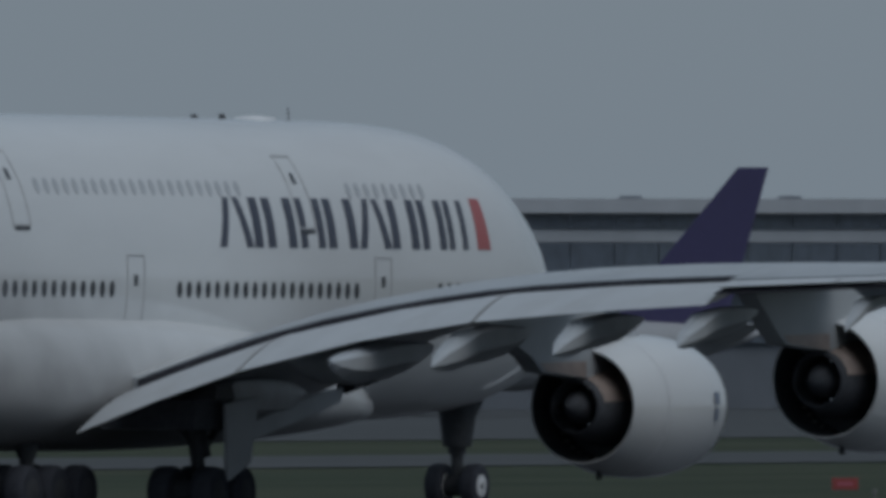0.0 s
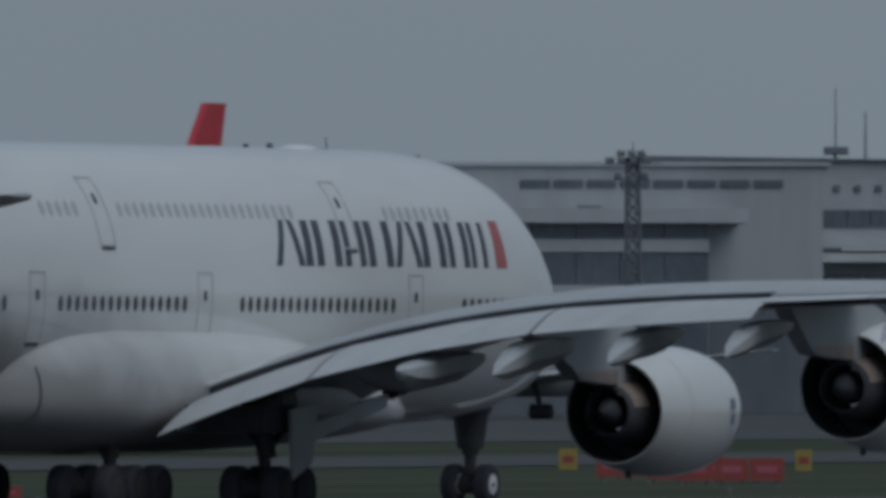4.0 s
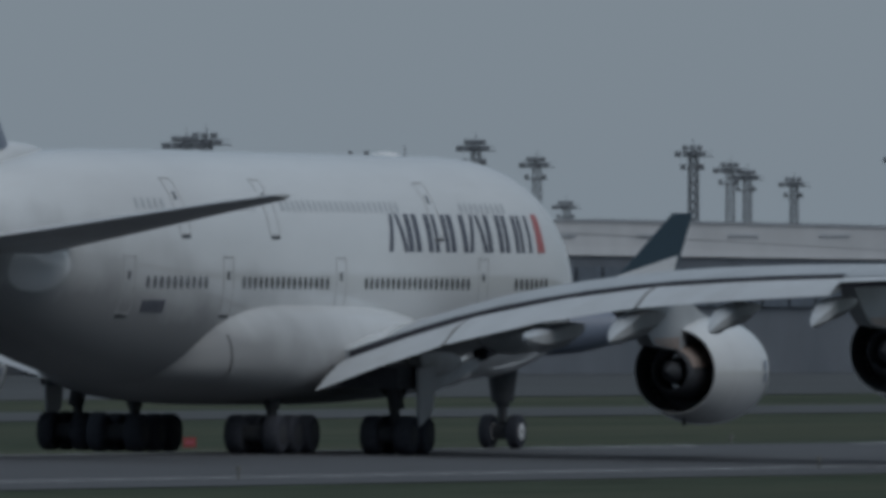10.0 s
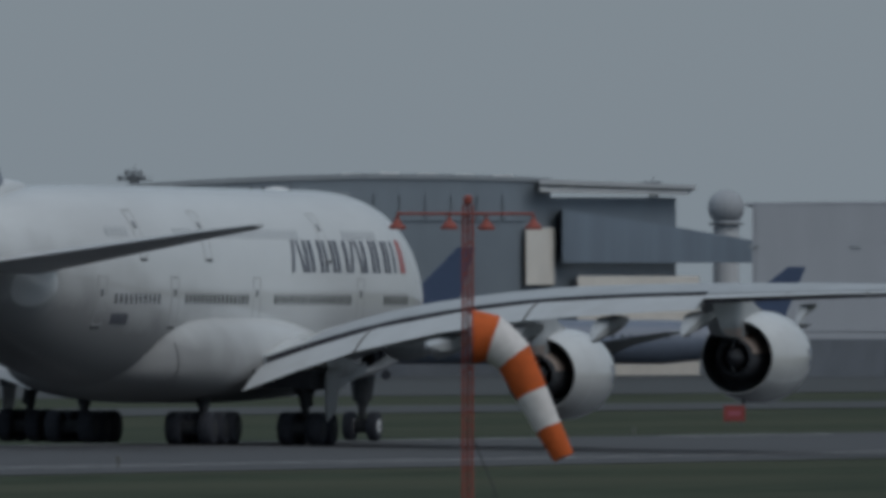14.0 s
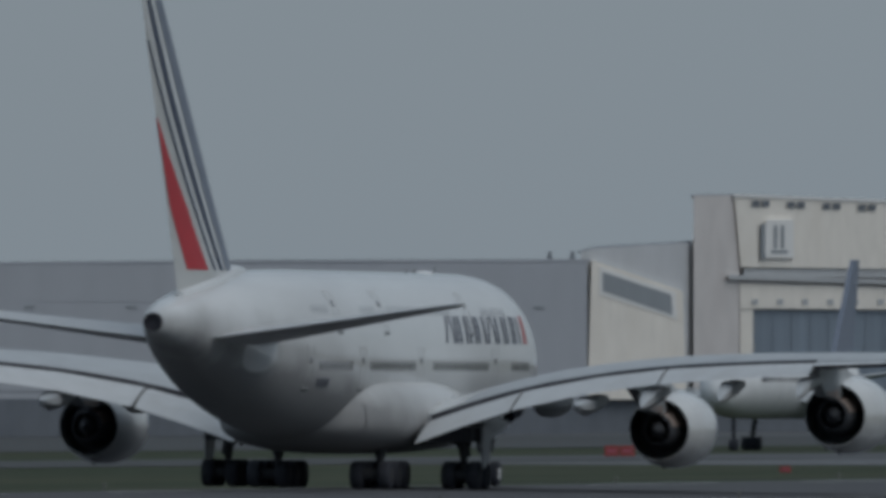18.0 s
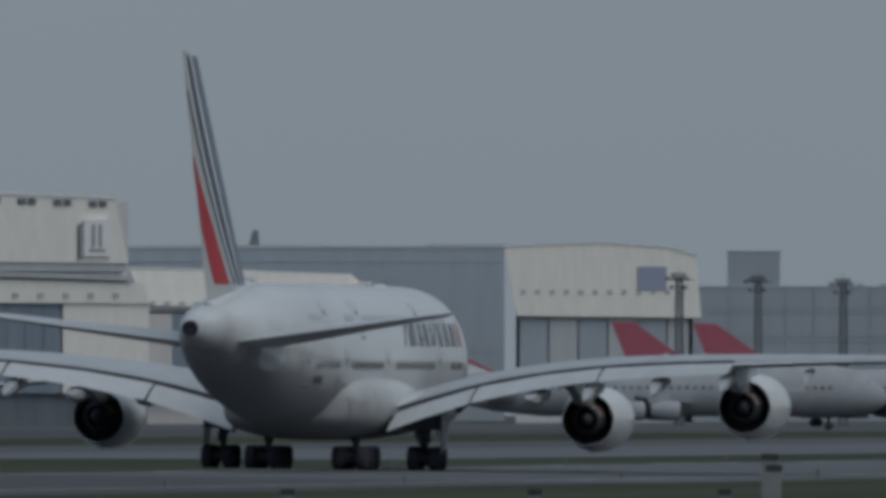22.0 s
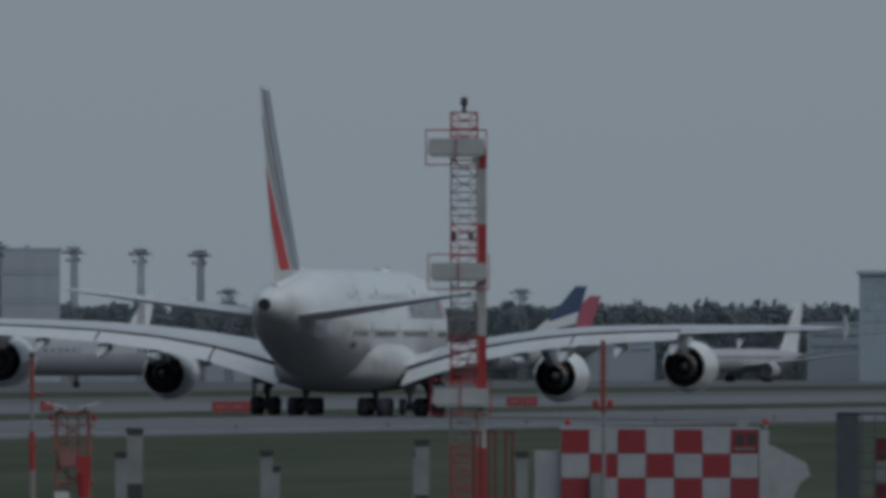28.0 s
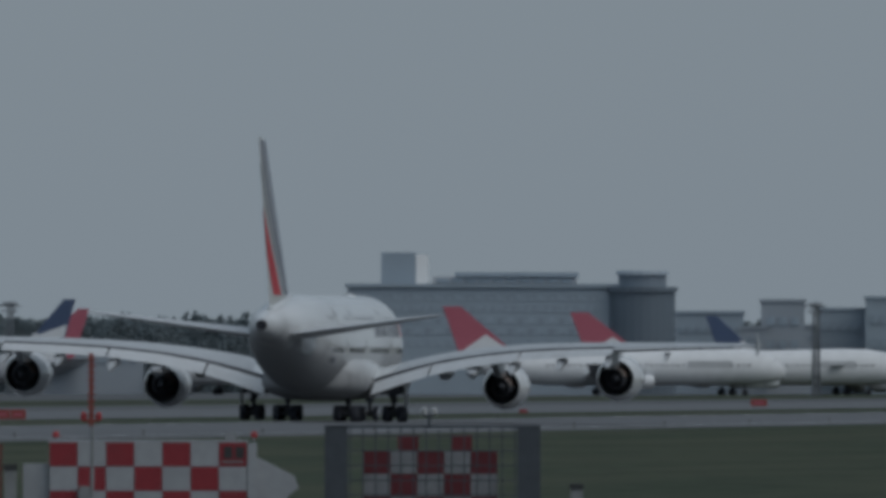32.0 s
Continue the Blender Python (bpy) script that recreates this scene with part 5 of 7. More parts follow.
s.outline("wall", b, [(12.45, 0.0), (12.45, 0.38), (12.15, 0.385), (11.43, 0.386), (11.43, 0.0)], 0, 70, CLAD_BLUE)
s.wall("base", b, 12.45, 11.43, None, 0.0, 0, 70, CLAD_BLUE)
s.outline("roof_edge", b, [(12.46, 0.38), (12.46, 0.388), (12.18, 0.391), (11.65, 0.388), (11.64, 0.393), (11.42, 0.393), (11.43, 0.383), (12.15, 0.382)], -0.6, 71, CLAD_GREY)
s.wall("band", b, 12.44, 11.44, 0.345, 0.352, -0.5, 0.5, CLAD_BLUE)
s.panes("panel", b, 12.44, 11.44, 0.11, 0.34, 16, -0.3, 0.2, CLAD_BLUE, 0.005)
part("roof_aerial", Mesh().tube((s.X(12.09), 5, s.Z(0.388)), (s.X(12.085), 5, s.Z(0.43)), 1.0, 0.5, 8), MAST_STEEL, b)
s.face_runway()
# second cream hangar, logo on its head
s = Site(11.17, 3775)
b = s.thing("cargo_hangar", "cream hangar head with a blue logo patch", "building")
s.outline("door_head", b, [(11.431, 0.386), (11.18, 0.397), (11.0, 0.384), (10.925, 0.362), (10.912, 0.20), (11.397, 0.205)], -4, 6, CREAM, "bulging cream door head")
s.outline("top_trim", b, [(11.433, 0.386), (11.433, 0.390), (11.18, 0.401), (11.0, 0.388), (10.923, 0.366), (10.925, 0.362), (11.0, 0.384), (11.18, 0.397)], -5, 6, BRIGHT_TRIM)
s.wall("wall", b, 11.40, 10.92, None, 0.3, 6, 70, CLAD_LIGHT)
s.wall("logo_patch", b, 11.08, 11.003, 0.272, 0.335, -4.6, -4, BLUE_MARK, "plain blue logo patch")
for k in range(12):
    s.wall("head_lamp", b, 11.38 - 0.038 * k + 0.006, 11.38 - 0.038 * k - 0.006, 0.262, 0.274, -4.6, -4, CLAD_GREY)
for k in range(6):
    s.wall("bay_door", b, 11.39 - 0.078 * k, 11.39 - 0.078 * k - 0.074, 0.0, 0.198, 1, 6, CLAD_GREY if k % 2 else CLAD_BLUE)
s.wall("annex", b, 10.935, 10.9, None, 0.26, -3, 40, WAREHOUSE)
s.face_runway()
# grey warehouse with a plant tower
s = Site(10.55, 4000)
b = s.thing("warehouse", "grey warehouse with dark floor lines and a plant tower", "building")
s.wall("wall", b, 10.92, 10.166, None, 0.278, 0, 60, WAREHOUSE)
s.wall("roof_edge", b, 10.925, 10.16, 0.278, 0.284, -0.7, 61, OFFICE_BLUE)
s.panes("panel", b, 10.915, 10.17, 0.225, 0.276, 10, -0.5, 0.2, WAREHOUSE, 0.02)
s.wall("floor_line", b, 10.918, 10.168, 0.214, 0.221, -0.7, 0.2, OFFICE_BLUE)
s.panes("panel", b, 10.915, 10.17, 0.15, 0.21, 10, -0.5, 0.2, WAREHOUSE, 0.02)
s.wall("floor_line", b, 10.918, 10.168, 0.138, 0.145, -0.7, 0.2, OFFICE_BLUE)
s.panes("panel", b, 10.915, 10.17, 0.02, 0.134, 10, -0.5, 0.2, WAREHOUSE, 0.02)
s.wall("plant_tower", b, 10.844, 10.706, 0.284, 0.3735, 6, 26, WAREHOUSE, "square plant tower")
s.wall("plant_tower_cap", b, 10.846, 10.704, 0.3735, 0.377, 5.6, 27, OFFICE_BLUE)
for k in range(5):
    s.wall("roof_vent", b, 10.5 - 0.06 * k, 10.485 - 0.06 * k, 0.284, 0.291, 4, 8, WAREHOUSE)
s.face_runway()
# office building with a round control tower at its end
s = Site(7.6, 4350)
b = s.thing("office_building", "wide blue-grey office building with a round end tower", "building")
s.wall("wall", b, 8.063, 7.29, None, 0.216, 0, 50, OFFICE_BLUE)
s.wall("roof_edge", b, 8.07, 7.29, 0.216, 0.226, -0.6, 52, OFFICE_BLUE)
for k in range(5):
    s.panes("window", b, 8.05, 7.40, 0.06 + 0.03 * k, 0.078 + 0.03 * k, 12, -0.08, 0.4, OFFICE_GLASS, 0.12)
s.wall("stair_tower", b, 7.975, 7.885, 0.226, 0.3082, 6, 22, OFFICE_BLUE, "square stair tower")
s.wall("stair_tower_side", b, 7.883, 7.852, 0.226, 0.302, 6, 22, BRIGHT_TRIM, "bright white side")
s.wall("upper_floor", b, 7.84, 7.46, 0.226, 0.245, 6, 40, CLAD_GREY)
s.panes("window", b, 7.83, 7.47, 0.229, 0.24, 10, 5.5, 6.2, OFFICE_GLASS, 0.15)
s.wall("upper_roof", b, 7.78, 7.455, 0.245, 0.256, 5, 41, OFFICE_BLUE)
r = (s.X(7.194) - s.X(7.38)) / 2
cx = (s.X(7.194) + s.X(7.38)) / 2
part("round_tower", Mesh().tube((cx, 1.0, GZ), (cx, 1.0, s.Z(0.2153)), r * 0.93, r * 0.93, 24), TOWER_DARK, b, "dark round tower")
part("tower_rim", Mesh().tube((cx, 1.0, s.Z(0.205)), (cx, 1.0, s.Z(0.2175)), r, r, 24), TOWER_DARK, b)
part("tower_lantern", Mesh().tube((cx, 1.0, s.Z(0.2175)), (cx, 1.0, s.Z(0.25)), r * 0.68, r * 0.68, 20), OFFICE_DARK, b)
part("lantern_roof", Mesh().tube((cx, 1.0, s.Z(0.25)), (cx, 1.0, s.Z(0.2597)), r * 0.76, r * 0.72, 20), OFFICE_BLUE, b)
# scattered low blocks further along
for a0, a1, top, d, mat in ((7.2, 7.02, 0.155, 4500, OFFICE_BLUE), (7.03, 6.96, 0.115, 4420, WAREHOUSE), (6.975, 6.86, 0.186, 4450, WAREHOUSE), (6.86, 6.83, 0.12, 4400, WAREHOUSE), (6.825, 6.70, 0.164, 4480, OFFICE_BLUE), (6.70, 6.55, 0.194, 4450, OFFICE_BLUE), (6.56, 6.2, 0.15, 4500, WAREHOUSE), (8.2, 8.05, 0.09, 4420, WAREHOUSE), (8.9, 8.6, 0.06, 4300, WAREHOUSE), (10.17, 9.6, 0.045, 4200, WAREHOUSE), (26.9, 30, 0.3, 1950, CLAD_GREY)):
    s = Site((a0 + a1) / 2, d)
    b = s.thing("low_block", "small flat-roofed airport block in grey tones", "building", "low airport blocks")
    s.wall("wall", b, a0, a1, None, top - 0.008, 0, 30, mat)
    s.wall("roof", b, a0 + 0.004, a1 - 0.004, top - 0.008, top, -0.3, 31, mat)
    n = max(2, int(abs(a0 - a1) / 0.03))
    for k in range(2):
        s.panes("window", b, a0 - 0.01, a1 + 0.01, top * (0.3 + 0.33 * k), top * (0.42 + 0.33 * k), min(n, 14), -0.3, 0.3, OFFICE_GLASS, 0.35)


# ---- apron floodlight masts ----
def flood_mast(h):
    t = thing("floodlight_mast", "tall grey lattice floodlight mast with a crown of lamps", "light mast", "apron floodlights")
    legs, braces = Mesh(), Mesh()
    for x in (-1, 1):
        for y in (-1, 1):
            legs.tube((0.68 * x, 0.68 * y, 0), (0.5 * x, 0.5 * y, h), 0.11, 0.09, 5)
    n = 24
    for k in range(n):
        z0, z1 = h * k / n, h * (k + 1) / n
        a, c = 0.68 - 0.18 * k / n, 0.68 - 0.18 * (k + 1) / n
        for q in range(4):
            m = Matrix.Rotation(q * math.pi / 2, 4, "Z")
            braces.tube(m @ Vector((-a, a, z0)), m @ Vector((c, c, z1)), 0.085, n=4)
            braces.tube(m @ Vector((a, a, z0)), m @ Vector((-c, c, z1)), 0.085, n=4)
            braces.tube(m @ Vector((-c, c, z1)), m @ Vector((c, c, z1)), 0.07, n=4)
    part("lattice_leg", legs, MAST_STEEL, t, "four slender corner posts")
    part("lattice_brace", braces, MAST_STEEL, t)
    part("platform", Mesh().box(-2.3, 2.3, -0.8, 0.8, h - 0.62, h - 0.5), MAST_STEEL, t)
    part("lower_platform", Mesh().box(-1.5, 1.3, -0.6, 0.6, h - 2.15, h - 2.03), MAST_STEEL, t)
    part("rail", Mesh().box(-2.2, 2.2, -0.7, -0.65, h - 0.05, h).box(-2.2, 2.2, 0.65, 0.7, h - 0.05, h), MAST_STEEL, t)
    lamp = Mesh().prism([(-0.25, -0.22), (0.25, -0.3), (0.25, 0.3), (-0.25, 0.22)], -0.28, 0.28, axis=0).data("lamp", MAST_STEEL)
    for x in (-1.0, -0.15, 0.7):
        for y in (-0.7, 0.7):
            part("lamp", lamp, None, t).location = (x + 0.15 * y, y, h + 0.45)
    for x in (-1.3, 0.9):
        part("lamp", lamp, None, t).location = (x, -0.55, h - 1.75)
    for x in (-1.9, -0.9, 0.1, 1.1):
        for y in (-0.7, 0.7):
            part("lamp", lamp, None, t).location = (x + 0.2 * y, y, h - 0.25)
    part("lightning_rod", Mesh().tube((0, 0, h), (0, 0, h + 1.6), 0.07, 0.03, 6), MAST_STEEL, t)
    return t


first_mast = None
MASTS = [(22.80, 0.533), (21.823, 0.543), (20.924, 0.53), (20.555, 0.52), (20.57, 0.465), (19.806, 0.489), (19.754, 0.498), (19.044, 0.482), (18.884, 0.438), (18.806, 0.326),
         (18.472, 0.468), (18.375, 0.424), (18.330, 0.405), (18.207, 0.387), (17.924, 0.453), (17.417, 0.441), (16.785, 0.427), (16.16, 0.33), (15.42, 0.40),
         (10.970, 0.308), (10.762, 0.301), (10.538, 0.294), (10.334, 0.290), (10.129, 0.276), (9.953, 0.272), (9.796, 0.268), (9.721, 0.169), (8.95, 0.17), (6.83, 0.17)]
for az, el in MASTS:
    h = 26.0
    d = (h - EYE_Z) / math.tan(radians(el))
    d = min(d, 690 / math.sin(radians(az)) if az > 19.5 else 3450 if az > 10.2 else 4100)
    h = EYE_Z + d * math.tan(radians(el))
    mm = place(az, d, GZ, az - 90 + random.uniform(-8, 8))
    if first_mast is None:
        first_mast = flood_mast(26.0)
        first_mast.matrix_basis = mm
        first_rise = (h - GZ) / 26.0
    else:
        first_mast.scale = (1, 1, 1)
        copy_thing(first_mast, mm).scale = (1, 1, (h - GZ) / 26.0)
first_mast.scale = (1, 1, first_rise)

LAMP_DARK = material("dark_lamp_housing", (0.045, 0.048, 0.055), 0.7, vary=0.1, grain=3.0, spec=0.1)
LAMP_RED = material("red_lamp_housing", (0.13, 0.04, 0.045), 0.5, vary=0.1, grain=3.0)


def lamp_tower(az, dist, top):
    """A lattice tower with two cross-arms and round lamp housings, some of them red."""
    t = thing("lamp_tower", "grey lattice lamp tower with red and dark lamp housings", "light mast", "terminal lamp towers", place(az, dist, GZ, az - 90))
    h = EYE_Z + dist * math.tan(radians(top)) - GZ
    legs = Mesh()
    for x in (-0.42, 0.42):
        for y in (-0.42, 0.42):
            legs.tube((x, y, 0), (x, y, h), 0.09, 0.08, 5)
    part("lattice_leg", legs, MAST_STEEL, t)
    br = Mesh()
    for k in range(14):
        for y in (-0.42, 0.42):
            br.tube((-0.42, y, h * k / 14), (0.42, y, h * (k + 1) / 14), 0.05, n=4)
            br.tube((0.42, y, h * k / 14), (-0.42, y, h * (k + 1) / 14), 0.05, n=4)
    part("lattice_brace", br, MAST_STEEL, t)
    part("upper_arm", Mesh().box(-2.5, 2.2, -0.1, 0.1, h - 1.25, h - 1.13), MAST_STEEL, t)
    part("lower_arm", Mesh().box(-3.4, 3.6, -0.1, 0.1, h - 2.35, h - 2.2), MAST_STEEL, t)
    for x in (-2.1, 1.9):
        part("hanger", Mesh().box(x - 0.05, x + 0.05, -0.05, 0.05, h - 3.4, h - 1.2), MAST_STEEL, t)
    pan = Mesh().revolve([(-0.35, 0.1), (-0.3, 0.42), (0.0, 0.5), (0.25, 0.42), (0.3, 0.05)], axis="y", n=14, caps=True)
    dark, red = pan.data("lamp_housing", LAMP_DARK, True), pan.data("lamp_housing", LAMP_RED, True)
    for x, z, data in ((-3.0, 2.1, dark), (-2.4, 2.2, dark), (-0.6, 2.0, dark), (0.5, 2.1, dark), (2.2, 1.9, red), (2.9, 1.9, dark), (-1.0, 3.3, dark), (0.3, 3.3, red), (2.0, 3.4, red), (2.6, 3.4, red)):
        part("lamp_housing", data, None, t).location = (x, -0.3, h - z)


lamp_tower(24.053, 1780, 0.480)
lamp_tower(23.767, 1780, 0.483)


# ---- other airliners on the apron and taxiways ----
PURPLE = material("deep_purple_paint", (0.05, 0.045, 0.12), 0.45, vary=0.05)
SKY_BLUE = material("pale_blue_paint", (0.22, 0.40, 0.47), 0.45, vary=0.05)
GREEN_PAINT = material("dark_green_paint", (0.025, 0.075, 0.075), 0.45, vary=0.06)
TEAL_PAINT = material("dark_teal_paint", (0.03, 0.06, 0.085), 0.45, vary=0.06)
# blue and red are softened here to imitate distance haze on the tails
BLUE_PAINT = material("dark_blue_paint", (0.055, 0.085, 0.16), 0.45, vary=0.06)
DULL_RED = material("dull_red_paint", (0.40, 0.105, 0.145), 0.45, vary=0.06)


def jet(label, length, height, radius, fin_mat, m, engines=2, body_mat=None, patch=None, base_mat=None, hump=False, base_h=0.30, band_mat=None, ride=1.9, engine_mat=None):
    """A parked or taxiing airliner; x forward from its middle, standing on its wheels."""
    body_mat = body_mat or PARKED_GREY
    t = thing("parked_airliner", label, "airplane", "", m)
    L, R = length, radius
    cz = R + ride
    prof = [(-0.5, 0.06, 0.55), (-0.47, 0.22, 0.45), (-0.40, 0.55, 0.25), (-0.30, 0.86, 0.07), (-0.2, 1, 0), (0.3, 1, 0), (0.38, 0.97, -0.01), (0.44, 0.84, -0.06), (0.475, 0.62, -0.12), (0.493, 0.36, -0.17), (0.5, 0.06, -0.2)]
    rings = []
    for u, s, up in prof:
        hz = 1.0 + (0.28 if hump and 0.25 < u < 0.46 else 0)
        rings.append([(u * L, R * s * math.sin(2 * math.pi * k / 24), cz + R * up + R * s * math.cos(2 * math.pi * k / 24) * (hz if math.cos(2 * math.pi * k / 24) > 0 else 1)) for k in range(24)])
    body = part("fuselage", Mesh().loft(rings), body_mat, t, "", True)
    for side in (-1, 1):
        wing = Mesh().loft([[(x0, side * y, z), ((x0 + x1) / 2, side * y, z + th), (x1, side * y, z), ((x0 + x1) / 2, side * y, z - th)] for y, x0, x1, z, th in ((R * 0.5, L * 0.12, -L * 0.1, cz - R * 0.5, 0.6), (L * 0.17, L * 0.0, -L * 0.12, cz - R * 0.5 + 0.9, 0.35), (L * 0.45, -L * 0.16, -L * 0.2, cz - R * 0.5 + 2.6, 0.08))])
        wg = part("wing", wing, WING_GREY, t, "", True)
        part("tailplane", Mesh().loft([[(x0, side * y, z), ((x0 + x1) / 2, side * y, z + th), (x1, side * y, z), ((x0 + x1) / 2, side * y, z - th)] for y, x0, x1, z, th in ((R * 0.3, -L * 0.39, -L * 0.47, cz + R * 0.3, 0.3), (L * 0.165, -L * 0.465, -L * 0.5, cz + R * 0.3 + 1.4, 0.06))]), WING_GREY, t)
        spots = ((0.17, 0.03), (0.29, -0.05)) if engines == 4 else ((0.15, 0.04),)
        for u, x in spots:
            er = 1.35 if engines == 4 else 1.7
            zc = cz - R * 0.5 + 0.5 - er
            eng = part("engine", Mesh().revolve([(2.4, er * 0.9), (2.0, er), (0, er), (-1.6, er * 0.7), (-1.6, er * 0.6), (0, er * 0.6)], (x * L, side * u * L, max(er + 0.5, zc)), n=20), engine_mat or body_mat, t, "", True)
            part("intake", Mesh().revolve([(2.1, er * 0.82), (1.9, 0.02)], (x * L, side * u * L, max(er + 0.5, zc)), n=20), DUCT, eng)
            part("pylon", Mesh().box(x * L - 2, x * L + 1, side * u * L - 0.2, side * u * L + 0.2, max(er + 0.5, zc) + er * 0.8, cz - R * 0.5 + 1.5), WING_GREY, eng)
        row = Mesh()
        for k in range(int(L * 0.62 / 1.1)):
            x = L * 0.38 - 1.1 * k
            row.box(x - 0.17, x + 0.17, side * R * 0.97 - 0.08, side * R * 0.97 + 0.06, cz + R * 0.18, cz + R * 0.18 + 0.4)
        tagged(part("window_row", row, WINDOW_DARK, body), kind="stuff")
        if patch:
            part("title_patch", Mesh().box(L * 0.2, L * 0.33, side * R * 0.985 - 0.05, side * R * 0.985 + 0.05, cz + R * 0.35 - 0.9, cz + R * 0.35 + 0.5), patch, body, "plain title patch")
        part("main_gear", Mesh().tube((-L * 0.04, side * 4.2, 0.9), (-L * 0.04, side * 3.6, cz - R * 0.6), 0.22, 0.28), STRUT, t)
        part("main_wheel", Mesh().revolve([(-0.9, 0.62), (-0.9, 0.66), (0.9, 0.66), (0.9, 0.62)], (-L * 0.04, side * 4.2, 0.66), axis="y", n=16, caps=True), TYRE, t)
    part("nose_gear", Mesh().tube((L * 0.38, 0, 0.5), (L * 0.38, 0, cz - R * 0.8), 0.16, 0.2).revolve([(-0.4, 0.5), (-0.4, 0.55), (0.4, 0.55), (0.4, 0.5)], (L * 0.38, 0, 0.55), axis="y", n=14, caps=True), TYRE, t)
    part("cockpit_window", Mesh().box(L * 0.445, L * 0.462, -R * 0.5, R * 0.5, cz + R * 0.32, cz + R * 0.32 + 0.7), WINDOW_DARK, body)
    fb = cz + R * 0.72
    fwd = 0.03 * L if hump else 0.0
    outline = [(-L * 0.27 + fwd, fb - 0.3), (-L * 0.315 + fwd, fb + 0.3), (-L * 0.468 + fwd * 0.5, height), (-L * 0.505, height), (-L * 0.452, fb - 0.2)]
    fin = part("fin", Mesh().prism(outline, -0.22, 0.22, axis=1), fin_mat, t)
    if base_mat:
        part("fin_root", Mesh().prism([(-L * 0.27, fb - 0.4), (-L * (0.315 + 0.145 * base_h), fb + (height - fb) * base_h), (-L * 0.458, fb + 0.8), (-L * 0.452, fb - 0.3)], -0.26, 0.26, axis=1), base_mat, fin, "white lower part of the fin")
    if band_mat:
        part("fin_band", Mesh().prism([(-L * 0.35, fb + (height - fb) * 0.24), (-L * 0.37, fb + (height - fb) * 0.38), (-L * 0.478, fb + (height - fb) * 0.58), (-L * 0.470, fb + (height - fb) * 0.38)], -0.25, 0.25, axis=1), band_mat, fin, "white slanting band")
    part("rudder_seam", Mesh().prism([(-L * 0.438, fb), (-L * 0.441, fb), (-L * 0.488, height - 0.4), (-L * 0.485, height - 0.4)], -0.24, 0.24, axis=1), fin_mat, fin)
    return t


def tail_at(az, dist, height, length, heading):
    """Pose that brings the tip of an airliner's fin to a bearing; heading in degrees from the runway's direction."""
    a, hd = radians(az), radians(heading)
    x, y = dist * math.cos(a), dist * math.sin(a)
    off = -length * 0.48
    return pose(x - off * math.cos(hd), y - off * math.sin(hd), GZ, 0, 0, heading)


def tip_height(dist, el):
    return EYE_Z - GZ + dist * math.tan(radians(el))


jet("parked airliner with a deep purple tail at the terminal", 63, tip_height(1660, 0.483), 2.9, PURPLE, tail_at(24.70, 1660, 0, 63, 115))
blue_tail = jet("parked airliner with a pale blue tail and a red dot", 63, tip_height(1820, 0.358), 2.8, SKY_BLUE, tail_at(23.465, 1820, 0, 63, 3), base_mat=SKY_BLUE)
part("tail_dot", Mesh().tube((-21.8, -0.32, 10.0), (-21.8, 0.32, 10.0), 1.5, 1.5, 20), RED, blue_tail, "plain red dot")
# slate body colour on these four imitates the dark haze around them
jet("parked airliner with a dark green tail", 59, tip_height(2060, 0.347), 2.8, GREEN_PAINT, tail_at(19.44, 2060, 0, 59, 160), body_mat=STRIPE_GREY)
jet("parked airliner with a dark teal tail and red root", 59, tip_height(2340, 0.306), 2.8, TEAL_PAINT, tail_at(18.51, 2340, 0, 59, 112), base_mat=DULL_RED, base_h=0.26, band_mat=PARKED_WHITE, body_mat=STRIPE_GREY)
jet("parked airliner with a dark blue tail, body darkened to imitate haze", 58, tip_height(2600, 0.24), 2.7, BLUE_PAINT, tail_at(15.92, 2600, 0, 58, 112), body_mat=STRIPE_GREY)
jet("parked freighter with a blue tail by the hangars, body darkened to imitate haze", 58, tip_height(2650, 0.19), 2.7, BLUE_PAINT, tail_at(15.05, 2650, 0, 58, 112), body_mat=STRIPE_GREY)
for az, el, d in ((11.12, 0.1895, 3350), (10.905, 0.1855, 3350), (11.69, 0.153, 3000)):
    jet("parked jumbo jet with a dull red tail on the apron", 68, tip_height(d, el), 3.2, DULL_RED, tail_at(az, d, 0, 68, -75), 4, patch=CLAD_GREY, base_mat=PARKED_WHITE, base_h=0.45, hump=True)
jet("parked grey-white airliner with a dull red tail", 62, tip_height(4250, 0.158), 2.9, DULL_RED, tail_at(9.405, 4250, 0, 62, 102), 2)
jet("parked white airliner with a plain white tail", 50, tip_height(4250, 0.168), 2.5, PARKED_WHITE, tail_at(9.93, 4250, 0, 50, 140), 2)
jet("parked airliner with a dark blue tail by the woods", 62, tip_height(4250, 0.184), 2.9, BLUE_PAINT, tail_at(8.80, 4250, 0, 62, 105), 2, base_mat=PARKED_WHITE, base_h=0.45, band_mat=PARKED_WHITE)
jet("parked airliner with a red tail by the woods", 62, tip_height(4300, 0.159), 2.9, DULL_RED, tail_at(8.763, 4300, 0, 62, 105), 2)
jet("parked white airliner with a pale tail by the woods", 48, tip_height(4300, 0.15), 2.3, PARKED_WHITE, tail_at(8.22, 4300, 0, 48, 160), 2)
jet("parked jumbo jet with a dull red tail and title", 69, tip_height(4250, 0.166), 3.2, DULL_RED, tail_at(7.79, 4250, 0, 69, -68), 4, patch=CLAD_GREY, base_mat=PARKED_WHITE, base_h=0.45, hump=True, body_mat=PARKED_WHITE)
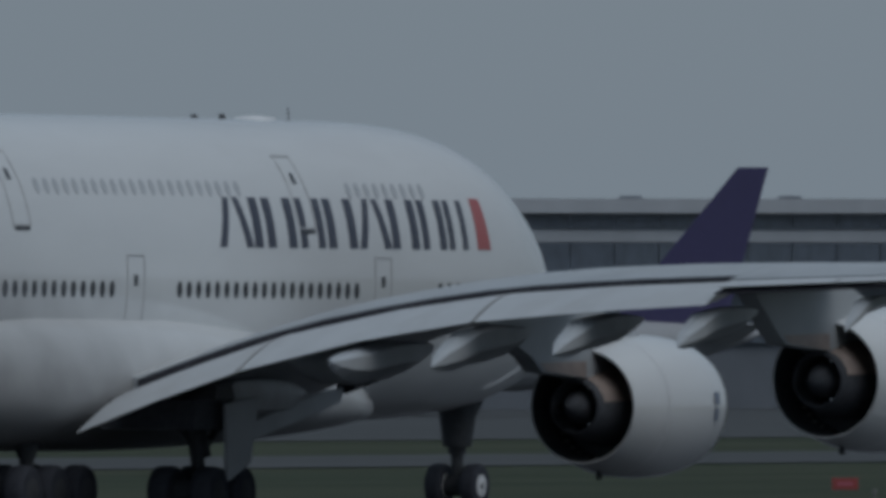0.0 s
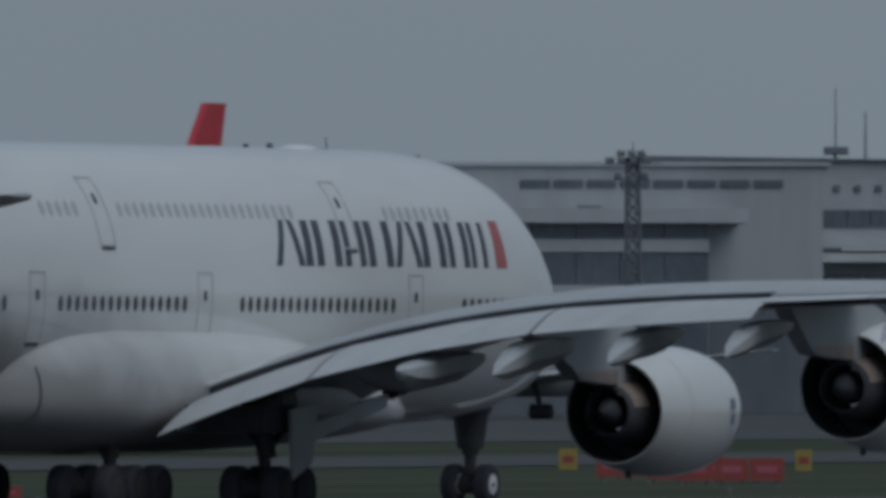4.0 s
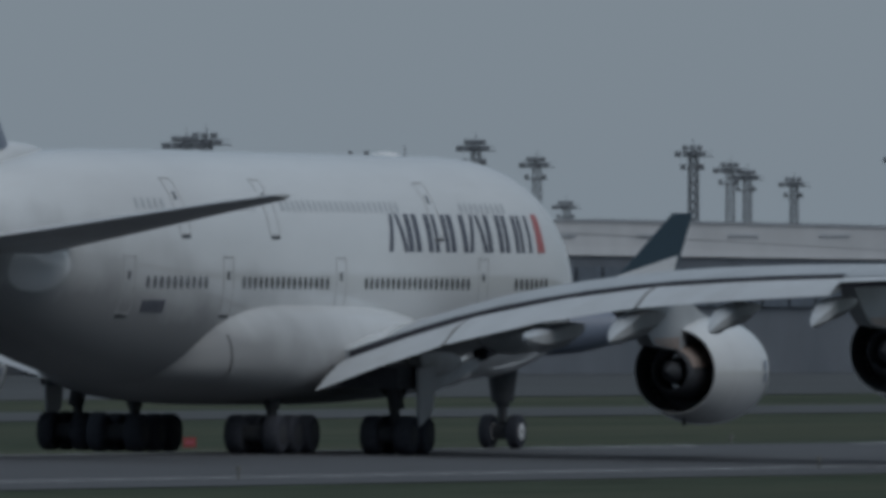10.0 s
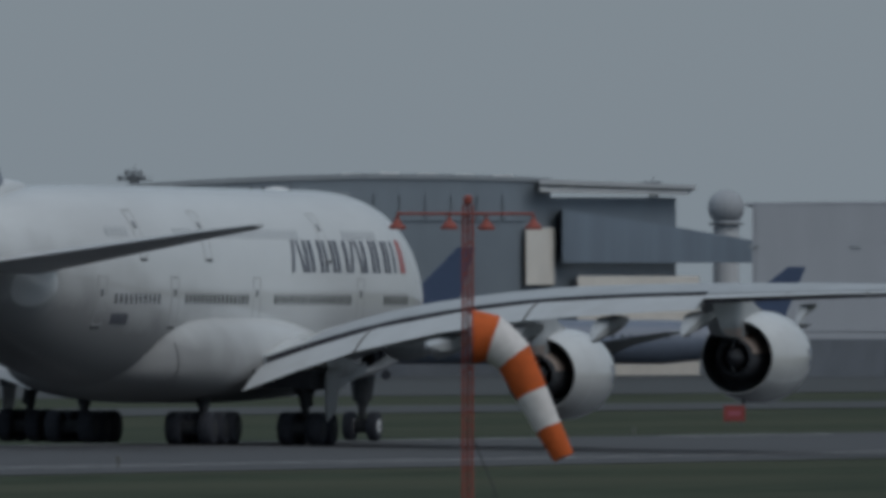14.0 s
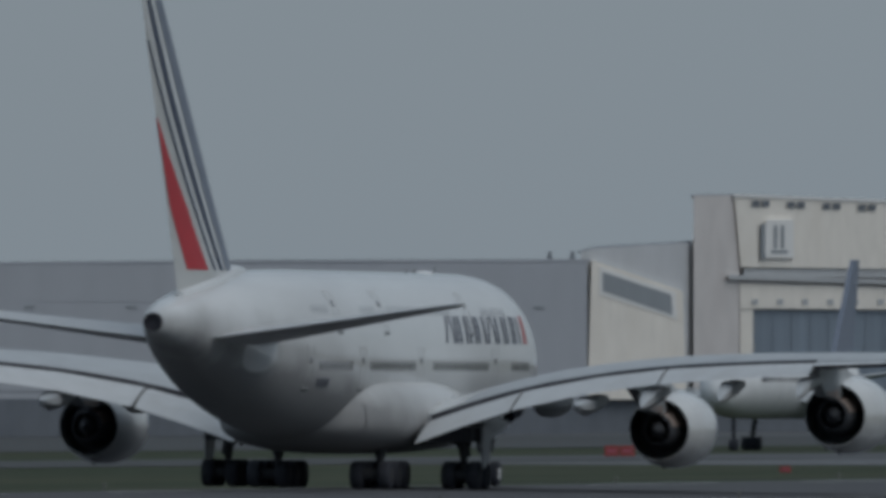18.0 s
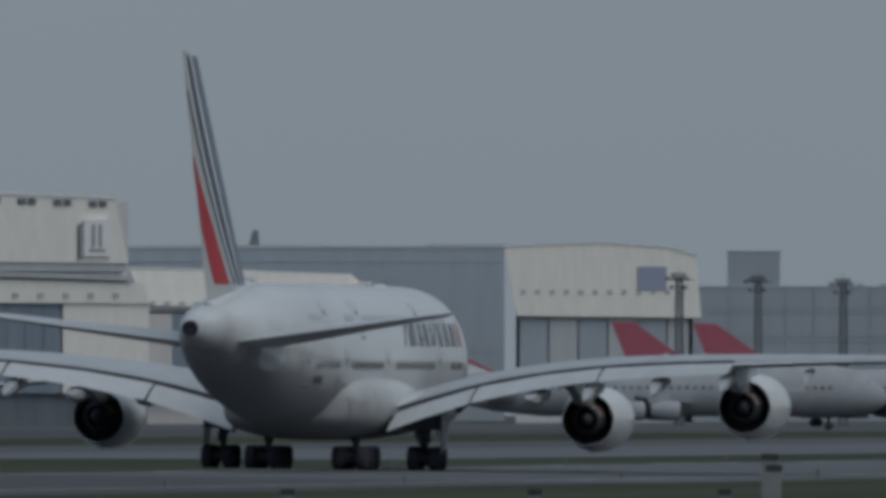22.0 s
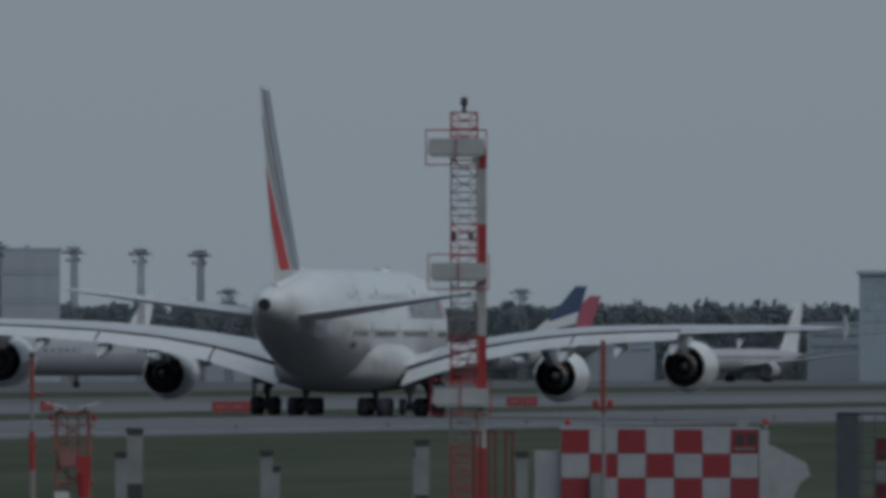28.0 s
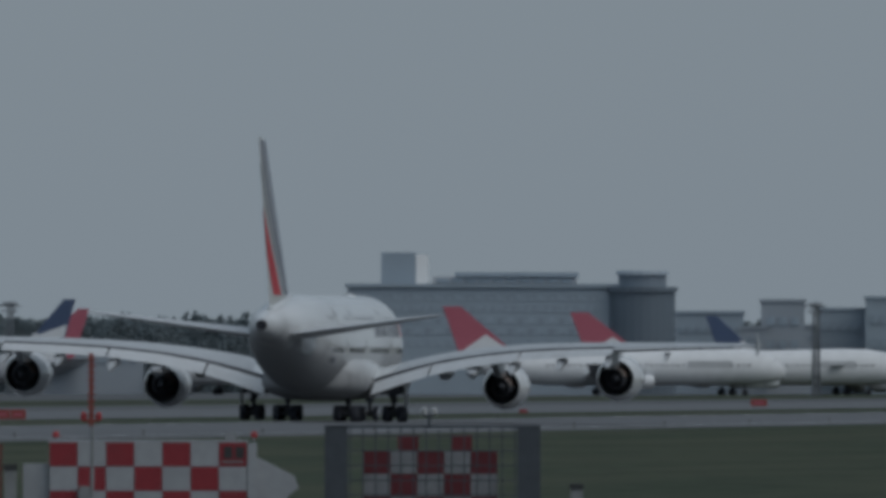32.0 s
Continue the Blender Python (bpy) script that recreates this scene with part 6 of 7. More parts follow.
jet("parked jumbo jet with a dull red tail and title", 69, tip_height(4300, 0.151), 3.2, DULL_RED, tail_at(7.455, 4300, 0, 69, -68), 4, patch=CLAD_GREY, base_mat=PARKED_WHITE, base_h=0.45, hump=True, body_mat=PARKED_WHITE)
jet("parked airliner with a dark blue and white tail", 60, tip_height(4330, 0.141), 2.9, BLUE_PAINT, tail_at(7.10, 4330, 0, 60, -68), 2, base_mat=PARKED_WHITE, base_h=0.45)
# body greyed and engines darkened, haze put into both colours
taxi_red = jet("airliner with a tall red and white tail taxiing, body greyed to imitate haze", 64, tip_height(1206, 0.665), 3.1, RED, tail_at(23.49, 1206, 0, 64, 180), base_mat=PARKED_WHITE, base_h=0.47, engine_mat=STRIPE_GREY)
taxi_red.name = "taxiing_airliner"
# slate engines carry the shade below the wings as paint
taxi_white = jet("white airliner with a slate grey tail taxiing", 62, tip_height(2171, 0.3693), 3.1, STRIPE_GREY, tail_at(12.775, 2171, 0, 62, 180), body_mat=PARKED_WHITE, ride=3.1, engine_mat=STRIPE_GREY)
taxi_white.name = "taxiing_airliner"


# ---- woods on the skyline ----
# leaf and translucent colours are paled and blued to imitate haze
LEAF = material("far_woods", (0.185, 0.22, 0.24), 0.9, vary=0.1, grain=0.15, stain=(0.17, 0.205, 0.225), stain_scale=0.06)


leaf_nodes, leaf_links = LEAF.node_tree.nodes, LEAF.node_tree.links
leaf_glow = leaf_nodes.new("ShaderNodeBsdfTranslucent")
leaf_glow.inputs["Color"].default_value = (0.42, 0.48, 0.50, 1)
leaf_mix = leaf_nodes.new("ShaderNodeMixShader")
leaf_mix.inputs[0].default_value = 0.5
leaf_links.new(leaf_nodes["Principled BSDF"].outputs[0], leaf_mix.inputs[1])
leaf_links.new(leaf_glow.outputs[0], leaf_mix.inputs[2])
leaf_links.new(leaf_mix.outputs[0], leaf_nodes["Material Output"].inputs[0])


def woods(az0, az1, dist, el_lo, el_hi, n, label):
    rng = random.Random(int(az0 * 100))
    spots = []
    for k in range(n):
        az = az0 + (az1 - az0) * (k + rng.random()) / n
        a, d = radians(az), dist + rng.uniform(0, 160)
        h = EYE_Z + dist * math.tan(radians(rng.uniform(el_lo, el_hi) + (0.02 if rng.random() < 0.12 else 0)))
        spots.append((d * math.cos(a), d * math.sin(a), rng.uniform(1.6, 3.8), h))
    return trees(spots, rng, label)


def trees(spots, rng, label, clumps=90):
    """Trunks with crowns of many small jagged leaf clumps."""
    me = Mesh()
    faces = [(0, 2, 4), (2, 1, 4), (1, 3, 4), (3, 0, 4), (2, 0, 5), (1, 2, 5), (3, 1, 5), (0, 3, 5)]
    for x, y, w, h in spots:
        me.tube((x, y, GZ), (x, y, h * 0.6), 0.4, 0.2, 5)
        pointed = rng.random() < 0.4
        tall = h - GZ
        for j in range(clumps):
            u = 0.12 + 0.86 * math.sqrt(rng.random()) if not pointed else 0.1 + 0.88 * rng.random()
            r = w * (1.15 * (1 - u) + 0.08 if pointed else math.sqrt(max(0.06, 1 - (2 * u - 1.0) ** 2)))
            q, d = rng.uniform(0, 2 * math.pi), r * math.sqrt(rng.random())
            c = (x + d * math.cos(q), y + d * math.sin(q), GZ + tall * u)
            k = rng.uniform(0.35, 0.7) * (0.45 + 0.1 * w)
            base = len(me.v)
            for ax in range(3):
                for sg in (-1, 1):
                    p = [c[i] + (sg * k * rng.uniform(0.7, 1.4) if i == ax else rng.uniform(-0.4, 0.4) * k) for i in range(3)]
                    me.v.append(tuple(p))
            me.f += [tuple(base + i for i in f) for f in faces]
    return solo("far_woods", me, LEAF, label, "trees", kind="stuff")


woods(10.3, 8.9, 4550, 0.10, 0.140, 430, "wooded skyline beyond the airfield, painted pale for haze")
woods(8.95, 8.0, 4550, 0.105, 0.140, 300, "wooded skyline beyond the airfield, painted pale for haze")
woods(7.3, 5.9, 4650, 0.08, 0.120, 380, "wooded skyline beyond the airfield, painted pale for haze")

# out-of-view trees, added to give the glossy fuselage a dark horizon band
rng = random.Random(5)
trees([(-400 + 13.0 * k + rng.uniform(-4, 4), -300 - rng.uniform(0, 60), rng.uniform(4, 7), rng.uniform(15, 23)) for k in range(360)], rng, "unseen belt of trees added for reflections in the fuselage", 40)

# ---- airfield signs beside the runway ----
SIGN_RED = material("red_sign_face", (0.28, 0.055, 0.05), 0.5, vary=0.08, grain=2.0)
SIGN_YELLOW = material("yellow_sign_face", (0.30, 0.23, 0.06), 0.5, vary=0.08, grain=2.0)


def airfield_sign(az, y_line, width, mat, label, tall=0.95):
    a = radians(az)
    t = thing("airfield_sign", label, "sign", "airfield signs", pose(y_line / math.tan(a), y_line, GZ, 0, 0, az - 90))
    n, foot = max(1, round(width / 1.5)), 0.05 if width < 1.1 else 0.25
    w = width / n
    for k in range(n):
        x = -width / 2 + w * (k + 0.5)
        bx = part("panel", Mesh().box(x - w / 2 + 0.03, x + w / 2 - 0.03, -0.15, 0.15, foot, foot + tall), mat, t)
        part("faded_mark", Mesh().box(x - w * 0.28, x + w * 0.28, -0.17, -0.15, foot + tall * 0.35, foot + tall * 0.65), SIGN_RED if mat is not SIGN_RED else DULL_RED, bx)
        for d in (-0.3, 0.3):
            part("leg", Mesh().tube((x + d * w, 0, 0), (x + d * w, 0, foot + 0.03), 0.05), MAST_STEEL, t)


for az, y, w in ((24.443, 322, 1.0), (23.95, 470, 1.2), (22.54, 330, 4.2), (22.82, 345, 2.4), (22.66, 335, 3.2), (21.30, 325, 2.6), (21.37, 322, 0.7), (21.28, 322, 1.6), (20.85, 322, 0.6), (20.324, 312, 0.6), (19.797, 308, 0.6), (17.935, 308, 0.6), (17.327, 372, 2.9),
                 (15.206, 330, 1.3), (13.336, 420, 2.6), (11.824, 300, 1.5), (11.819, 312, 1.4), (9.72, 310, 3.0), (9.66, 310, 2.4), (9.514, 318, 1.0), (12.9, 330, 0.8), (10.2, 330, 1.2), (7.6, 330, 1.0), (6.98, 345, 2.2), (8.95, 322, 3.0)):
    airfield_sign(az, y, w, SIGN_RED, "low red airfield sign beside the runway", 0.42 if w < 1.1 else 0.9)
airfield_sign(22.97, 385, 0.9, SIGN_YELLOW, "small yellow airfield sign in the grass")
airfield_sign(22.35, 372, 0.8, SIGN_YELLOW, "small yellow airfield sign in the grass")

# runway edge lights
EDGE_LAMP = material("edge_lamp_housing", (0.13, 0.13, 0.12), 0.5, vary=0.1)


def edge_light():
    t = thing("edge_light", "small runway edge light on a short stem", "lamp", "runway edge lights")
    part("stem", Mesh().tube((0, 0, 0), (0, 0, 0.3), 0.05), EDGE_LAMP, t)
    part("lamp_head", Mesh().tube((0, 0, 0.28), (0, 0, 0.42), 0.1, 0.08), EDGE_LAMP, t)
    return t


el0 = edge_light()
el0.matrix_basis = pose(480, LINE - 31.5, ground_z(LINE - 31.5))
for k in range(1, 30):
    for y in (LINE - 31.5, LINE + 31.5):
        copy_thing(el0, pose(480 + 60 * k, y, ground_z(y)))


# ---- things in the foreground ----
RED_PAINT = material("obstruction_red_paint", (0.34, 0.028, 0.032), 0.5, vary=0.08, grain=3.0, stain=(0.28, 0.04, 0.04), stain_scale=0.8)
WHITE_PAINT = material("obstruction_white_paint", (0.52, 0.53, 0.54), 0.5, vary=0.06, grain=3.0, stain=(0.42, 0.43, 0.44), stain_scale=0.8)
ORANGE_CLOTH = material("orange_sock_cloth", (0.55, 0.105, 0.02), 0.85, vary=0.12, grain=5.0)
WHITE_CLOTH = material("white_sock_cloth", (0.66, 0.64, 0.64), 0.85, vary=0.08, grain=5.0)
HUT_WHITE = material("weathered_white_hut_paint", (0.33, 0.345, 0.37), 0.65, vary=0.08, grain=3.0, stain=(0.27, 0.28, 0.30), stain_scale=0.8)
HUT_RED = material("weathered_red_hut_paint", (0.25, 0.022, 0.032), 0.6, vary=0.08, grain=3.0, stain=(0.2, 0.03, 0.038), stain_scale=0.8)
LATTICE_PALE = material("weathered_pinkish_lattice_paint", (0.24, 0.20, 0.20), 0.7, vary=0.1, grain=3.0)
DARK_STEEL = material("dark_cage_steel", (0.055, 0.065, 0.08), 0.6, vary=0.12, grain=3.0)
POST_CONCRETE = material("pale_post_concrete", (0.235, 0.245, 0.255), 0.85, vary=0.1, grain=6.0, stain=(0.17, 0.175, 0.18), stain_scale=1.5)
CAP_BLACK = material("dark_post_cap", (0.04, 0.042, 0.045), 0.7, vary=0.1)
FADED_WHITE = material("faded_white_paint", (0.40, 0.41, 0.42), 0.7, vary=0.08, grain=3.0, stain=(0.32, 0.33, 0.34), stain_scale=1.0)
# chequer colours darkened to paint the dimming by the cage mesh
CAGE_WHITE = material("mesh_dimmed_white_panels", (0.27, 0.28, 0.30), 0.8, vary=0.1, grain=3.0, stain=(0.2, 0.21, 0.22), stain_scale=1.0)
CAGE_RED = material("mesh_dimmed_red_panels", (0.15, 0.028, 0.036), 0.8, vary=0.1, grain=3.0, stain=(0.11, 0.025, 0.03), stain_scale=1.0)
STUB_RED = material("dark_rusty_steel", (0.13, 0.042, 0.036), 0.8, vary=0.15, grain=4.0)
FADED_RED = material("sun_bleached_red_steel", (0.27, 0.11, 0.10), 0.7, vary=0.15, grain=3.0)
RUST_RED = material("faded_red_steel", (0.27, 0.06, 0.045), 0.6, vary=0.12, grain=3.0)


def lattice(t, x, y, half, z0, z1, bays, colours, name="lattice"):
    """A square lattice mast; each bay is a part."""
    step = (z1 - z0) / bays
    for k in range(bays):
        a, b = z0 + step * k, z0 + step * (k + 1)
        me = Mesh()
        for sx in (-1, 1):
            for sy in (-1, 1):
                me.tube((x + sx * half, y + sy * half, a), (x + sx * half, y + sy * half, b), 0.027, 0.027, 6)
        for sy in (-1, 1):
            me.tube((x - half, y + sy * half, a), (x + half, y + sy * half, b), 0.014, 0.014, 5)
            me.tube((x + half, y + sy * half, a), (x - half, y + sy * half, b), 0.014, 0.014, 5)
            me.tube((x - half, y + sy * half, (a + b) / 2), (x + half, y + sy * half, (a + b) / 2), 0.02, 0.02, 5)
            me.tube((x - half, y + sy * half, b), (x + half, y + sy * half, b), 0.022, 0.022, 5)
        for sx in (-1, 1):
            me.tube((x + sx * half, y + half, a), (x + sx * half, y - half, b), 0.014, 0.014, 5)
            me.tube((x + sx * half, y + half, b), (x + sx * half, y - half, b), 0.022, 0.022, 5)
        part("lattice_bay", me, colours(k / bays), t)


# glide-slope mast with three aerial boxes
s = Site(9.103, 640)
t = s.thing("glide_slope_mast", "red and white lattice mast with three white aerial boxes", "antenna mast")
top = s.Z(0.641)
lattice(t, 0, 0, 0.38, GZ, top, 26, lambda u: RED_PAINT if u < 0.17 or 0.28 < u < 0.45 or 0.57 < u < 0.72 or u > 0.86 else LATTICE_PALE)
bars = [(GZ, 1.8, RED_PAINT), (1.8, 3.1, FADED_WHITE), (3.1, 5.1, RED_PAINT), (5.1, 6.63, FADED_WHITE), (6.63, 8.38, RED_PAINT), (8.38, 10.0, FADED_WHITE), (10.0, 10.6, RED_PAINT)]
for z0, z1, mat in bars:
    part("cable_duct", Mesh().box(0.42, 0.66, -0.15, 0.2, z0, z1), mat, t, "", False)
for el in (0.5479, 0.2208, -0.1093):
    z = s.Z(el)
    dx = -0.04 + (0.548 - el) * 0.22
    bx = part("aerial_box", Mesh().loft([[(dx - 1.03, -0.7, z - 0.18), (dx + 0.66, -0.7, z - 0.18), (dx + 0.66, -0.2, z - 0.18), (dx - 1.03, -0.2, z - 0.18)], [(dx - 0.99, -0.7, z + 0.27), (dx + 0.61, -0.7, z + 0.27), (dx + 0.61, -0.2, z + 0.27), (dx - 0.99, -0.2, z + 0.27)]]), FADED_WHITE, t, "white aerial box in a red frame")
    # darker lip paints the shade on the box's underside
    part("box_lip", Mesh().loft([[(dx - 0.9, -0.74, z - 0.27), (dx + 0.54, -0.74, z - 0.27), (dx + 0.54, -0.3, z - 0.27), (dx - 0.9, -0.3, z - 0.27)], [(dx - 1.0, -0.72, z - 0.17), (dx + 0.64, -0.72, z - 0.17), (dx + 0.64, -0.3, z - 0.17), (dx - 1.0, -0.3, z - 0.17)]]), POST_CONCRETE, bx)
    for zz in (z + 0.52, z - 0.5):
        part("frame_rail", Mesh().tube((dx - 1.08, -0.75, zz), (dx + 0.69, -0.75, zz), 0.02, 0.02, 6).tube((dx - 1.08, -0.15, zz), (dx + 0.69, -0.15, zz), 0.02, 0.02, 6), RED_PAINT, bx)
    for xx in (-1.08, -0.2, 0.69):
        part("frame_post", Mesh().tube((dx + xx, -0.75, z - 0.5), (dx + xx, -0.75, z + 0.52), 0.018, 0.018, 6), RED_PAINT, bx)
    part("bracket", Mesh().tube((dx, -0.3, z), (0, 0, z), 0.05, 0.05, 6), RED_PAINT, bx)
part("obstruction_light", Mesh().tube((0, 0, top), (0, 0, top + 0.22), 0.06, 0.06, 8).revolve([(0.2, 0.06), (0.24, 0.11), (0.42, 0.1), (0.46, 0.02)], (0, 0, top), axis="z", n=12), CAP_BLACK, t)
for x in (-0.3, 0.2):
    part("obstruction_light", Mesh().tube((x, -0.35, 7.9), (x, -0.35, 8.15), 0.07, 0.07, 8), CAP_BLACK, t)

# equipment hut with a red and white chequer band
s = Site(8.59, 620)
t = s.thing("equipment_hut", "white equipment hut with red and white chequered walls", "hut")
x0, x1, z1 = s.X(8.847), s.X(8.327), s.Z(-0.1923)
part("wall", Mesh().box(x0, x1, 0.1, 3.0, GZ, z1), HUT_WHITE, t)
part("roof_cap", Mesh().box(x0 - 0.04, x1 + 0.04, 0.05, 3.05, z1, z1 + 0.05), HUT_WHITE, t)
cell = (x1 - x0) / 7
rows = int((z1 - GZ) / (cell * 0.92)) + 1
for r in range(rows):
    for k in range(7):
        za, zb = z1 - (r + 1) * cell * 0.86, z1 - r * cell * 0.86
        if za < GZ:
            za = GZ
        if zb > za:
            part("chequer_panel", Mesh().box(x0 + cell * k + 0.008, x0 + cell * (k + 1) - 0.008, 0.04, 0.1, za + 0.006, zb - 0.006), HUT_RED if (r + k) % 2 == 0 else HUT_WHITE, t)
part("side_annex", Mesh().box(x0 - 0.75, x0 - 0.02, 0.3, 2.4, GZ, z1 - 0.62), HUT_WHITE, t, "lower grey-white annex")
part("side_annex", Mesh().prism([(x1 + 0.02, GZ), (x1 + 0.02, z1 - 0.40), (x1 + 0.35, z1 - 0.45), (x1 + 1.0, z1 - 0.78), (x1 + 1.35, z1 - 0.95), (x1 + 1.48, z1 - 1.3), (x1 + 1.2, z1 - 1.5), (x1 + 1.0, z1 - 1.9), (x1 + 0.95, GZ)], 0.3, 2.4, axis=1), HUT_WHITE, t, "sloping white annex")
part("pillar", Mesh().box(x1 + 0.02, x1 + 0.28, 0.0, 0.4, GZ, z1 - 0.02), HUT_WHITE, t)
part("vent_hood", Mesh().box(x1 - 0.62, x1 - 0.3, 0.5, 0.9, z1 + 0.05, z1 + 0.3), POST_CONCRETE, t)
for k in range(2):
    part("faded_number_bar", Mesh().box(x1 - 0.66 + 0.33 * k, x1 - 0.42 + 0.33 * k, 0.015, 0.04, z1 - 0.45, z1 - 0.12), CAP_BLACK, t)
part("faded_number_bar", Mesh().box(x1 - 0.7, x1 - 0.1, 0.015, 0.04, z1 - 0.58, z1 - 0.52), POST_CONCRETE, t)
part("meter_box", Mesh().box(x0 + 0.85, x0 + 1.15, -0.25, 0.03, GZ, z1 - 1.25), POST_CONCRETE, t)
for x in (x0 + 0.18, x1 + 0.2):
    part("lamp_stem", Mesh().tube((x, 0.4, z1), (x, 0.4, z1 + 0.14), 0.03), HUT_WHITE, t)
    part("obstruction_lamp", Mesh().revolve([(0.12, 0.04), (0.16, 0.1), (0.27, 0.09), (0.32, 0.02)], (x, 0.4, z1), axis="z", n=12), RED_PAINT, t, "red lamp on the roof edge")

# second chequered unit inside a dark cage
s = Site(7.84, 665)
t = s.thing("caged_transformer", "dark steel cage round a red and white chequered unit", "equipment")
x0, x1, z1 = s.X(8.123), s.X(7.555), s.Z(-0.147)
for a, b in ((x0, x0 + 0.7), (x1 - 0.7, x1)):
    part("side_panel", Mesh().box(a, b, 0, 0.08, GZ, z1 - 0.03), DARK_STEEL, t)
part("top_rail", Mesh().box(x0, x1, 0, 0.08, z1 - 0.08, z1), DARK_STEEL, t)
for k in range(14):
    x = x0 + 0.78 + (x1 - x0 - 1.56) * k / 13
    part("cage_bar", Mesh().box(x - 0.02, x + 0.02, 0.02, 0.06, GZ, z1 - 0.08), DARK_STEEL, t)
for k in range(6):
    part("cage_rail", Mesh().box(x0 + 0.7, x1 - 0.7, 0.0, 0.03, z1 - 0.35 - 0.45 * k, z1 - 0.31 - 0.45 * k), DARK_STEEL, t)
cx0, cx1 = s.X(8.02), s.X(7.668)
cell = (cx1 - cx0) / 5
ztop = z1 - 0.78
part("inner_body", Mesh().box(cx0, cx1, 0.6, 2.4, GZ, ztop), POST_CONCRETE, t, "chequered transformer body")
for r in range(4):
    for k in range(5):
        za, zb = max(GZ, ztop - (r + 1) * cell * 0.86), ztop - r * cell * 0.86
        if zb > za:
            part("chequer_panel", Mesh().box(cx0 + cell * k + 0.01, cx0 + cell * (k + 1) - 0.01, 0.54, 0.6, za + 0.008, zb - 0.008), CAGE_RED if (r + k) % 2 == 0 else CAGE_WHITE, t)
for k in (1, 3):
    part("radiator_box", Mesh().box(cx0 + cell * (k + 0.28), cx0 + cell * (k + 1.05), 0.7, 1.6, ztop, ztop + 0.48), CAGE_RED, t)
part("light_pole", Mesh().tube((s.X(7.848), 0.4, z1 - 0.1), (s.X(7.848), 0.4, z1 + 0.3), 0.045), DARK_STEEL, t)
part("light_bar", Mesh().tube((s.X(7.848) - 0.16, 0.4, z1 + 0.3), (s.X(7.848) + 0.16, 0.4, z1 + 0.3), 0.035), DARK_STEEL, t)
for d in (-0.15, 0.15):
    part("obstruction_lamp", Mesh().revolve([(0.3, 0.05), (0.36, 0.1), (0.5, 0.09), (0.56, 0.02)], (s.X(7.848) + d, 0.4, z1), axis="z", n=10), FADED_WHITE, t)

# slim red monitor mast in front of the hut
s = Site(8.737, 520)
t = s.thing("monitor_mast", "slim red monitor mast with twin lamps", "antenna mast")
z1 = s.Z(0.0428)
part("lower_tube", Mesh().tube((0, 0, GZ), (0.03, 0, s.Z(-0.15)), 0.045, 0.045, 8), POST_CONCRETE, t)
part("upper_mast", Mesh().box(-0.05, 0.05, -0.05, 0.05, s.Z(-0.15), z1), RUST_RED, t)
for k in range(10):
    z = s.Z(-0.14) + (z1 - s.Z(-0.14)) * k / 10
    part("rung", Mesh().box(-0.1, 0.1, -0.09, -0.07, z, z + 0.03), RUST_RED, t)
for d in (-0.18, 0.18):
    part("obstruction_lamp", Mesh().revolve([(-0.1, 0.02), (-0.08, 0.07), (0.06, 0.07), (0.12, 0.02)], (d, 0, s.Z(-0.125)), axis="z", n=10), RED_PAINT, t)
part("lamp_bar", Mesh().tube((-0.2, 0, s.Z(-0.135)), (0.2, 0, s.Z(-0.135)), 0.03), RUST_RED, t)

# red frame aerial with white reflectors
s = Site(10.132, 600)
t = s.thing("frame_aerial", "red steel frame aerial with pale reflectors on top", "antenna")
zt = s.Z(-0.1226)
part("frame", Mesh().tube((-0.45, 0, GZ), (-0.45, 0, zt - 0.25), 0.05).tube((0.45, 0, GZ), (0.45, 0, zt - 0.25), 0.05).tube((-0.5, 0, zt - 0.28), (0.5, 0, zt - 0.28), 0.05).tube((-0.55, 0, 1.0), (0.6, 0, 1.0), 0.04), FADED_RED, t)
for k in range(5):
    part("brace", Mesh().tube((-0.45, 0, GZ + 0.65 * k), (0.45, 0, GZ + 0.65 * (k + 1)), 0.02), FADED_RED, t)
for k in range(5):
    part("brace", Mesh().tube((0.45, 0.3, GZ + 0.65 * k), (-0.45, 0.3, GZ + 0.65 * (k + 1)), 0.025).tube((-0.5, 0.3, GZ + 0.65 * k), (0.5, 0.3, GZ + 0.65 * k), 0.016), FADED_RED, t)
for x in (-0.47, -0.15, 0.15, 0.47):
    part("rear_post", Mesh().tube((x, 0.3, GZ), (x, 0.3, zt - 0.3), 0.024), FADED_RED, t)
for z in (1.9, 2.25, 2.55):
    part("crossbar", Mesh().box(-0.62, 0.62, -0.08, -0.02, z, z + 0.05), FADED_RED, t)
part("control_box", Mesh().box(-0.35, 0.1, -0.2, 0.1, 1.45, 1.85), FADED_RED, t)
part("red_box", Mesh().box(0.12, 0.5, -0.25, 0.15, 1.25, 1.75), RED_PAINT, t)
part("drum", Mesh().tube((0.3, -0.1, 0.6), (0.3, -0.1, 1.25), 0.16, 0.2, 14), RED_PAINT, t)
part("white_panel", Mesh().box(-0.5, -0.1, -0.12, 0.0, -0.1, 0.75), WHITE_PAINT, t)
part("red_panel", Mesh().box(0.15, 0.55, -0.12, 0.0, GZ, 0.2), RED_PAINT, t)
part("white_panel", Mesh().box(0.1, 0.5, -0.14, -0.02, 0.2, 0.55), WHITE_PAINT, t)
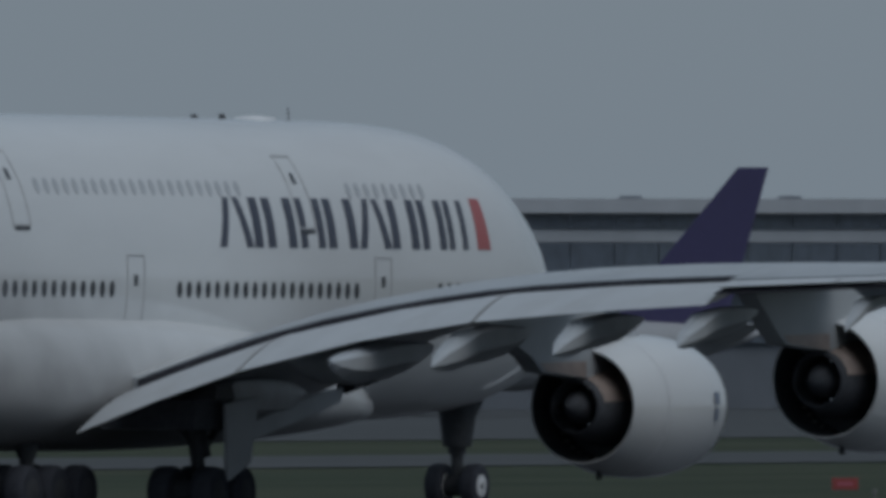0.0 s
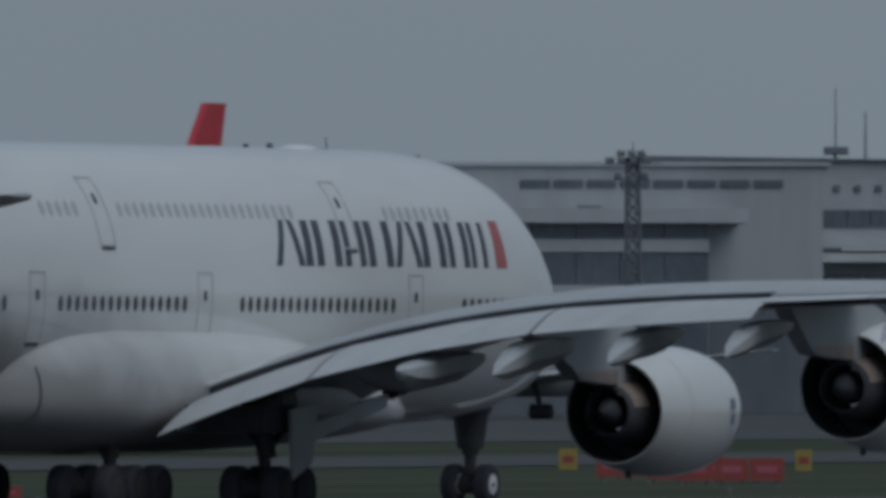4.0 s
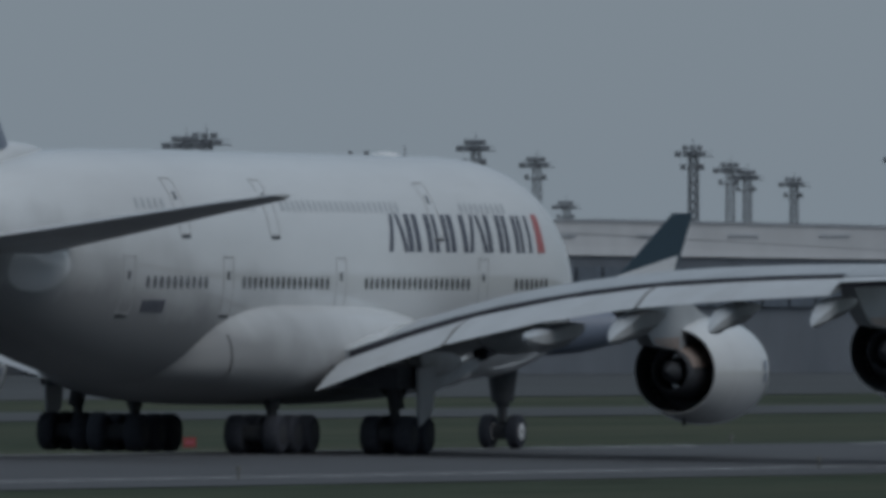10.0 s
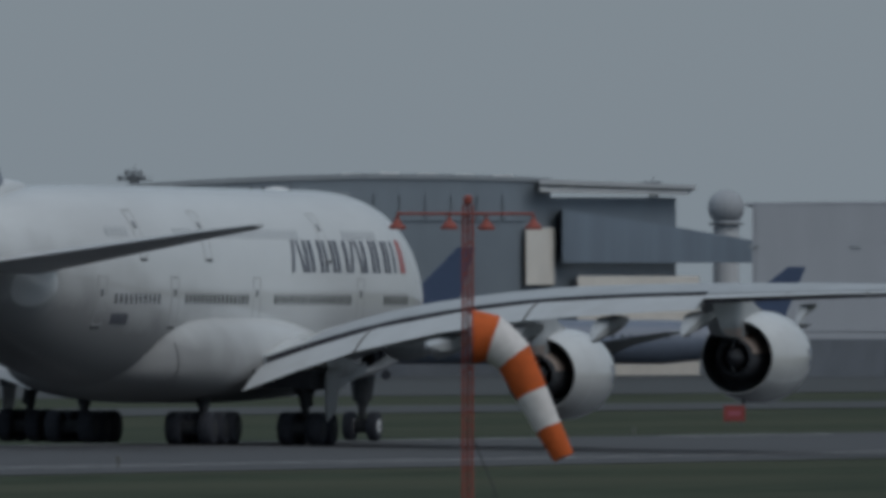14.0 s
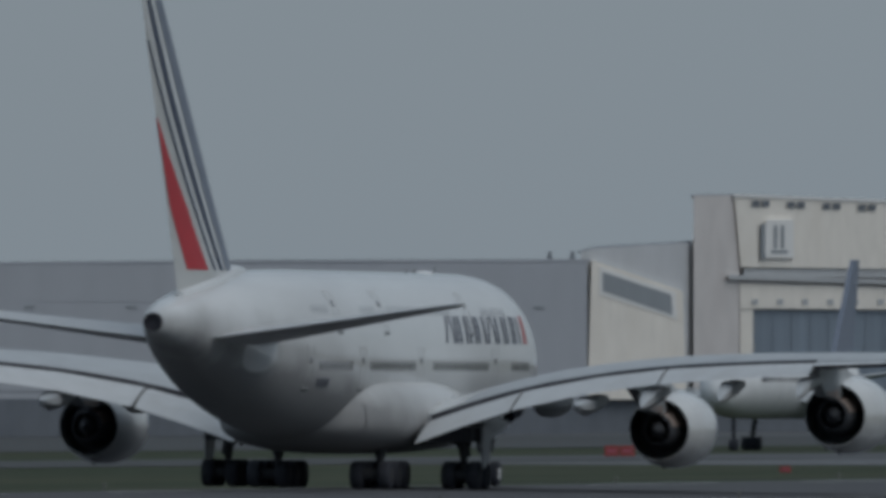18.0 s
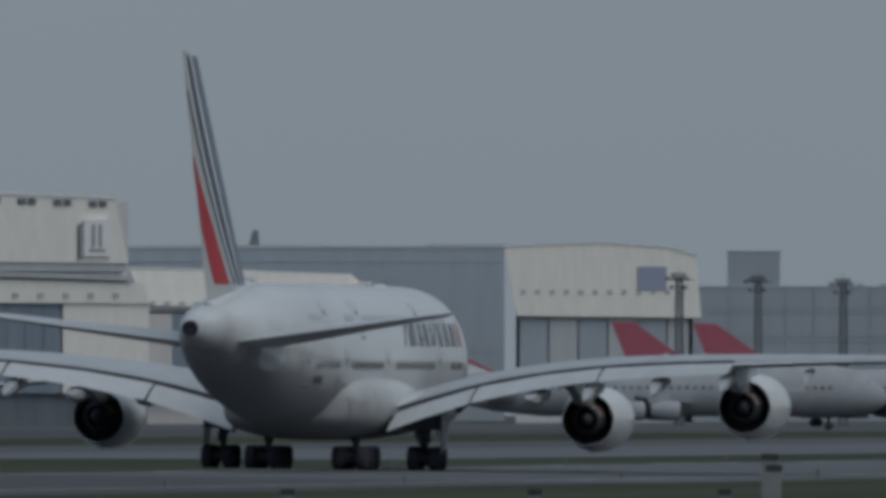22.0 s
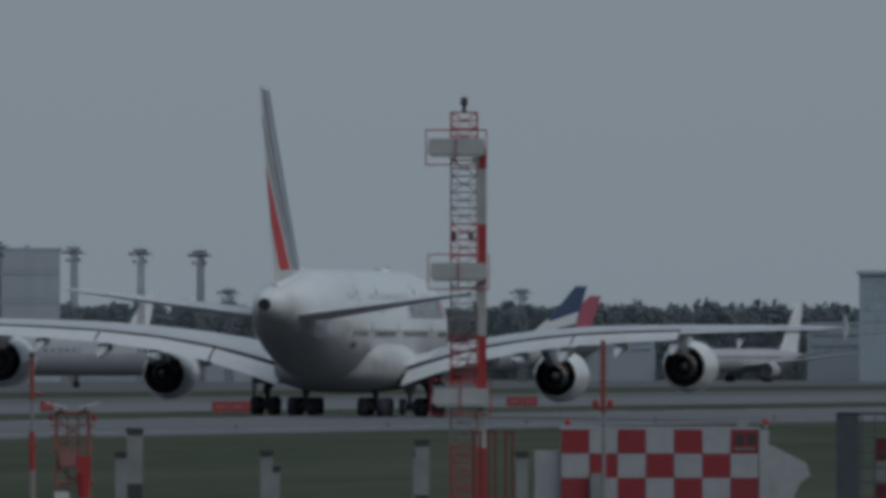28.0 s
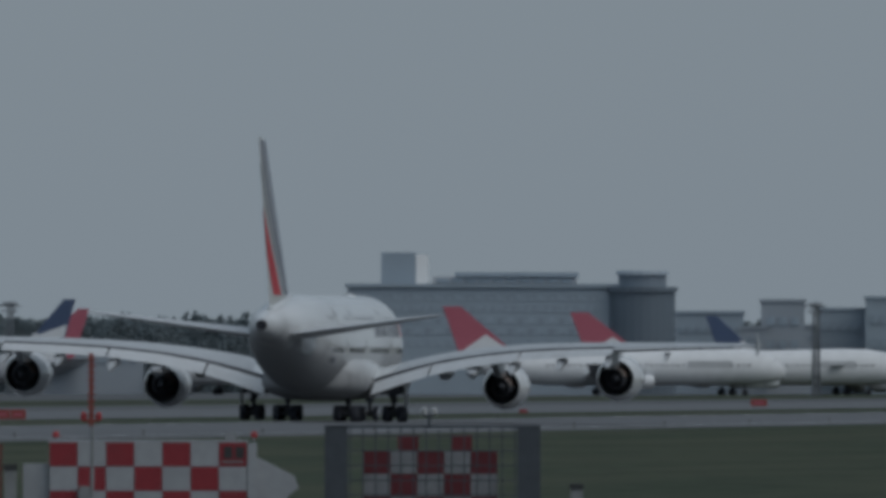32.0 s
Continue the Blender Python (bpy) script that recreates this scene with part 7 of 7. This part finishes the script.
for side in (-1, 1):
    part("reflector", Mesh().prism([(side * 0.18, zt - 0.12), (side * 0.75, zt + 0.02), (side * 0.75, zt - 0.02), (side * 0.18, zt - 0.18)], -0.3, 0.3, axis=1), WHITE_PAINT, t, "pale tilted reflector")
    part("reflector_stem", Mesh().tube((side * 0.3, 0, zt - 0.28), (side * 0.35, 0, zt - 0.12), 0.03), RED_PAINT, t)
for side in (-1, 1):
    part("obstruction_lamp", Mesh().revolve([(-0.1, 0.02), (-0.07, 0.06), (0.06, 0.06), (0.1, 0.02)], (side * 0.6, 0, zt - 0.42), axis="z", n=10), RED_PAINT, t)

# red and white slim mast beside it
s = Site(10.239, 560)
t = s.thing("marker_mast", "slim mast banded in red and white", "antenna mast")
zt = s.Z(0.0111)
for z0, z1, mat, r in ((GZ, 0.4, RED_PAINT, 0.09), (0.4, 1.55, LATTICE_PALE, 0.08), (1.55, 2.55, RED_PAINT, 0.08), (2.55, 3.35, POST_CONCRETE, 0.05), (3.35, zt, RUST_RED, 0.06)):
    part("mast_band", Mesh().tube((0, 0, z0), (0, 0, z1), r, r, 10), mat, t)
part("side_arm", Mesh().tube((0, 0, 3.55), (0.28, 0, 3.5), 0.04), RUST_RED, t)
part("aerial_head", Mesh().tube((0, 0, zt - 0.15), (0, 0, zt), 0.1, 0.05), CAP_BLACK, t)
part("clamp", Mesh().box(-0.12, 0.12, -0.1, 0.1, 2.1, 2.25), RUST_RED, t)

# concrete marker posts with dark caps
for az, el, d, w, pale in ((10.732, -0.157, 430, 0.30, 0), (9.969, -0.190, 430, 0.30, 1), (10.004, -0.252, 445, 0.24, 0), (9.622, -0.248, 445, 0.24, 0), (9.213, -0.219, 430, 0.27, 1), (10.38, -0.245, 445, 0.24, 0), (10.85, -0.25, 445, 0.24, 0), (10.72, -0.186, 430, 0.28, 1), (8.95, -0.25, 445, 0.24, 0), (9.60, -0.29, 470, 0.2, 0), (7.46, -0.30, 470, 0.26, 0), (11.35, -0.25, 445, 0.24, 0), (12.0, -0.25, 445, 0.24, 0), (9.22, -0.25, 445, 0.24, 0)):
    s = Site(az, d)
    t = s.thing("marker_post", "pale concrete marker post with a dark cap", "post", "marker posts")
    zt = s.Z(el)
    part("post", Mesh().box(-w / 2, w / 2, -w / 2, w / 2, GZ if not pale else zt - 1.1, zt - 0.12), POST_CONCRETE, t)
    if pale:
        part("dark_foot", Mesh().box(-w / 2, w / 2, -w / 2, w / 2, GZ, zt - 1.1), CAP_BLACK, t)
    part("cap", Mesh().box(-w / 2 - 0.02, w / 2 + 0.02, -w / 2 - 0.02, w / 2 + 0.02, zt - 0.12, zt), CAP_BLACK, t)
# rusty stub frame by the mast
for az in (9.07, 9.03, 8.985):
    s = Site(az, 600)
    t = s.thing("stub_frame", "low rust-red steel stub beside the mast", "post", "rusty stubs")
    part("stub", Mesh().box(-0.12, -0.04, 0, 0.08, GZ, s.Z(-0.205)).box(0.06, 0.14, 0, 0.08, GZ, s.Z(-0.205)), STUB_RED, t)
    part("crossbar", Mesh().box(-0.15, 0.16, 0, 0.08, s.Z(-0.205), s.Z(-0.205) + 0.08), STUB_RED, t)

# windsock with its lamp cross
s = Site(15.908, 470)
t = s.thing("windsock", "orange and white windsock on a red lattice pole with lamps", "windsock")
zt = s.Z(0.352)
for x, y in ((-0.1, 0), (0.1, 0), (0, 0.15)):
    part("pole", Mesh().tube((x, y, GZ), (x, y, zt), 0.03, 0.03, 8), RUST_RED, t)
for k in range(26):
    z = GZ + (zt - GZ) * k / 26
    part("rung", Mesh().tube((-0.1, 0, z), (0.1, 0, z + 0.12), 0.014, 0.014, 5), RUST_RED, t)
part("pole_box", Mesh().box(-0.05, 0.35, -0.1, 0.2, GZ, 0.7), RUST_RED, t)
zb = s.Z(0.3285)
part("lamp_bar", Mesh().tube((s.X(16.094), 0, zb), (s.X(15.735), 0, zb), 0.03, 0.03, 8), RUST_RED, t)
part("lamp_bar", Mesh().tube((-0.45, -1.1, zb), (0.45, 1.1, zb), 0.03, 0.03, 8), RUST_RED, t)
for x, y in ((s.X(16.094), 0), (s.X(15.735), 0), (-0.4, -1.0), (0.4, 1.0)):
    lp = part("lamp", Mesh().revolve([(0.0, 0.04), (-0.08, 0.07), (-0.2, 0.18), (-0.26, 0.18), (-0.26, 0.02)], (x, y, zb - 0.08), axis="z", n=14), RUST_RED, t, "red bell lamp")
    part("lamp_stem", Mesh().tube((x, y, zb - 0.1), (x, y, zb), 0.025), RUST_RED, lp)
part("top_lamp", Mesh().revolve([(0.0, 0.05), (0.05, 0.10), (0.16, 0.10), (0.22, 0.02)], (0, 0, zt), axis="z", n=12), RUST_RED, t)
part("cable", Mesh().tube((0.1, 0, 2.4), (0.6, 0, 1.2), 0.015, 0.015, 5).tube((0.6, 0, 1.2), (0.5, 0, 0.5), 0.015, 0.015, 5), CAP_BLACK, t)
SOCK = [(0.10, 4.55, 0.58, 0.0), (0.55, 4.52, 0.50, 18.0), (1.00, 4.12, 0.42, 50.0), (1.38, 3.35, 0.35, 62.0), (1.74, 2.60, 0.29, 64.0), (2.08, 1.95, 0.23, 64.0)]
part("sock_ring", Mesh().revolve([(-0.02, 0.58), (-0.02, 0.61), (0.02, 0.61), (0.02, 0.58)], (0.1, 0, 4.55), axis="x", n=20), RUST_RED, t)
part("swivel_arm", Mesh().tube((0, 0, 5.1), (0.1, 0, 5.05), 0.03).tube((0, 0, 3.9), (0.1, 0, 3.85), 0.03), RUST_RED, t)
for k in range(5):
    rings = []
    for j in range(5):
        u = k + j / 4
        i = min(4, int(u))
        f = u - i
        x, z, r, ang = [SOCK[i][q] + (SOCK[i + 1][q] - SOCK[i][q]) * f for q in range(4)]
        ca, sa = math.cos(radians(ang)), math.sin(radians(ang))
        rings.append([(x + r * sa * math.sin(2 * math.pi * q / 20) * 1.0, r * 0.9 * math.cos(2 * math.pi * q / 20), z + r * ca * math.sin(2 * math.pi * q / 20) + 0.02 * math.sin(7 * q)) for q in range(20)])
    part("sock_band", Mesh().loft(rings, caps=(k == 4)), ORANGE_CLOTH if k % 2 == 0 else WHITE_CLOTH, t, "", True)


# ---- what moves ----
def motions():
    swing = [(0, 0.5), (2, 0.32), (4.5, 0.0), (6, -0.15), (9, 0.0), (16, 0.0), (19, 0.15), (21.5, 0.45), (24, 0.3), (32, 0.3)]  # small yaw angles chosen so nose and tail fit the camera's view
    rows = []
    for t, s in [
    (0, 565.89), (0.5, 571.71), (1, 578.06), (1.5, 585.03), (2, 592.59), (2.5, 600.62),
    (4.5, 636.87), (5, 647.56), (5.5, 658.83), (6, 670.61), (6.5, 682.87), (7, 695.58),
    (7.5, 708.65), (8, 722.11), (8.5, 736.09), (9, 750.66), (9.5, 765.8), (10, 781.51),
    (10.5, 797.75), (11, 814.54), (11.5, 831.86), (12, 849.65), (12.5, 867.89), (13, 886.53),
    (13.5, 905.6), (15.5, 986.77), (16, 1008.65), (16.5, 1031.12), (17, 1054.14), (17.5, 1077.68),
    (18, 1101.68), (18.5, 1126.04), (19, 1150.67), (19.5, 1175.49), (20, 1200.48), (20.5, 1225.61),
    (21, 1250.9), (21.5, 1276.4), (22, 1302.19), (22.5, 1328.35), (23, 1354.95), (23.5, 1381.99),
    (24, 1409.47), (24.5, 1437.4), (26.5, 1554.5), (27, 1585.14), (27.5, 1616.2), (28, 1647.61),
    (28.5, 1679.3), (29, 1711.23), (29.5, 1743.37), (30, 1775.7), (30.5, 1808.2), (31, 1840.85),
    (31.5, 1873.64), (32, 1906.55),
]:
        yaw = smooth_table(swing, t)
        rows.append((t, pose(s, LINE + 35.0 * math.sin(radians(yaw)), 0, 0.5, 0, yaw)))
    walk(airliner, rows)
    x0, y0 = taxi_red.location.x, taxi_red.location.y
    walk(taxi_red, [(t, pose(x0 - 14.6 * (t - 2.5), y0, GZ, 0, 0, 180)) for t in (0, 8, 16, 24, 32)])
    x1, y1 = taxi_white.location.x, taxi_white.location.y
    walk(taxi_white, [(t, pose(x1 - 9.4 * (t - 19.0), y1, GZ, 0, 0, 180)) for t in (0, 8, 16, 24, 32)])


motions()
